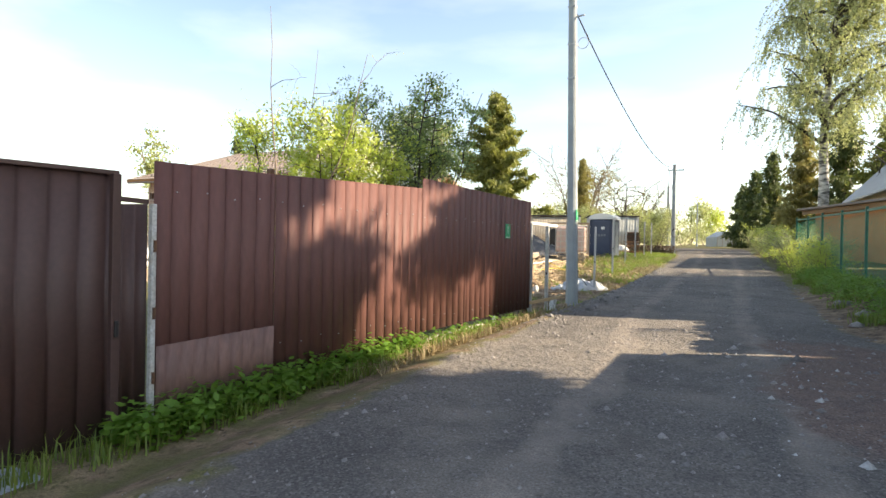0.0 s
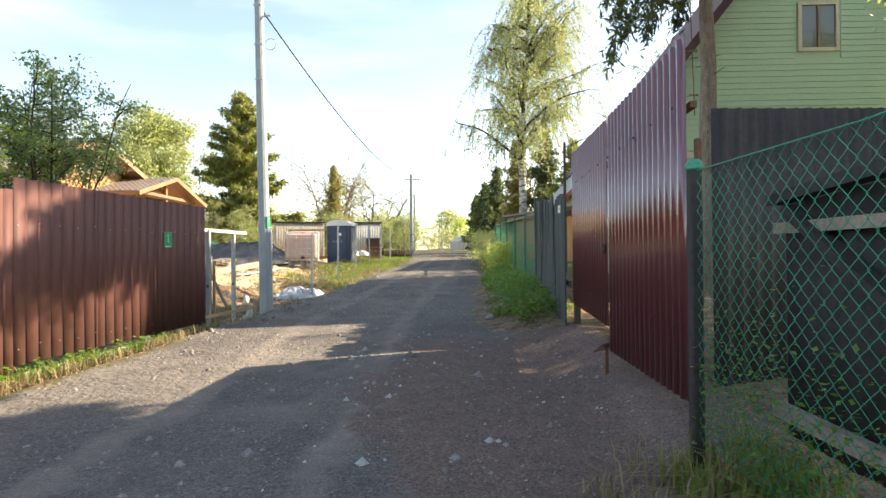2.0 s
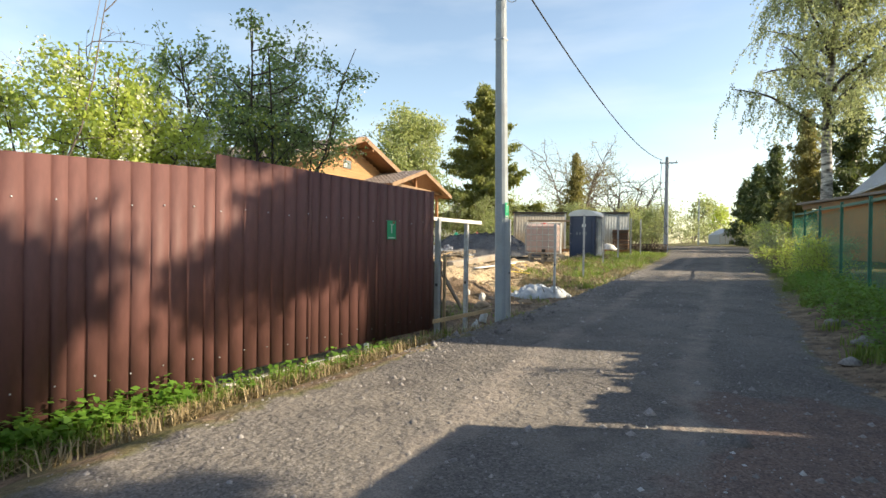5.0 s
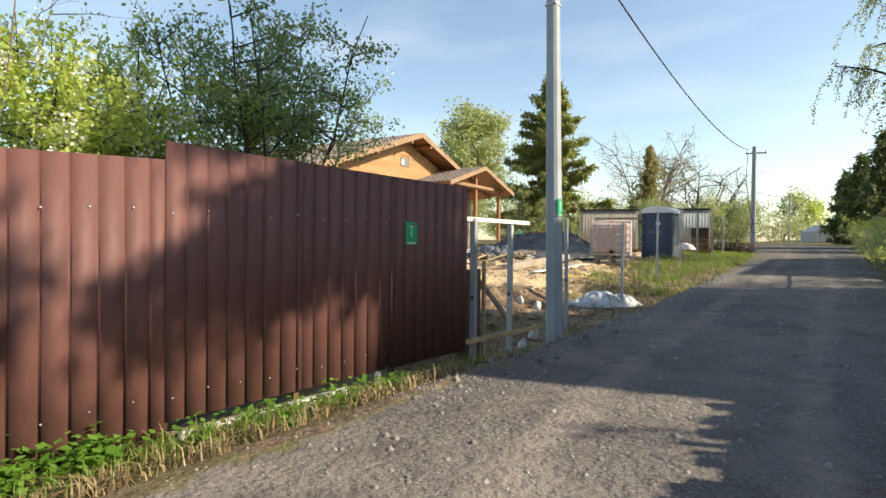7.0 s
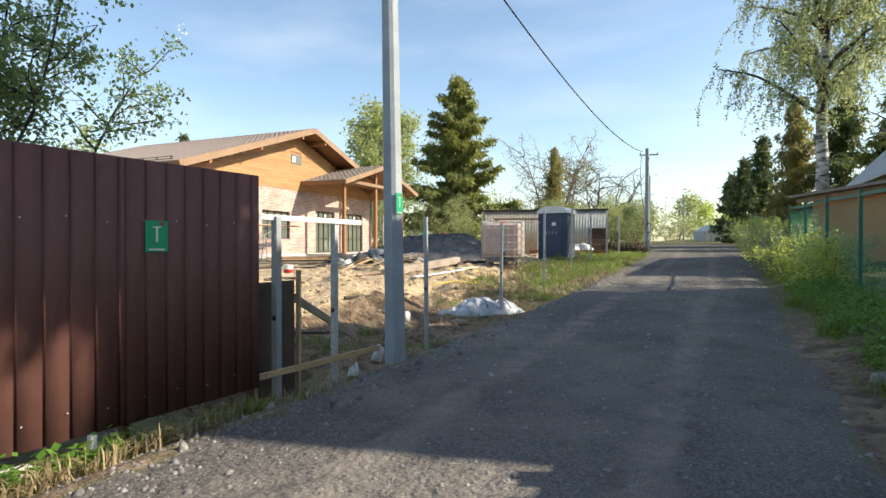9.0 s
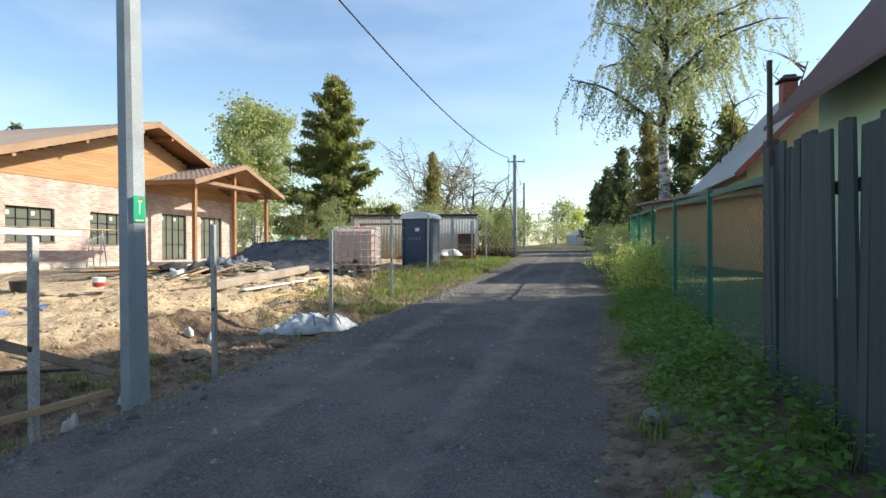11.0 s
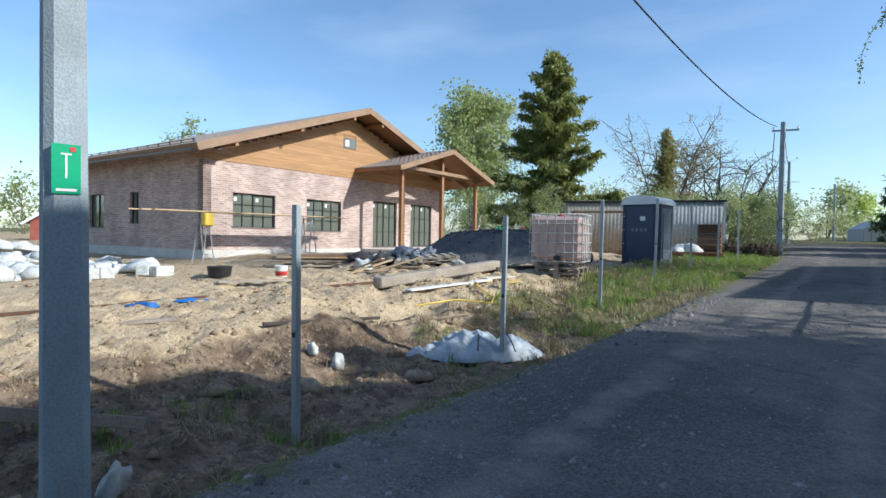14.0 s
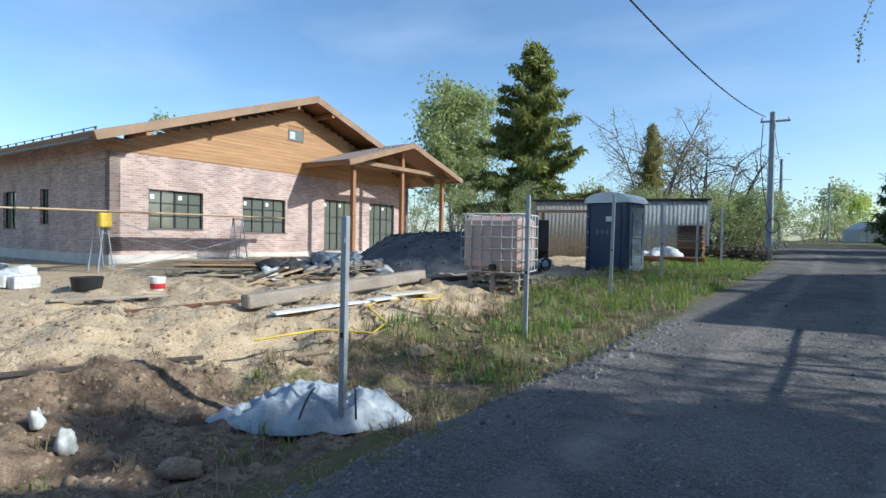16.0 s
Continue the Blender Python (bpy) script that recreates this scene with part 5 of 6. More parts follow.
# work platform in front of the house
sc = thing("scaffold", pose(-18.0, 20.4, 0.58, 0, 0, 2), "tubular trestle scaffold carrying long planks", "scaffold")
for yy in (1.6, 6.4):
    for xx in (-0.35, 0.35):
        tube("leg", [(xx, yy - 0.25, 0), (xx * 0.8, yy, 2.0)], 0.022, M_STEEL, sc, 6)
        tube("leg", [(xx, yy + 0.25, 0), (xx * 0.8, yy, 2.0)], 0.022, M_STEEL, sc, 6)
    for z in (0.5, 1.2, 1.95):
        tube("crossbar", [(-0.34, yy, z), (0.34, yy, z)], 0.016, M_STEEL, sc, 6)
for a, b in (((0.36, 1.7, 0.3), (0.36, 6.3, 1.8)), ((0.36, 1.7, 1.8), (0.36, 6.3, 0.3)), ((0.3, 1.7, 0.1), (0.3, 6.3, 1.2)), ((-0.3, 1.7, 1.4), (-0.3, 6.3, 0.2))):
    tube("brace", [a, b], 0.012, M_STEEL, sc, 5)
for k, xx in enumerate((-0.25, 0.0, 0.25)):
    part("platform_plank", beam((xx, -0.9 + 0.3 * k, 2.03), (xx, 9.0 - 0.4 * k, 2.06), 0.2, 0.045, 0.004), M_WOOD_RAW, sc)
part("yellow_tool_box", box((0.3, 0.35, 0.45), (0.35, 1.55, 1.75), 0.04), M_YELLOW, sc, "yellow hanging tool bag")


def bucket(m, r, h, material, band, label):
    b = thing("bucket", m, label, "bucket")
    v, f = tube_arrays([(0, 0, 0.0), (0, 0, h)], [r * 0.82, r], 16)
    raw("pail", v, f, material, b, smooth=True)
    bm = bmesh.new()
    bmesh.ops.create_circle(bm, cap_ends=True, radius=r * 0.97, segments=16, matrix=Matrix.Translation((0, 0, h * 0.96)))
    part("content", bm, material, b)
    v, f = tube_arrays([(0, 0, h * 0.15), (0, 0, h * 0.55)], [r * 0.87, r * 0.935], 16)
    raw("label_band", v, f, band, b, smooth=True)
    v, f = tube_arrays([(r * math.cos(a), r * math.sin(a), h + 0.004) for a in np.linspace(0, 2 * math.pi, 17)], 0.008, 5)
    raw("rim", v, f, material, b)
    return b


bucket(pose(-11.7, 20.75, height(-11.7, 20.75)), 0.17, 0.3, M_WHITE, M_RED, "white paint bucket with a red label on the sand")
bucket(pose(-13.5, 20.0, height(-13.5, 20.0)), 0.34, 0.3, M_BLACK, M_BLACK, "wide black mortar tub on the sand")
bucket(pose(-11.6, 26.4, height(-11.6, 26.4) + 0.02), 0.2, 0.32, M_STEEL, M_STEEL, "grey steel bucket among the boards")

# covered heap beside the second post, hose, bags, stones
def draped_sheet(a, b, peak):
    """A crumpled cloth over a long uneven heap: sharp creases run down its sides to a ragged hem."""
    n_, m_ = 110, 70
    v, f = [], []
    for j in range(m_ + 1):
        for i in range(n_ + 1):
            ang, r = 2 * math.pi * i / n_, j / m_
            c, s_ = math.cos(ang), math.sin(ang)
            hem = 1 + 0.16 * n3(c * 2.2, s_ * 2.2, 1.0, 31) + 0.06 * n3(c * 7, s_ * 7, 1.0, 32)
            x, y = a * r * c * hem, b * r * s_ * hem
            body = (1 - r ** 2.4) ** 0.75 if r < 1 else 0.0
            hump = 0.72 + 0.22 * math.exp(-((x + 0.1) / 0.4) ** 2) + 0.16 * math.exp(-((x - 0.6) / 0.22) ** 2) - 0.22 * math.exp(-((x - 0.33) / 0.1) ** 2) - 0.25 * math.exp(-((x + 0.8) / 0.25) ** 2)
            crease = 0.05 * (1 - abs(n3(x * 1.2, y, 3.6, 33)) * 3.5) + 0.028 * (1 - abs(n3(x, y, 9.0, 34)) * 3.5) + 0.035 * abs(math.sin(ang * 7 + 2 * n3(x, y, 2.0, 35))) * r
            v.append((x, y, peak * body * hump + crease * min(1, 3 * (1 - r) + 0.25)))
    for j in range(m_):
        for i in range(n_):
            f.append((j * (n_ + 1) + i, j * (n_ + 1) + i + 1, (j + 1) * (n_ + 1) + i + 1, (j + 1) * (n_ + 1) + i))
    return v, f


tarp = thing("tarpaulin", pose(-3.98, 18.8, height(-3.98, 18.8) - 0.02, 0, 0, 40), "heap under crumpled pale blue-white sheeting tied with rope", "tarpaulin")
_v, _f = draped_sheet(1.05, 0.52, 0.36)
raw("cloth", _v, _f, M_TARP, tarp, smooth=True)
for _x0, _k in ((-0.05, 1), (0.5, -1)):
    tube("rope", [(_x0 + 0.14 * _k * t_, -0.58 + 1.0 * t_, 0.03 + 0.34 * math.sin(math.pi * min(1, 0.12 + t_ * 0.8)) ** 0.7) for t_ in np.linspace(0, 1, 12)], 0.011, M_BLACK, tarp, 5, "dark rope tied over the sheeting")
plank_thing("short_board", (-5.2, 19.5, 0.42), (-4.8, 19.75, 0.5), 0.2, 0.03, M_WOOD_RAW, "short raw board on the covered heap")
hs_ = []
for x, y, dz in ((-5.4, 19.0, 0.45), (-5.2, 19.9, 0.35), (-4.8, 20.5, 0.2), (-5.2, 21.2, 0.05), (-5.7, 21.3, 0.1), (-6.1, 22.0, 0.03), (-5.8, 23.2, 0.04), (-6.3, 24.3, 0.03)):
    hs_.append((x, y, height(x, y) + dz))
P_ = np.array(hs_)
tt = np.linspace(0, len(P_) - 1, 60)
hose = tube("garden_hose", np.stack([np.interp(tt, range(len(P_)), P_[:, k]) for k in range(3)], -1), 0.016, M_YELLOW, sides=6)
tagged(hose, "yellow garden hose looping over the soil", "hose")
for i, (x, y, s) in enumerate(((-5.35, 16.7, 0.13), (-4.95, 16.8, 0.15), (-3.5, 13.4, 0.16), (-3.25, 12.45, 0.12), (-2.75, 13.35, 0.1))):
    b = lump("plastic_bag", (s * 0.55, s * 0.5, s * 1.2), M_BAG, 70 + i, 3, 0.5)
    b.matrix_world = pose(x, y, height(x, y) + 0.03, 12, 8, i * 50)
    tagged(b, "scrunched white plastic bag on the soil", "bag")
for i, (x, y, s) in enumerate(((-4.6, 16.0, 0.17), (-3.9, 17.3, 0.15), (-4.1, 20.7, 0.16), (-2.85, 11.8, 0.1), (-2.65, 12.6, 0.12), (-2.55, 13.2, 0.1), (2.6, 3.0, 0.13), (2.2, 3.2, 0.09), (2.35, 11.2, 0.12), (2.3, 12.6, 0.13), (2.05, 10.3, 0.09))):
    b = lump("boulder", (s * 1.3, s, s * 0.7), M_CLOD if x < 0 else M_STONE, 90 + i, 3, 0.3)
    b.matrix_world = pose(x, y, height(x, y) + s * 0.12, 0, 0, i * 37)
    tagged(b, "half-buried rounded stone in the verge", "stone")
plank_thing("branch", (-6.4, 16.6, 0.52), (-5.9, 18.6, 0.45), 0.06, 0.05, M_BARK_DARK, "dark dead branch lying on the sand")
plank_thing("branch", (-6.5, 16.9, 0.5), (-6.2, 18.2, 0.5), 0.05, 0.04, M_BARK_DARK, "dark dead branch lying on the sand")
plank_thing("loose_board", (-8.4, 14.2, 0.48), (-7.6, 15.9, 0.55), 0.16, 0.05, M_WOOD_GREY, "grey board half-buried in the sand")
plank_thing("loose_board", (-5.4, 12.7, 0.38), (-4.5, 13.7, 0.3), 0.1, 0.04, M_WOOD_DARK, "dark board half-buried in the soil")
for i, (x, y) in enumerate(((-9.4, 16.2), (-9.1, 16.9))):
    b = lump("blue_rag", (0.28, 0.12, 0.07), M_BLUE, 120 + i, 3, 0.7)
    b.matrix_world = pose(x, y, height(x, y) + 0.02, 0, 0, 40 + 30 * i)
    tagged(b, "scrap of bright blue sheeting on the sand", "rag")

# wheelbarrow by the tank
wb = thing("wheelbarrow", pose(-6.9, 29.0, height(-6.9, 29.0), 0, 0, 65), "dark steel wheelbarrow standing by the gravel heap", "wheelbarrow")
bm = bmesh.new()
_t = [(-0.45, -0.3, 0.65), (0.5, -0.3, 0.6), (0.5, 0.3, 0.6), (-0.45, 0.3, 0.65), (-0.25, -0.2, 0.38), (0.25, -0.2, 0.35), (0.25, 0.2, 0.35), (-0.25, 0.2, 0.38)]
_q = [bm.verts.new(p) for p in _t]
for f in ((4, 5, 6, 7), (0, 1, 5, 4), (1, 2, 6, 5), (2, 3, 7, 6), (3, 0, 4, 7)):
    bm.faces.new([_q[i] for i in f])
bmesh.ops.solidify(bm, geom=bm.faces[:], thickness=0.015)
part("tray", bm, M_TAR, wb)
for sy in (-1, 1):
    tube("handle", [(0.5, sy * 0.1, 0.22), (0, sy * 0.22, 0.34), (-0.9, sy * 0.28, 0.62)], 0.018, M_STEEL, wb, 6)
    tube("leg", [(-0.3, sy * 0.24, 0.4), (-0.35, sy * 0.24, 0.0)], 0.016, M_STEEL, wb, 6)
v_, f_ = tube_arrays([(0.62 + 0.16 * math.cos(a), 0, 0.19 + 0.16 * math.sin(a)) for a in np.linspace(0, 2 * math.pi, 21)], 0.035, 8)
raw("tyre", v_, f_, M_BLACK, wb, smooth=True)
for i in range(7):
    x, y = -7.9 + rng.uniform(-0.6, 0.6), 30.6 + rng.uniform(-0.5, 0.5)
    b = lump("wrapped_parcel", (0.4, 0.3, 0.22), rng.choice((M_BLUE, M_TARP, M_TAR)), 140 + i, 3, 0.4)
    b.matrix_world = pose(x, y, height(x, y) + 0.06 + 0.12 * (i % 3), 0, 0, i * 40)
    tagged(b, "blue and white wrapped bundle by the cabins", "bundle")
for i in range(10):
    x, y = rng.uniform(-6.2, -5.0), rng.uniform(37.2, 38.4)
    b = lump("rubble_sack", (0.35, 0.3, 0.35), M_BAG, 160 + i, 2, 0.35)
    b.matrix_world = pose(x, y, height(x, y) + 0.05 + 0.2 * (i % 2), 0, 0, i * 33)
    tagged(b, "white sack standing by the cabins", "sack", "sacks by the cabins")

# far things
grh = thing("greenhouse", pose(1.6, 90.0, road_z(90), 0, 0, 20) @ Matrix.Diagonal((0.72, 0.72, 0.72, 1)), "pale grey weathered greenhouse beyond the bend", "greenhouse")
bm = bmesh.new()
_s = [(-2, 0), (2, 0), (2, 1.9), (0, 3.1), (-2, 1.9)]
_a = [bm.verts.new((x, -3, z)) for x, z in _s]
_b = [bm.verts.new((x, 3, z)) for x, z in _s]
bm.faces.new(_a), bm.faces.new(_b[::-1])
for i in range(5):
    bm.faces.new((_a[i], _b[i], _b[(i + 1) % 5], _a[(i + 1) % 5]))
part("shell", bm, M_PALE_POST, grh)
for x in (-2, -1, 0, 1, 2):
    part("rib", box((0.08, 0.08, 1.9 + 1.2 * (1 - abs(x) / 2)), (x, -3.05, (1.9 + 1.2 * (1 - abs(x) / 2)) / 2)), M_WOOD_GREY, grh)
barn = gable_house("barn", pose(-52, 28, 0.3, 0, 0, 60), 4, 5, 2.2, 3.6, M_RED_TRIM, M_ROOF_GREY, M_WHITE, "red boarded barn with a grey roof", plank=0)
far_h = gable_house("house", pose(-33, 74, 1.5, 0, 0, 30), 6, 7, 3.0, 6.2, M_WHITE, M_TILE, M_WHITE, "distant white house behind the trees", plank=0)
for k, (mm, dx) in enumerate(((M_RED_TRIM, 0.0), (M_NET, -1.9))):
    tn = thing("play_tent", pose(-15.2 + dx, 40.2 + 0.4 * k, 0.9, 0, 0, 20), "pointed red fabric tent behind the gravel heap" if k == 0 else "pointed green fabric tent behind the gravel heap", "tent")
    bm = bmesh.new()
    c = [bm.verts.new(p) for p in ((-1.1, -1.1, 0), (1.1, -1.1, 0), (1.1, 1.1, 0), (-1.1, 1.1, 0), (0, 0, 1.7))]
    for i in range(4):
        bm.faces.new((c[i], c[(i + 1) % 4], c[4]))
    part("canvas", bm, mm, tn)

# ---- plants ----
def leaf_cloud(pts, size, rng_, droop=0.0, aspect=1.7):
    """Small kite-shaped leaves, one at each point, turned at random."""
    n = len(pts)
    d = rng_.normal(size=(n, 3))
    d[:, 2] -= droop
    d /= np.linalg.norm(d, axis=1)[:, None]
    e = np.cross(d, rng_.normal(size=(n, 3)))
    e /= np.linalg.norm(e, axis=1)[:, None] + 1e-9
    s = (size * rng_.uniform(0.6, 1.3, n))[:, None]
    v = np.stack([pts, pts + d * s * 0.45 + e * s / aspect * 0.5, pts + d * s, pts + d * s * 0.45 - e * s / aspect * 0.5], 1).reshape(-1, 3)
    f = np.arange(4 * n).reshape(-1, 4)
    return v, f


def limb(start, direction, length, r0, r1, rng_, wobble=0.12, up=0.0, steps=6):
    """A bent branch."""
    p, d = np.array(start, float), np.array(direction, float)
    d /= np.linalg.norm(d)
    pts = [p.copy()]
    for _ in range(steps):
        d = d + rng_.normal(0, wobble, 3) + np.array([0, 0, up])
        d /= np.linalg.norm(d)
        p = p + d * length / steps
        pts.append(p.copy())
    return np.array(pts), np.linspace(r0, r1, steps + 1)


def plant(name, x, y, z, label, category):
    return thing(name, pose(x, y, z), label, category)


def broadleaf(x, y, z, h, radius, stems, leaves, leaf_size, leaf_m, label, name="tree", seed=1, low=0.25, bark=M_BARK_DARK, blossom=0, droop=0.1, spread=0.35, twigs=9, r0=0.05, category="tree"):
    rg_ = np.random.default_rng(seed)
    t = plant(name, x, y, z, label, category)
    wood, tips = [], []
    for s in range(stems):
        a = rg_.uniform(0, 2 * math.pi)
        d = (math.cos(a) * spread, math.sin(a) * spread, 1)
        base = (math.cos(a) * 0.25 * (stems > 1), math.sin(a) * 0.25 * (stems > 1), -0.1)
        p, r = limb(base, d, h * rg_.uniform(0.8, 0.98), r0 * rg_.uniform(0.7, 1.1), r0 * 0.15, rg_, 0.09, 0.05, 9)
        wood.append(tube_arrays(p, r, 6))
        for k in range(twigs):
            u = rg_.uniform(low, 0.97)
            i = min(int(u * 9), 8)
            q = p[i] + (p[i + 1] - p[i]) * (u * 9 - i)
            a2 = rg_.uniform(0, 2 * math.pi)
            ln = radius * rg_.uniform(0.5, 1.05) * (1.15 - 0.55 * u)
            p2, r2 = limb(q, (math.cos(a2), math.sin(a2), rg_.uniform(0.1, 0.9)), ln, r0 * 0.35, r0 * 0.08, rg_, 0.16, 0.02, 6)
            wood.append(tube_arrays(p2, r2, 4))
            for m_ in range(5):
                j = rg_.integers(2, 7)
                p3, r3 = limb(p2[j], rg_.normal(size=3) + np.array([0, 0, 0.3 - droop]), ln * 0.4, r0 * 0.12, r0 * 0.04, rg_, 0.2, -droop * 0.2, 4)
                wood.append(tube_arrays(p3, r3, 3))
                tips.append(p3)
    v, f = joined(wood)
    raw("wood", v, f, bark, t, smooth=True)["kind"] = "stuff"
    if leaves:
        tips = np.array(tips)
        k = rg_.integers(0, len(tips), leaves)
        u = rg_.uniform(0, 3.99, leaves)
        i = u.astype(int)
        q = tips[k, i] + (tips[k, i + 1] - tips[k, i]) * (u - i)[:, None] + rg_.normal(0, leaf_size * 1.1, (leaves, 3))
        v, f = leaf_cloud(q, leaf_size, rg_, droop * 2)
        raw("crown", v, f, leaf_m, t)["kind"] = "stuff"
        if blossom:
            k = rg_.integers(0, len(tips), blossom)
            c = tips[k, 4]
            c = np.repeat(c, 14, 0) + rg_.normal(0, 0.035, (blossom * 14, 3)) * np.array([1, 1, 1.8])
            v, f = leaf_cloud(c, 0.028, rg_, 0, 1.1)
            raw("blossom", v, f, L_FLOWER, t, "white blossom clusters")["kind"] = "stuff"
    return t


def spruce(x, y, z, h, radius, label, seed=1, bare=0.08, dens=1.0, leaf_m=None, size=0.34, trunk_r=None, droop=0.35, step=1.0):
    rg_ = np.random.default_rng(seed)
    t = plant("spruce_tree", x, y, z, label, "tree")
    tr = trunk_r or h * 0.012
    zz = np.linspace(0, h, 14)
    p = np.stack([rg_.normal(0, 0.02, 14), rg_.normal(0, 0.02, 14), zz - 0.1], -1)
    v, f = tube_arrays(p, np.linspace(tr, 0.015, 14), 10)
    raw("trunk", v, f, M_BARK, t, smooth=True)
    wood, sp = [], []
    level = h * bare
    while level < h * 0.985:
        k = (level - h * bare) / (h * (1 - bare))
        ln = radius * (1 - k) ** 0.8 * (0.62 + 0.38 * min(1, k * 6)) + 0.12
        nb = max(4, int((8 - 3 * k)))
        for b in range(nb):
            a = rg_.uniform(0, 2 * math.pi)
            L_ = ln * rg_.uniform(0.6 - 0.25 * (step > 1), 1.12 + 0.13 * (step > 1))
            if rg_.random() < 0.08:
                continue
            up = 0.15 - droop * (1 - k) * rg_.uniform(0.6, 1.4)
            pts, r = limb((0, 0, level), (math.cos(a), math.sin(a), up + 0.3 * k), L_, 0.012 + 0.012 * L_, 0.006, rg_, 0.06, 0.035, 6)
            wood.append(tube_arrays(pts, r, 4))
            n = max(3, int(L_ * 13 * dens))
            u = rg_.uniform(0.12, 1, n) * 5.99
            i = u.astype(int)
            q = pts[i] + (pts[i + 1] - pts[i]) * (u - i)[:, None]
            side = np.array([-math.sin(a), math.cos(a), 0])
            q = q + side * (rg_.normal(0, 0.16, n) * (0.25 + (1 - u / 6)) * L_ * 0.6)[:, None]
            q[:, 2] -= np.abs(rg_.normal(0, 0.08, n)) * L_ * 0.4
            sp.append(q)
        level += step * (0.2 + 0.28 * (1 - k)) * h / 14
    v, f = joined(wood)
    raw("wood", v, f, M_BARK_DARK, t)["kind"] = "stuff"
    q = np.concatenate(sp)
    q = np.repeat(q, 5, 0) + rg_.normal(0, size * 0.33, (len(q) * 5, 3)) * np.array([1, 1, 0.8])
    v, f = leaf_cloud(q, size, rg_, 1.1, 3.6)
    raw("needles", v, f, leaf_m or L_SPRUCE, t)["kind"] = "stuff"
    return t


def birch(x, y, z, h, radius, label, seed=1):
    rg_ = np.random.default_rng(seed)
    t = plant("birch_tree", x, y, z, label, "tree")
    p, r = limb((0, 0, -0.1), (0.01, 0, 1), h, 0.3, 0.03, rg_, 0.03, 0.02, 12)
    v, f = tube_arrays(p, r, 10)
    raw("trunk", v, f, M_BIRCH, t, smooth=True)
    wood, hang, lf = [], [], []
    for k in range(36):
        u = rg_.uniform(0.38, 0.97) * 12
        i = min(int(u), 11)
        q = p[i] + (p[i + 1] - p[i]) * (u - i)
        a = rg_.uniform(0, 2 * math.pi)
        ln = radius * (1.25 - 0.8 * abs(u / 12 - 0.55)) * rg_.uniform(0.55, 1.05)
        p2, r2 = limb(q, (math.cos(a), math.sin(a), 0.95), ln, 0.1, 0.02, rg_, 0.13, -0.06, 8)
        wood.append(tube_arrays(p2, r2, 5))
        for m_ in range(44):
            j = rg_.integers(2, 8)
            s = p2[j] + (p2[j + 1] - p2[j]) * rg_.random() + rg_.normal(0, 0.12, 3)
            L_ = rg_.uniform(0.5, 2.9)
            p3, r3 = limb(s, (rg_.normal(0, 0.45), rg_.normal(0, 0.45), 0.05), L_, 0.009, 0.004, rg_, 0.07, -0.42, 6)
            wood.append(tube_arrays(p3, r3, 3))
            n = int(L_ * 24)
            uu = rg_.uniform(0.8, 5.99, n)
            ii = uu.astype(int)
            lf.append(p3[ii] + (p3[ii + 1] - p3[ii]) * (uu - ii)[:, None] + rg_.normal(0, 0.05, (n, 3)))
    v, f = joined(wood)
    raw("wood", v, f, M_BARK_DARK, t)["kind"] = "stuff"
    v, f = leaf_cloud(np.concatenate(lf), 0.11, rg_, 1.0, 1.6)
    raw("crown", v, f, L_BIRCH, t)["kind"] = "stuff"
    return t


H = height
# shrubs behind the brown fence
broadleaf(-5.75, 7.05, 0.0, 3.9, 1.15, 15, 40000, 0.06, L_BIRD, "blossoming bird-cherry shrub with fresh leaves behind the fence", "shrub", 3, 0.3, blossom=900, spread=0.2, twigs=13, r0=0.03, category="shrub")
broadleaf(-5.3, 9.15, 0.1, 4.7, 1.1, 14, 19000, 0.058, L_BLUE, "dense dark-leaved shrub with many thin stems", "shrub", 4, 0.52, blossom=90, spread=0.15, twigs=12, r0=0.036, category="shrub")
broadleaf(-5.6, 6.0, -0.1, 5.2, 1.3, 3, 90, 0.05, L_PALE, "nearly bare young tree with thin twigs", "tree", 5, 0.3, M_TWIG, spread=0.2, twigs=6, r0=0.02)
# trees beyond the site
spruce(-21.4, 56.2, 1.5, 17.0, 6.4, "tall dense spruce with drooping sprays in sunlit yellow-green", 11, 0.09, 2.2, L_SPRUCE_SUN, 0.5, 0.3, 0.5, 1.5)
broadleaf(-35, 64, 1.5, 17.5, 7.0, 4, 18000, 0.42, L_PALE, "tall airy birch in young leaf beyond the house", "birch_tree", 12, 0.25, M_BIRCH, spread=0.17, twigs=18, r0=0.22)
broadleaf(-14.5, 67, 1.6, 12.0, 6.2, 6, 5000, 0.16, L_BUD, "bare round-crowned tree just coming into bud", "tree", 13, 0.2, M_TWIG, spread=0.28, twigs=16, r0=0.16)
spruce(-12.6, 60, 1.5, 9.8, 2.6, "brownish thin spruce between bare trees", 14, 0.05, 0.7, L_BUD, 0.32)
broadleaf(-6.6, 54, 1.5, 7.2, 4.2, 6, 1600, 0.13, L_BUD, "gnarled bare apple tree", "tree", 15, 0.15, M_BARK_DARK, spread=0.4, twigs=15, r0=0.13)
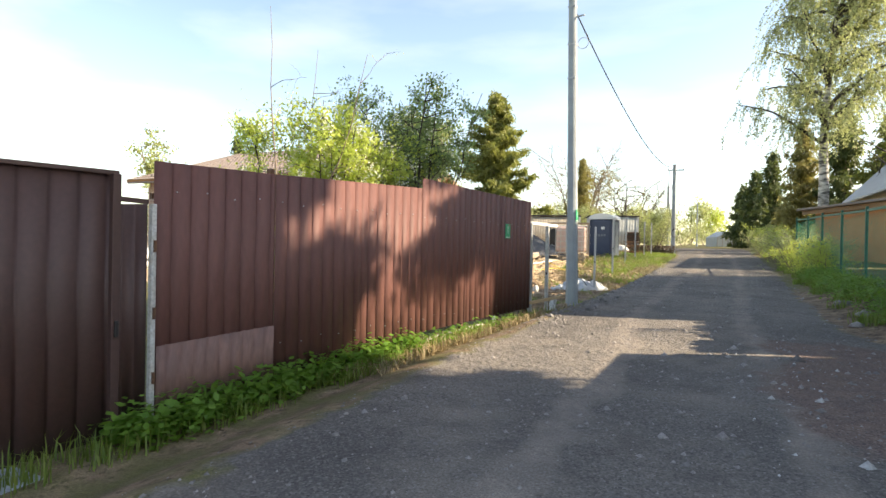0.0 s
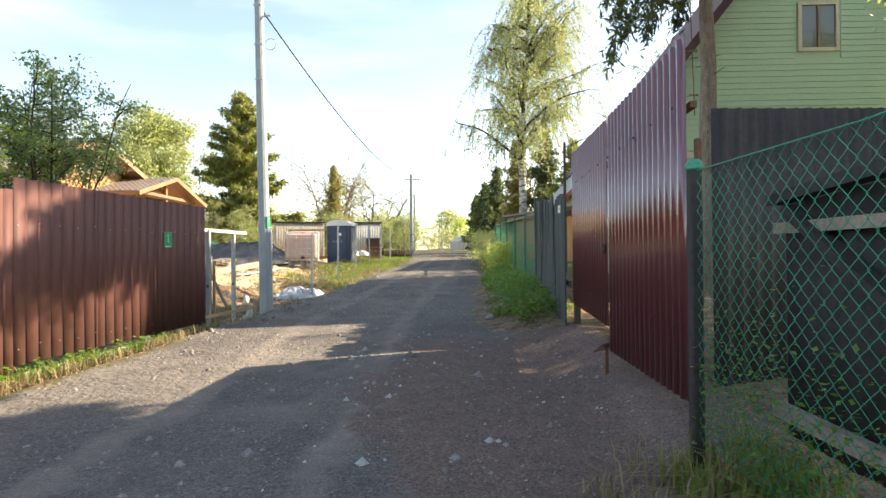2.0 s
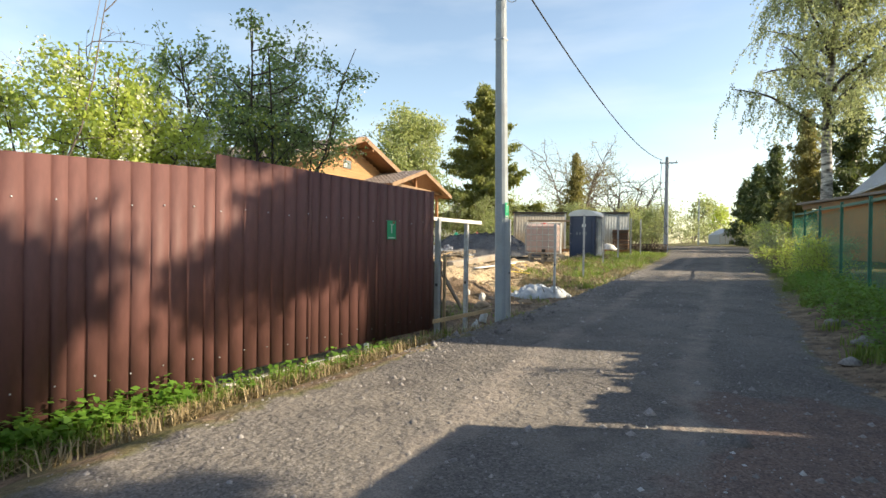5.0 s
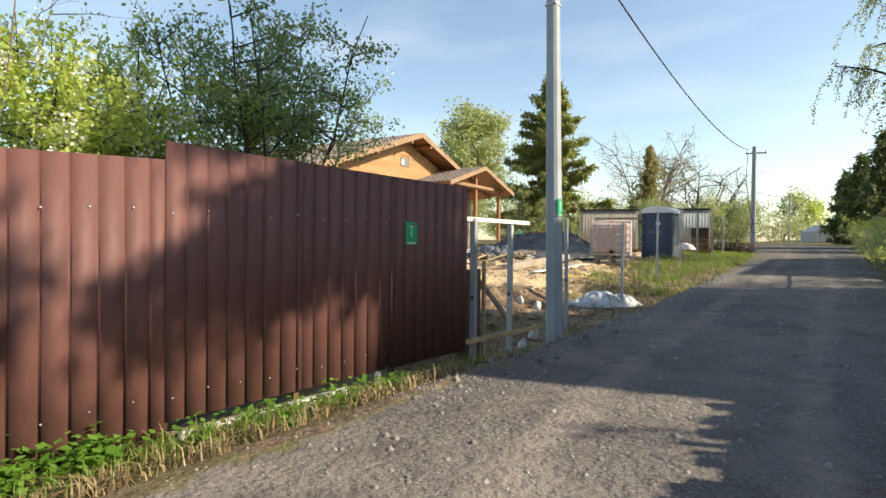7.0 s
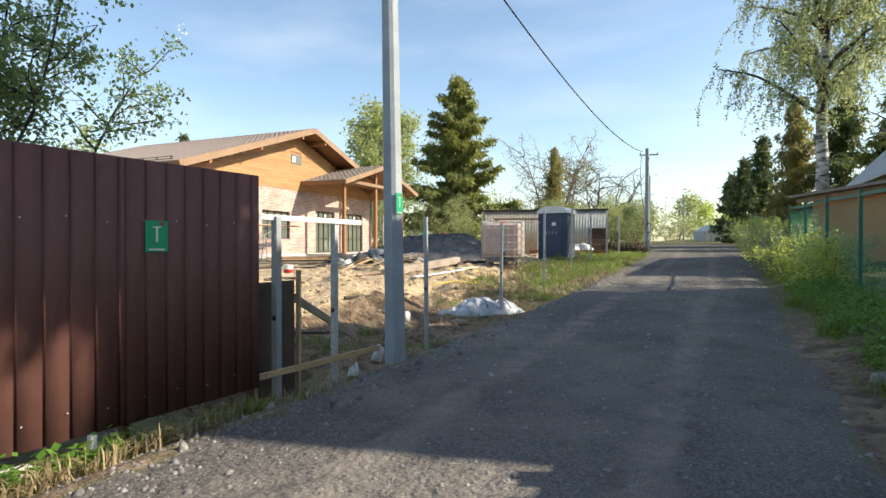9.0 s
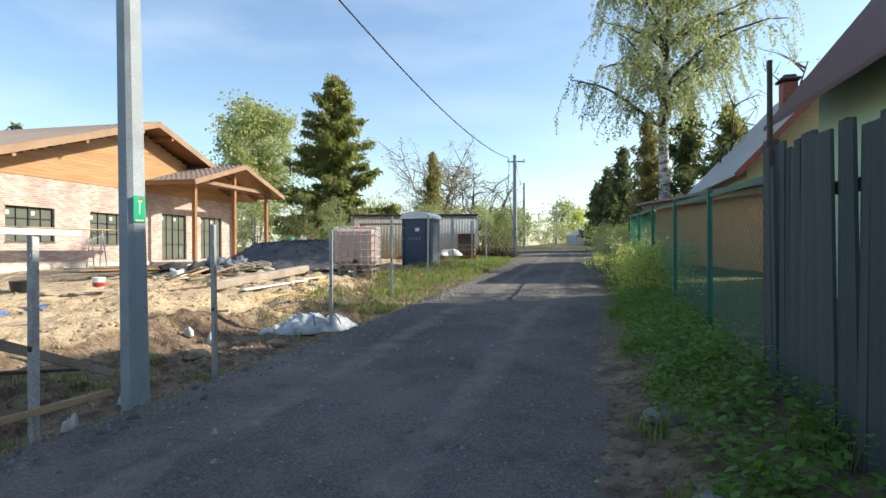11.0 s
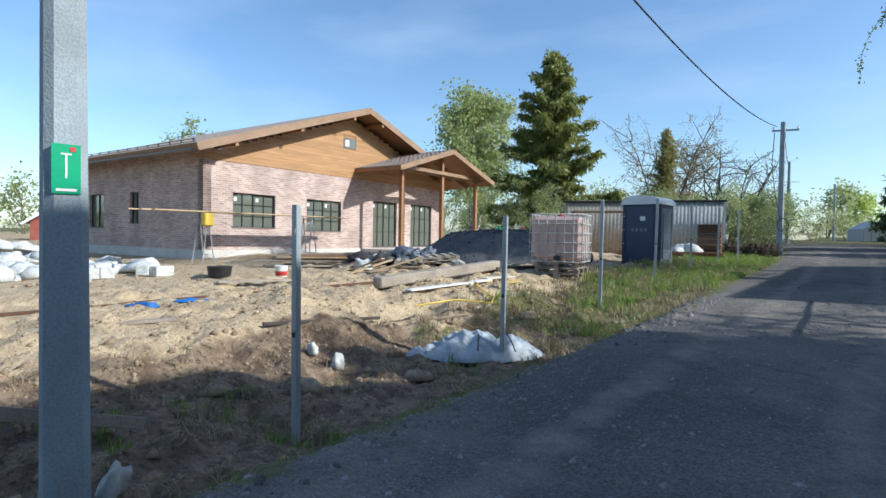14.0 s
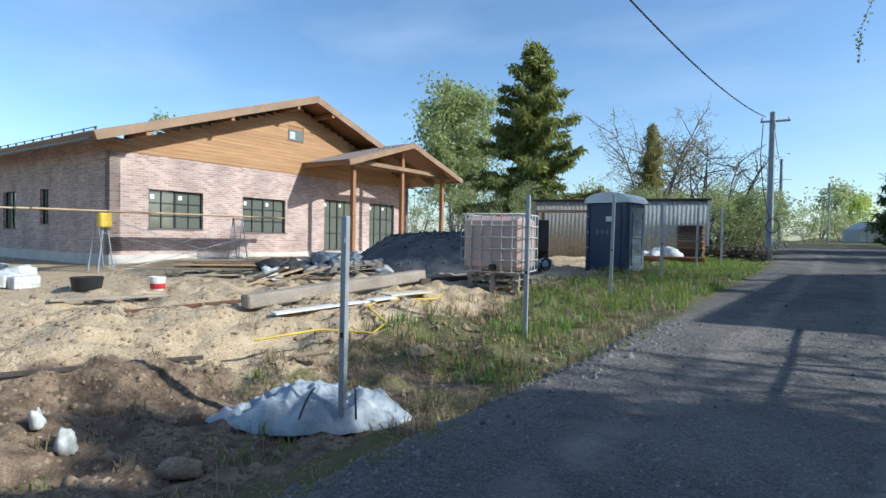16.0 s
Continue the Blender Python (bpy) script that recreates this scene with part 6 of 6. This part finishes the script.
for k, (x, y, h) in enumerate(((-4.3, 49, 4.2), (-5.3, 47, 3.6), (-3.9, 53, 4.6), (-8.0, 50, 4.0), (-10.5, 52, 4.5), (-4.6, 58, 4.8), (-14.5, 48, 3.4), (-17.5, 47, 3.0), (-23, 50, 6.5), (-26.5, 47, 7.0), (-19.5, 52, 6), (-6.5, 68, 4.4), (-3.0, 80, 4.2), (-0.6, 98, 4.5), (4.2, 86, 3.6), (-8.5, 74, 5.0), (-11.5, 78, 5.2))):
    broadleaf(x, y, H(x, y), h, 1.7, 7, 3600, 0.13, L_PALE if k % 3 else L_BIRCH, "pale green spring shrub beyond the cabins", "shrub", 20 + k, 0.1, M_TWIG, spread=0.5, twigs=9, r0=0.03, category="shrub")
# left horizon
for k, (x, y, h) in enumerate(((-58, 54, 15), (-50, 62, 14))):
    spruce(x, y, 0.5, h, 2.6, "far spruce above the house roof", 30 + k, 0.05, 0.6, None, 0.6)
broadleaf(-62, 46, 0.5, 15, 4, 2, 2500, 0.4, L_PALE, "far pale tree above the roof", "tree", 33, 0.3, M_TWIG, spread=0.15, twigs=14, r0=0.2)
# right-hand side
birch(5.4, 34.6, 1.15, 15.9, 4.7, "tall weeping birch with white bark and young leaves", 41)
for k, (x, y, h, r, m_) in enumerate(((9.4, 52, 11.5, 3.0, None), (7.0, 55, 11, 2.8, L_BUD), (11.0, 47, 9.5, 3.0, L_SPRUCE_SUN), (5.6, 63, 9.5, 2.4, None), (4.4, 68, 8.2, 2.2, None), (3.6, 74, 7.4, 2.1, None), (13.5, 55, 10, 3.2, None))):
    spruce(x, y, H(x, y), h, r, "dark spruce in the row behind the shed", 50 + k, 0.04, 1.0, m_, 0.45, None, 0.35, 1.6)
broadleaf(9.2, 36, 1.2, 10.5, 4.0, 2, 300, 0.1, L_BUD, "crooked bare tree beside the cream house", "tree", 60, 0.3, M_BARK_DARK, spread=0.45, twigs=10, r0=0.16)
broadleaf(13.5, 24, 1.0, 11.0, 3.5, 2, 2200, 0.12, L_PALE, "tall half-bare tree behind the cream house", "tree", 61, 0.4, M_TWIG, spread=0.2, twigs=12, r0=0.15)
for k in range(13):
    y = 19.5 + k * 2.0
    x = 3.15 + 0.25 * math.sin(k * 2.1) + 0.02 * k
    broadleaf(x, y, H(x, y), (1.0 + 0.15 * (k % 3)) if y < 25 else 1.5 + 0.25 * (k % 3), 0.85, 7, 2600, 0.065, L_BIRCH if k % 2 else L_BIRD, "bright green bush on the verge by the mesh fence", "shrub", 70 + k, 0.08, M_TWIG, spread=0.5, twigs=7, r0=0.02, category="shrub")
# spruce beside the green house; the trunk is bare below
sg = spruce(7.1, 13.1, 0.55, 17.0, 2.6, "spruce with a bare scaly trunk and dead twig stubs", 81, 0.5, 2.2, None, 0.32, 0.23, 0.3)
rg_ = np.random.default_rng(5)
for k in range(22):
    a, zz = rg_.uniform(0, 6.28), rg_.uniform(1.8, 5.6)
    p, r = limb((0.2 * math.cos(a), 0.2 * math.sin(a), zz), (math.cos(a), math.sin(a), 0.15), rg_.uniform(0.1, 0.45), 0.016, 0.006, rg_, 0.1, 0, 3)
    v, f = tube_arrays(p, r, 5)
    raw("twig_stub", v, f, M_BARK, sg)
nd, wd = [], []
# long drooping boughs under the crown: reach in x and y, droop, height on the trunk
for a, b, c, z0 in ((-2.3, -0.3, -2.4, 7.5), (-2.0, 0.4, -1.7, 8.0), (-1.5, -0.9, -1.1, 8.0), (-2.5, -0.8, -1.8, 8.0), (-0.3, -3.0, -0.7, 8.2), (0.2, -2.6, -0.6, 8.1),
                    (0.3, -2.2, -0.8, 8.9), (-0.7, -2.3, -0.9, 8.1), (0.6, -1.5, -0.6, 8.4), (1.5, -0.8, -0.8, 9.8), (1.6, 0.9, -0.8, 9.9), (0.0, 1.7, -1.3, 8.0), (-0.9, 1.5, -1.6, 7.9)):
    t_ = np.linspace(0, 1, 8)[:, None]
    p = np.array([0, 0, z0]) + t_ * np.array([a, b, 0.25]) + t_ ** 2 * np.array([0, 0, c])
    wd.append(tube_arrays(p, np.linspace(0.04, 0.008, 8), 5))
    u = rg_.uniform(1.2, 6.99, 900)
    k = u.astype(int)
    side = np.array([-b, a, 0]) / math.hypot(a, b)
    q = p[k] + (p[k + 1] - p[k]) * (u - k)[:, None] + rg_.normal(0, 0.05, (900, 3)) + side * (rg_.normal(0, 0.2, 900) * (1.1 - u / 9))[:, None]
    q[:, 2] -= np.abs(rg_.normal(0, 0.24, 900))
    nd.append(q)
v, f = joined(wd)
raw("low_branch", v, f, M_BARK_DARK, sg)["kind"] = "stuff"
v, f = leaf_cloud(np.concatenate(nd), 0.2, rg_, 1.4, 4.0)
raw("low_needles", v, f, L_SPRUCE, sg)["kind"] = "stuff"
# two unseen spruces, added out of view to shade the fence and near road
spruce(10.6, 8.55, 0.5, 15.5, 2.4, "unseen spruce added to shade the brown fence", 82, 0.55, 3.0, None, 0.36, 0.2, 0.4)
spruce(9.4, 6.4, 0.5, 17.0, 3.0, "unseen spruce added to shade the fence start and near road", 83, 0.14, 2.8, None, 0.36, 0.18, 0.45)
# made-up tree out of view; its dense crown keeps sun off the near road
broadleaf(13.3, 10.35, 0.5, 8.8, 2.3, 10, 30000, 0.15, L_BLUE, "unseen dense leafy tree added to shade the near road", "tree", 86, 0.12, spread=0.3, twigs=14, r0=0.08)
# another added tree, hidden from view, that shades the road ahead of the sunlit band
spruce(12.5, 23.3, 0.8, 11.2, 2.7, "unseen spruce added to shade the middle road and site edge", 84, 0.2, 1.4, None, 0.4, 0.2, 0.4)

# far belt of trees that closes the view
rg_ = np.random.default_rng(90)
for k in range(30):
    x = -70 + k * 5 + rg_.normal(0, 1.5)
    y = 102 + rg_.uniform(-10, 14)
    if -4 < x < 6 and y < 112:
        y += 14
    h = rg_.uniform(5, 9.5)
    broadleaf(x, y, H(x, y), h, 3.4, 4, 1700, 0.45, (L_PALE, L_BIRCH, L_BIRD)[k % 3], "far spring tree on the skyline", "tree", 100 + k, 0.1, M_TWIG, spread=0.3, twigs=8, r0=0.12)
for k in range(14):
    x, y = -75 - rg_.uniform(0, 25), -10 + k * 8
    broadleaf(x, y, H(x, y), rg_.uniform(5, 10), 3.5, 3, 800, 0.6, (L_PALE, L_BIRCH)[k % 2], "far spring tree beyond the fields", "tree", 140 + k, 0.1, M_TWIG, spread=0.3, twigs=8, r0=0.12)


# ---- grass, weeds, loose stones ----
def blades(name, spots, length, material, label, seed, width=0.006, lean=0.5, parent=None):
    """Bent grass blades, two quads each."""
    rr_ = np.random.default_rng(seed)
    b = np.array(spots, float)
    n = len(b)
    a = rr_.uniform(0, 2 * math.pi, n)
    L_ = length * rr_.uniform(0.4, 1.25, n)
    d = np.stack([np.cos(a), np.sin(a), np.zeros(n)], -1)
    s = np.stack([-np.sin(a), np.cos(a), np.zeros(n)], -1) * width
    ln = np.abs(rr_.normal(0, lean, n))[:, None]
    up = np.array([0, 0, 1.0])
    m_ = b + (up * 0.6 + d * ln * 0.25) * L_[:, None]
    t_ = b + (up * (1 - 0.35 * np.minimum(ln, 1.6)) + d * ln * 0.9) * L_[:, None]
    v = np.stack([b - s, b + s, m_ - s * 0.8, m_ + s * 0.8, t_ - s * 0.1, t_ + s * 0.1], 1).reshape(-1, 3)
    o = np.arange(n)[:, None] * 6
    f = np.concatenate([o + np.array([0, 1, 3, 2]), o + np.array([2, 3, 5, 4])])
    ob = raw(name, v, f, material, parent)
    tagged(ob, label, "grass", kind="stuff")


def scatter(n, x0, x1, y0, y1, seed, keep=lambda x, y: True, clump=0.0):
    rr_ = random.Random(seed)
    out = []
    while len(out) < n:
        x, y = rr_.uniform(x0, x1), rr_.uniform(y0, y1)
        if not keep(x, y):
            continue
        for _ in range(1 if not clump else 14):
            px, py = x + rr_.gauss(0, clump), y + rr_.gauss(0, clump)
            if keep(px, py):
                out.append((px, py, height(px, py) - 0.01))
    return out


def edge_l(y):
    return np.interp(y, EDGE_Y, EDGE_L)


def edge_r(y):
    return np.interp(y, EDGE_Y, EDGE_R)


by_fence = lambda x, y: fence_x(y) + 0.03 < x < fence_x(y) + 0.55
blades("grass", scatter(2800, -4.4, -2.6, 1.5, 11.0, 1, lambda x, y: fence_x(y) + (0.05 if y < 7 else 0.16) < x < fence_x(y) + 0.6, 0.07), 0.2, L_GRASS, "bright grass tufts along the fence foot", 1)
blades("dry_grass", scatter(2600, -4.4, -2.5, 5.0, 11.2, 2, lambda x, y: fence_x(y) + 0.15 < x < fence_x(y) + 0.85, 0.06), 0.17, L_STRAW, "dry straw along the road edge", 2, lean=1.3)
blades("grass", scatter(11000, 1.9, 3.4, 9.6, 27, 3, lambda x, y: x > edge_r(y) + 0.3 + 0.4 * n3(x, y, 1.1, 9) and (y > 15 or n3(x, y, 1.3, 4) > 0.02), 0.08), 0.2, L_GRASS, "green grass on the shaded verge", 3)
blades("grass", scatter(3000, 1.7, 3.3, 0.6, 3.9, 4, lambda x, y: x > 1.75 + 0.9 * smooth01((y - 2.2) / 1.5) + 0.3 * n3(x, y, 2, 3), 0.06), 0.24, L_GRASS, "green grass below the chain-link fence", 4)
blades("dry_grass", scatter(900, 2.2, 3.3, 1.5, 4.2, 5, clump=0.05), 0.25, L_STRAW, "dry stalks below the chain-link fence", 5, lean=1.0)
blades("grass", scatter(11000, -5.2, -1.8, 20.5, 40, 6, lambda x, y: x < edge_l(y) - 0.12 and n3(x, y, 0.7, 2) > (0.0 if y < 25 else -0.25), 0.1), 0.2, L_GRASS, "sunlit grass on the bank along the posts", 6, 0.008)
blades("dry_grass", scatter(9000, -5.6, -1.9, 19.0, 34, 7, lambda x, y: x < edge_l(y) - 0.1, 0.1), 0.17, L_STRAW, "dry yellow grass on the bank", 7, 0.007, lean=1.1)
blades("grass", scatter(1600, -5.4, -2.4, 11.4, 19.5, 8, lambda x, y: x < edge_l(y) - 0.2 and n3(x, y, 0.9, 7) > 0.1, 0.07), 0.14, L_GRASS, "sparse green tufts in the dug verge", 8)
blades("dry_grass", scatter(1500, -6.4, -2.3, 11.2, 20, 9, lambda x, y: x < edge_l(y) - 0.05, 0.07), 0.15, L_STRAW, "dry roots and straw in the dug verge", 9, lean=1.6)


def weeds(spots, size, label, seed, stalk=0.18):
    """Broad-leaved weeds: leaflets on short stalks."""
    rr_ = np.random.default_rng(seed)
    b = np.array(spots, float)
    q = np.repeat(b, 16, 0)
    q[:, :2] += rr_.normal(0, size * 1.3, (len(q), 2))
    q[:, 2] += np.abs(rr_.normal(0.6, 0.35, len(q))) * stalk
    n = len(q)
    a = rr_.uniform(0, 2 * math.pi, n)
    d = np.stack([np.cos(a), np.sin(a), rr_.normal(-0.1, 0.35, n)], -1)
    e = np.stack([-np.sin(a), np.cos(a), rr_.normal(0, 0.25, n)], -1)
    s = (size * rr_.uniform(0.6, 1.3, n))[:, None]
    v = np.stack([q, q + d * s * 0.5 + e * s * 0.36, q + d * s, q + d * s * 0.5 - e * s * 0.36], 1).reshape(-1, 3)
    tagged(raw("weeds", v, np.arange(4 * n).reshape(-1, 4), L_WEED), label, "weed", kind="stuff")


weeds(scatter(330, -4.4, -3.0, 2.7, 6.6, 11, lambda x, y: fence_x(y) + 0.05 < x < fence_x(y) + 0.62 - 0.05 * y), 0.075, "lush broad-leaved weeds along the fence foot", 1, 0.22)
weeds(scatter(60, -4.2, -3.0, 6.6, 9.8, 12, by_fence), 0.07, "scattered broad weeds along the fence foot", 2, 0.16)
weeds(scatter(620, 2.1, 3.2, 9.0, 20, 13, lambda x, y: x > edge_r(y) + 0.45 + 0.3 * n3(x, y, 1.5, 6)), 0.055, "shaded weeds below the plank fence", 3, 0.3)
weeds(scatter(70, 2.85, 3.15, 2.6, 3.9, 14), 0.028, "young bramble growing through the chain-link fence", 4, 0.7)
weeds(scatter(90, -5.0, -2.3, 20, 34, 15, lambda x, y: x < edge_l(y) - 0.2), 0.06, "weeds on the bank along the posts", 5, 0.15)


def pebbles(name, spots, size, material, label, seed):
    rr_ = np.random.default_rng(seed)
    b = np.array(spots, float)
    n = len(b)
    o_ = np.array([[1, 0, 0], [0, 1, 0], [-1, 0, 0], [0, -1, 0], [0.15, 0.1, 0.8], [0, 0, -0.8]], float)
    s = (size * np.exp(rr_.normal(0, 0.55, n)))[:, None, None]
    v = b[:, None] + (o_[None] * rr_.uniform(0.55, 1.25, (n, 6, 3))) * s
    f = np.array([[0, 1, 4], [1, 2, 4], [2, 3, 4], [3, 0, 4], [1, 0, 5], [2, 1, 5], [3, 2, 5], [0, 3, 5]])
    fs = (np.arange(n)[:, None, None] * 6 + f[None]).reshape(-1, 3)
    tagged(raw(name, v.reshape(-1, 3), fs, material), label, "stones", kind="stuff")


on = lambda x, y: edge_l(y) - 0.25 < x < (edge_r(y) + 0.2 if y > 9 else 3.0)
pebbles("road_gravel", scatter(70000, -3.0, 3.0, 0.6, 20, 21, on), 0.009, M_STONE, "loose grey gravel scattered on the road", 1)
pebbles("road_gravel", scatter(6000, -2.8, 2.6, 20, 42, 22, on), 0.014, M_STONE, "loose grey gravel farther along the road", 2)
pebbles("edge_gravel", scatter(7000, -3.2, -1.4, 8.5, 24, 23, lambda x, y: abs(x - edge_l(y)) < 0.4), 0.016, M_STONE, "coarse gravel heaped along the road edge", 3)
pebbles("pale_stones", scatter(190, 0.2, 2.9, 2.5, 7.5, 24, lambda x, y: n3(x, y, 0.9, 14) > -0.15), 0.016, M_PALE_POST, "pale larger stones pressed into the road", 4)
pebbles("soil_clods", scatter(14000, -9.5, -2.6, 11.3, 23.5, 25, lambda x, y: x < edge_l(y) - 0.3), 0.019, M_CLOD, "crumbled soil clods on the dug ground", 5)
pebbles("soil_clods", scatter(220, -9, -3.4, 12, 23, 26, lambda x, y: n3(x, y, 0.8, 3) > 0.05, 0.25), 0.045, M_CLOD, "large soil clods on the dug ground", 6)
pebbles("soil_clods", scatter(1500, -17, -9, 13, 25, 27), 0.028, M_CLOD, "soil clods on the far sand", 7)
pebbles("heap_gravel", [(-10 + 3.9 * r * math.cos(a), 28.6 + 2.9 * r * math.sin(a), 0.66 + max(0.0, min(1.42 + 0.195 * r * math.cos(a), 2.3 * (1 - r)))) for r, a in ((math.sqrt(random.Random(i).random()), random.Random(i + 9999).random() * 6.283) for i in range(12000))], 0.028, M_GRAVEL, "crushed stones on the heap", 8)
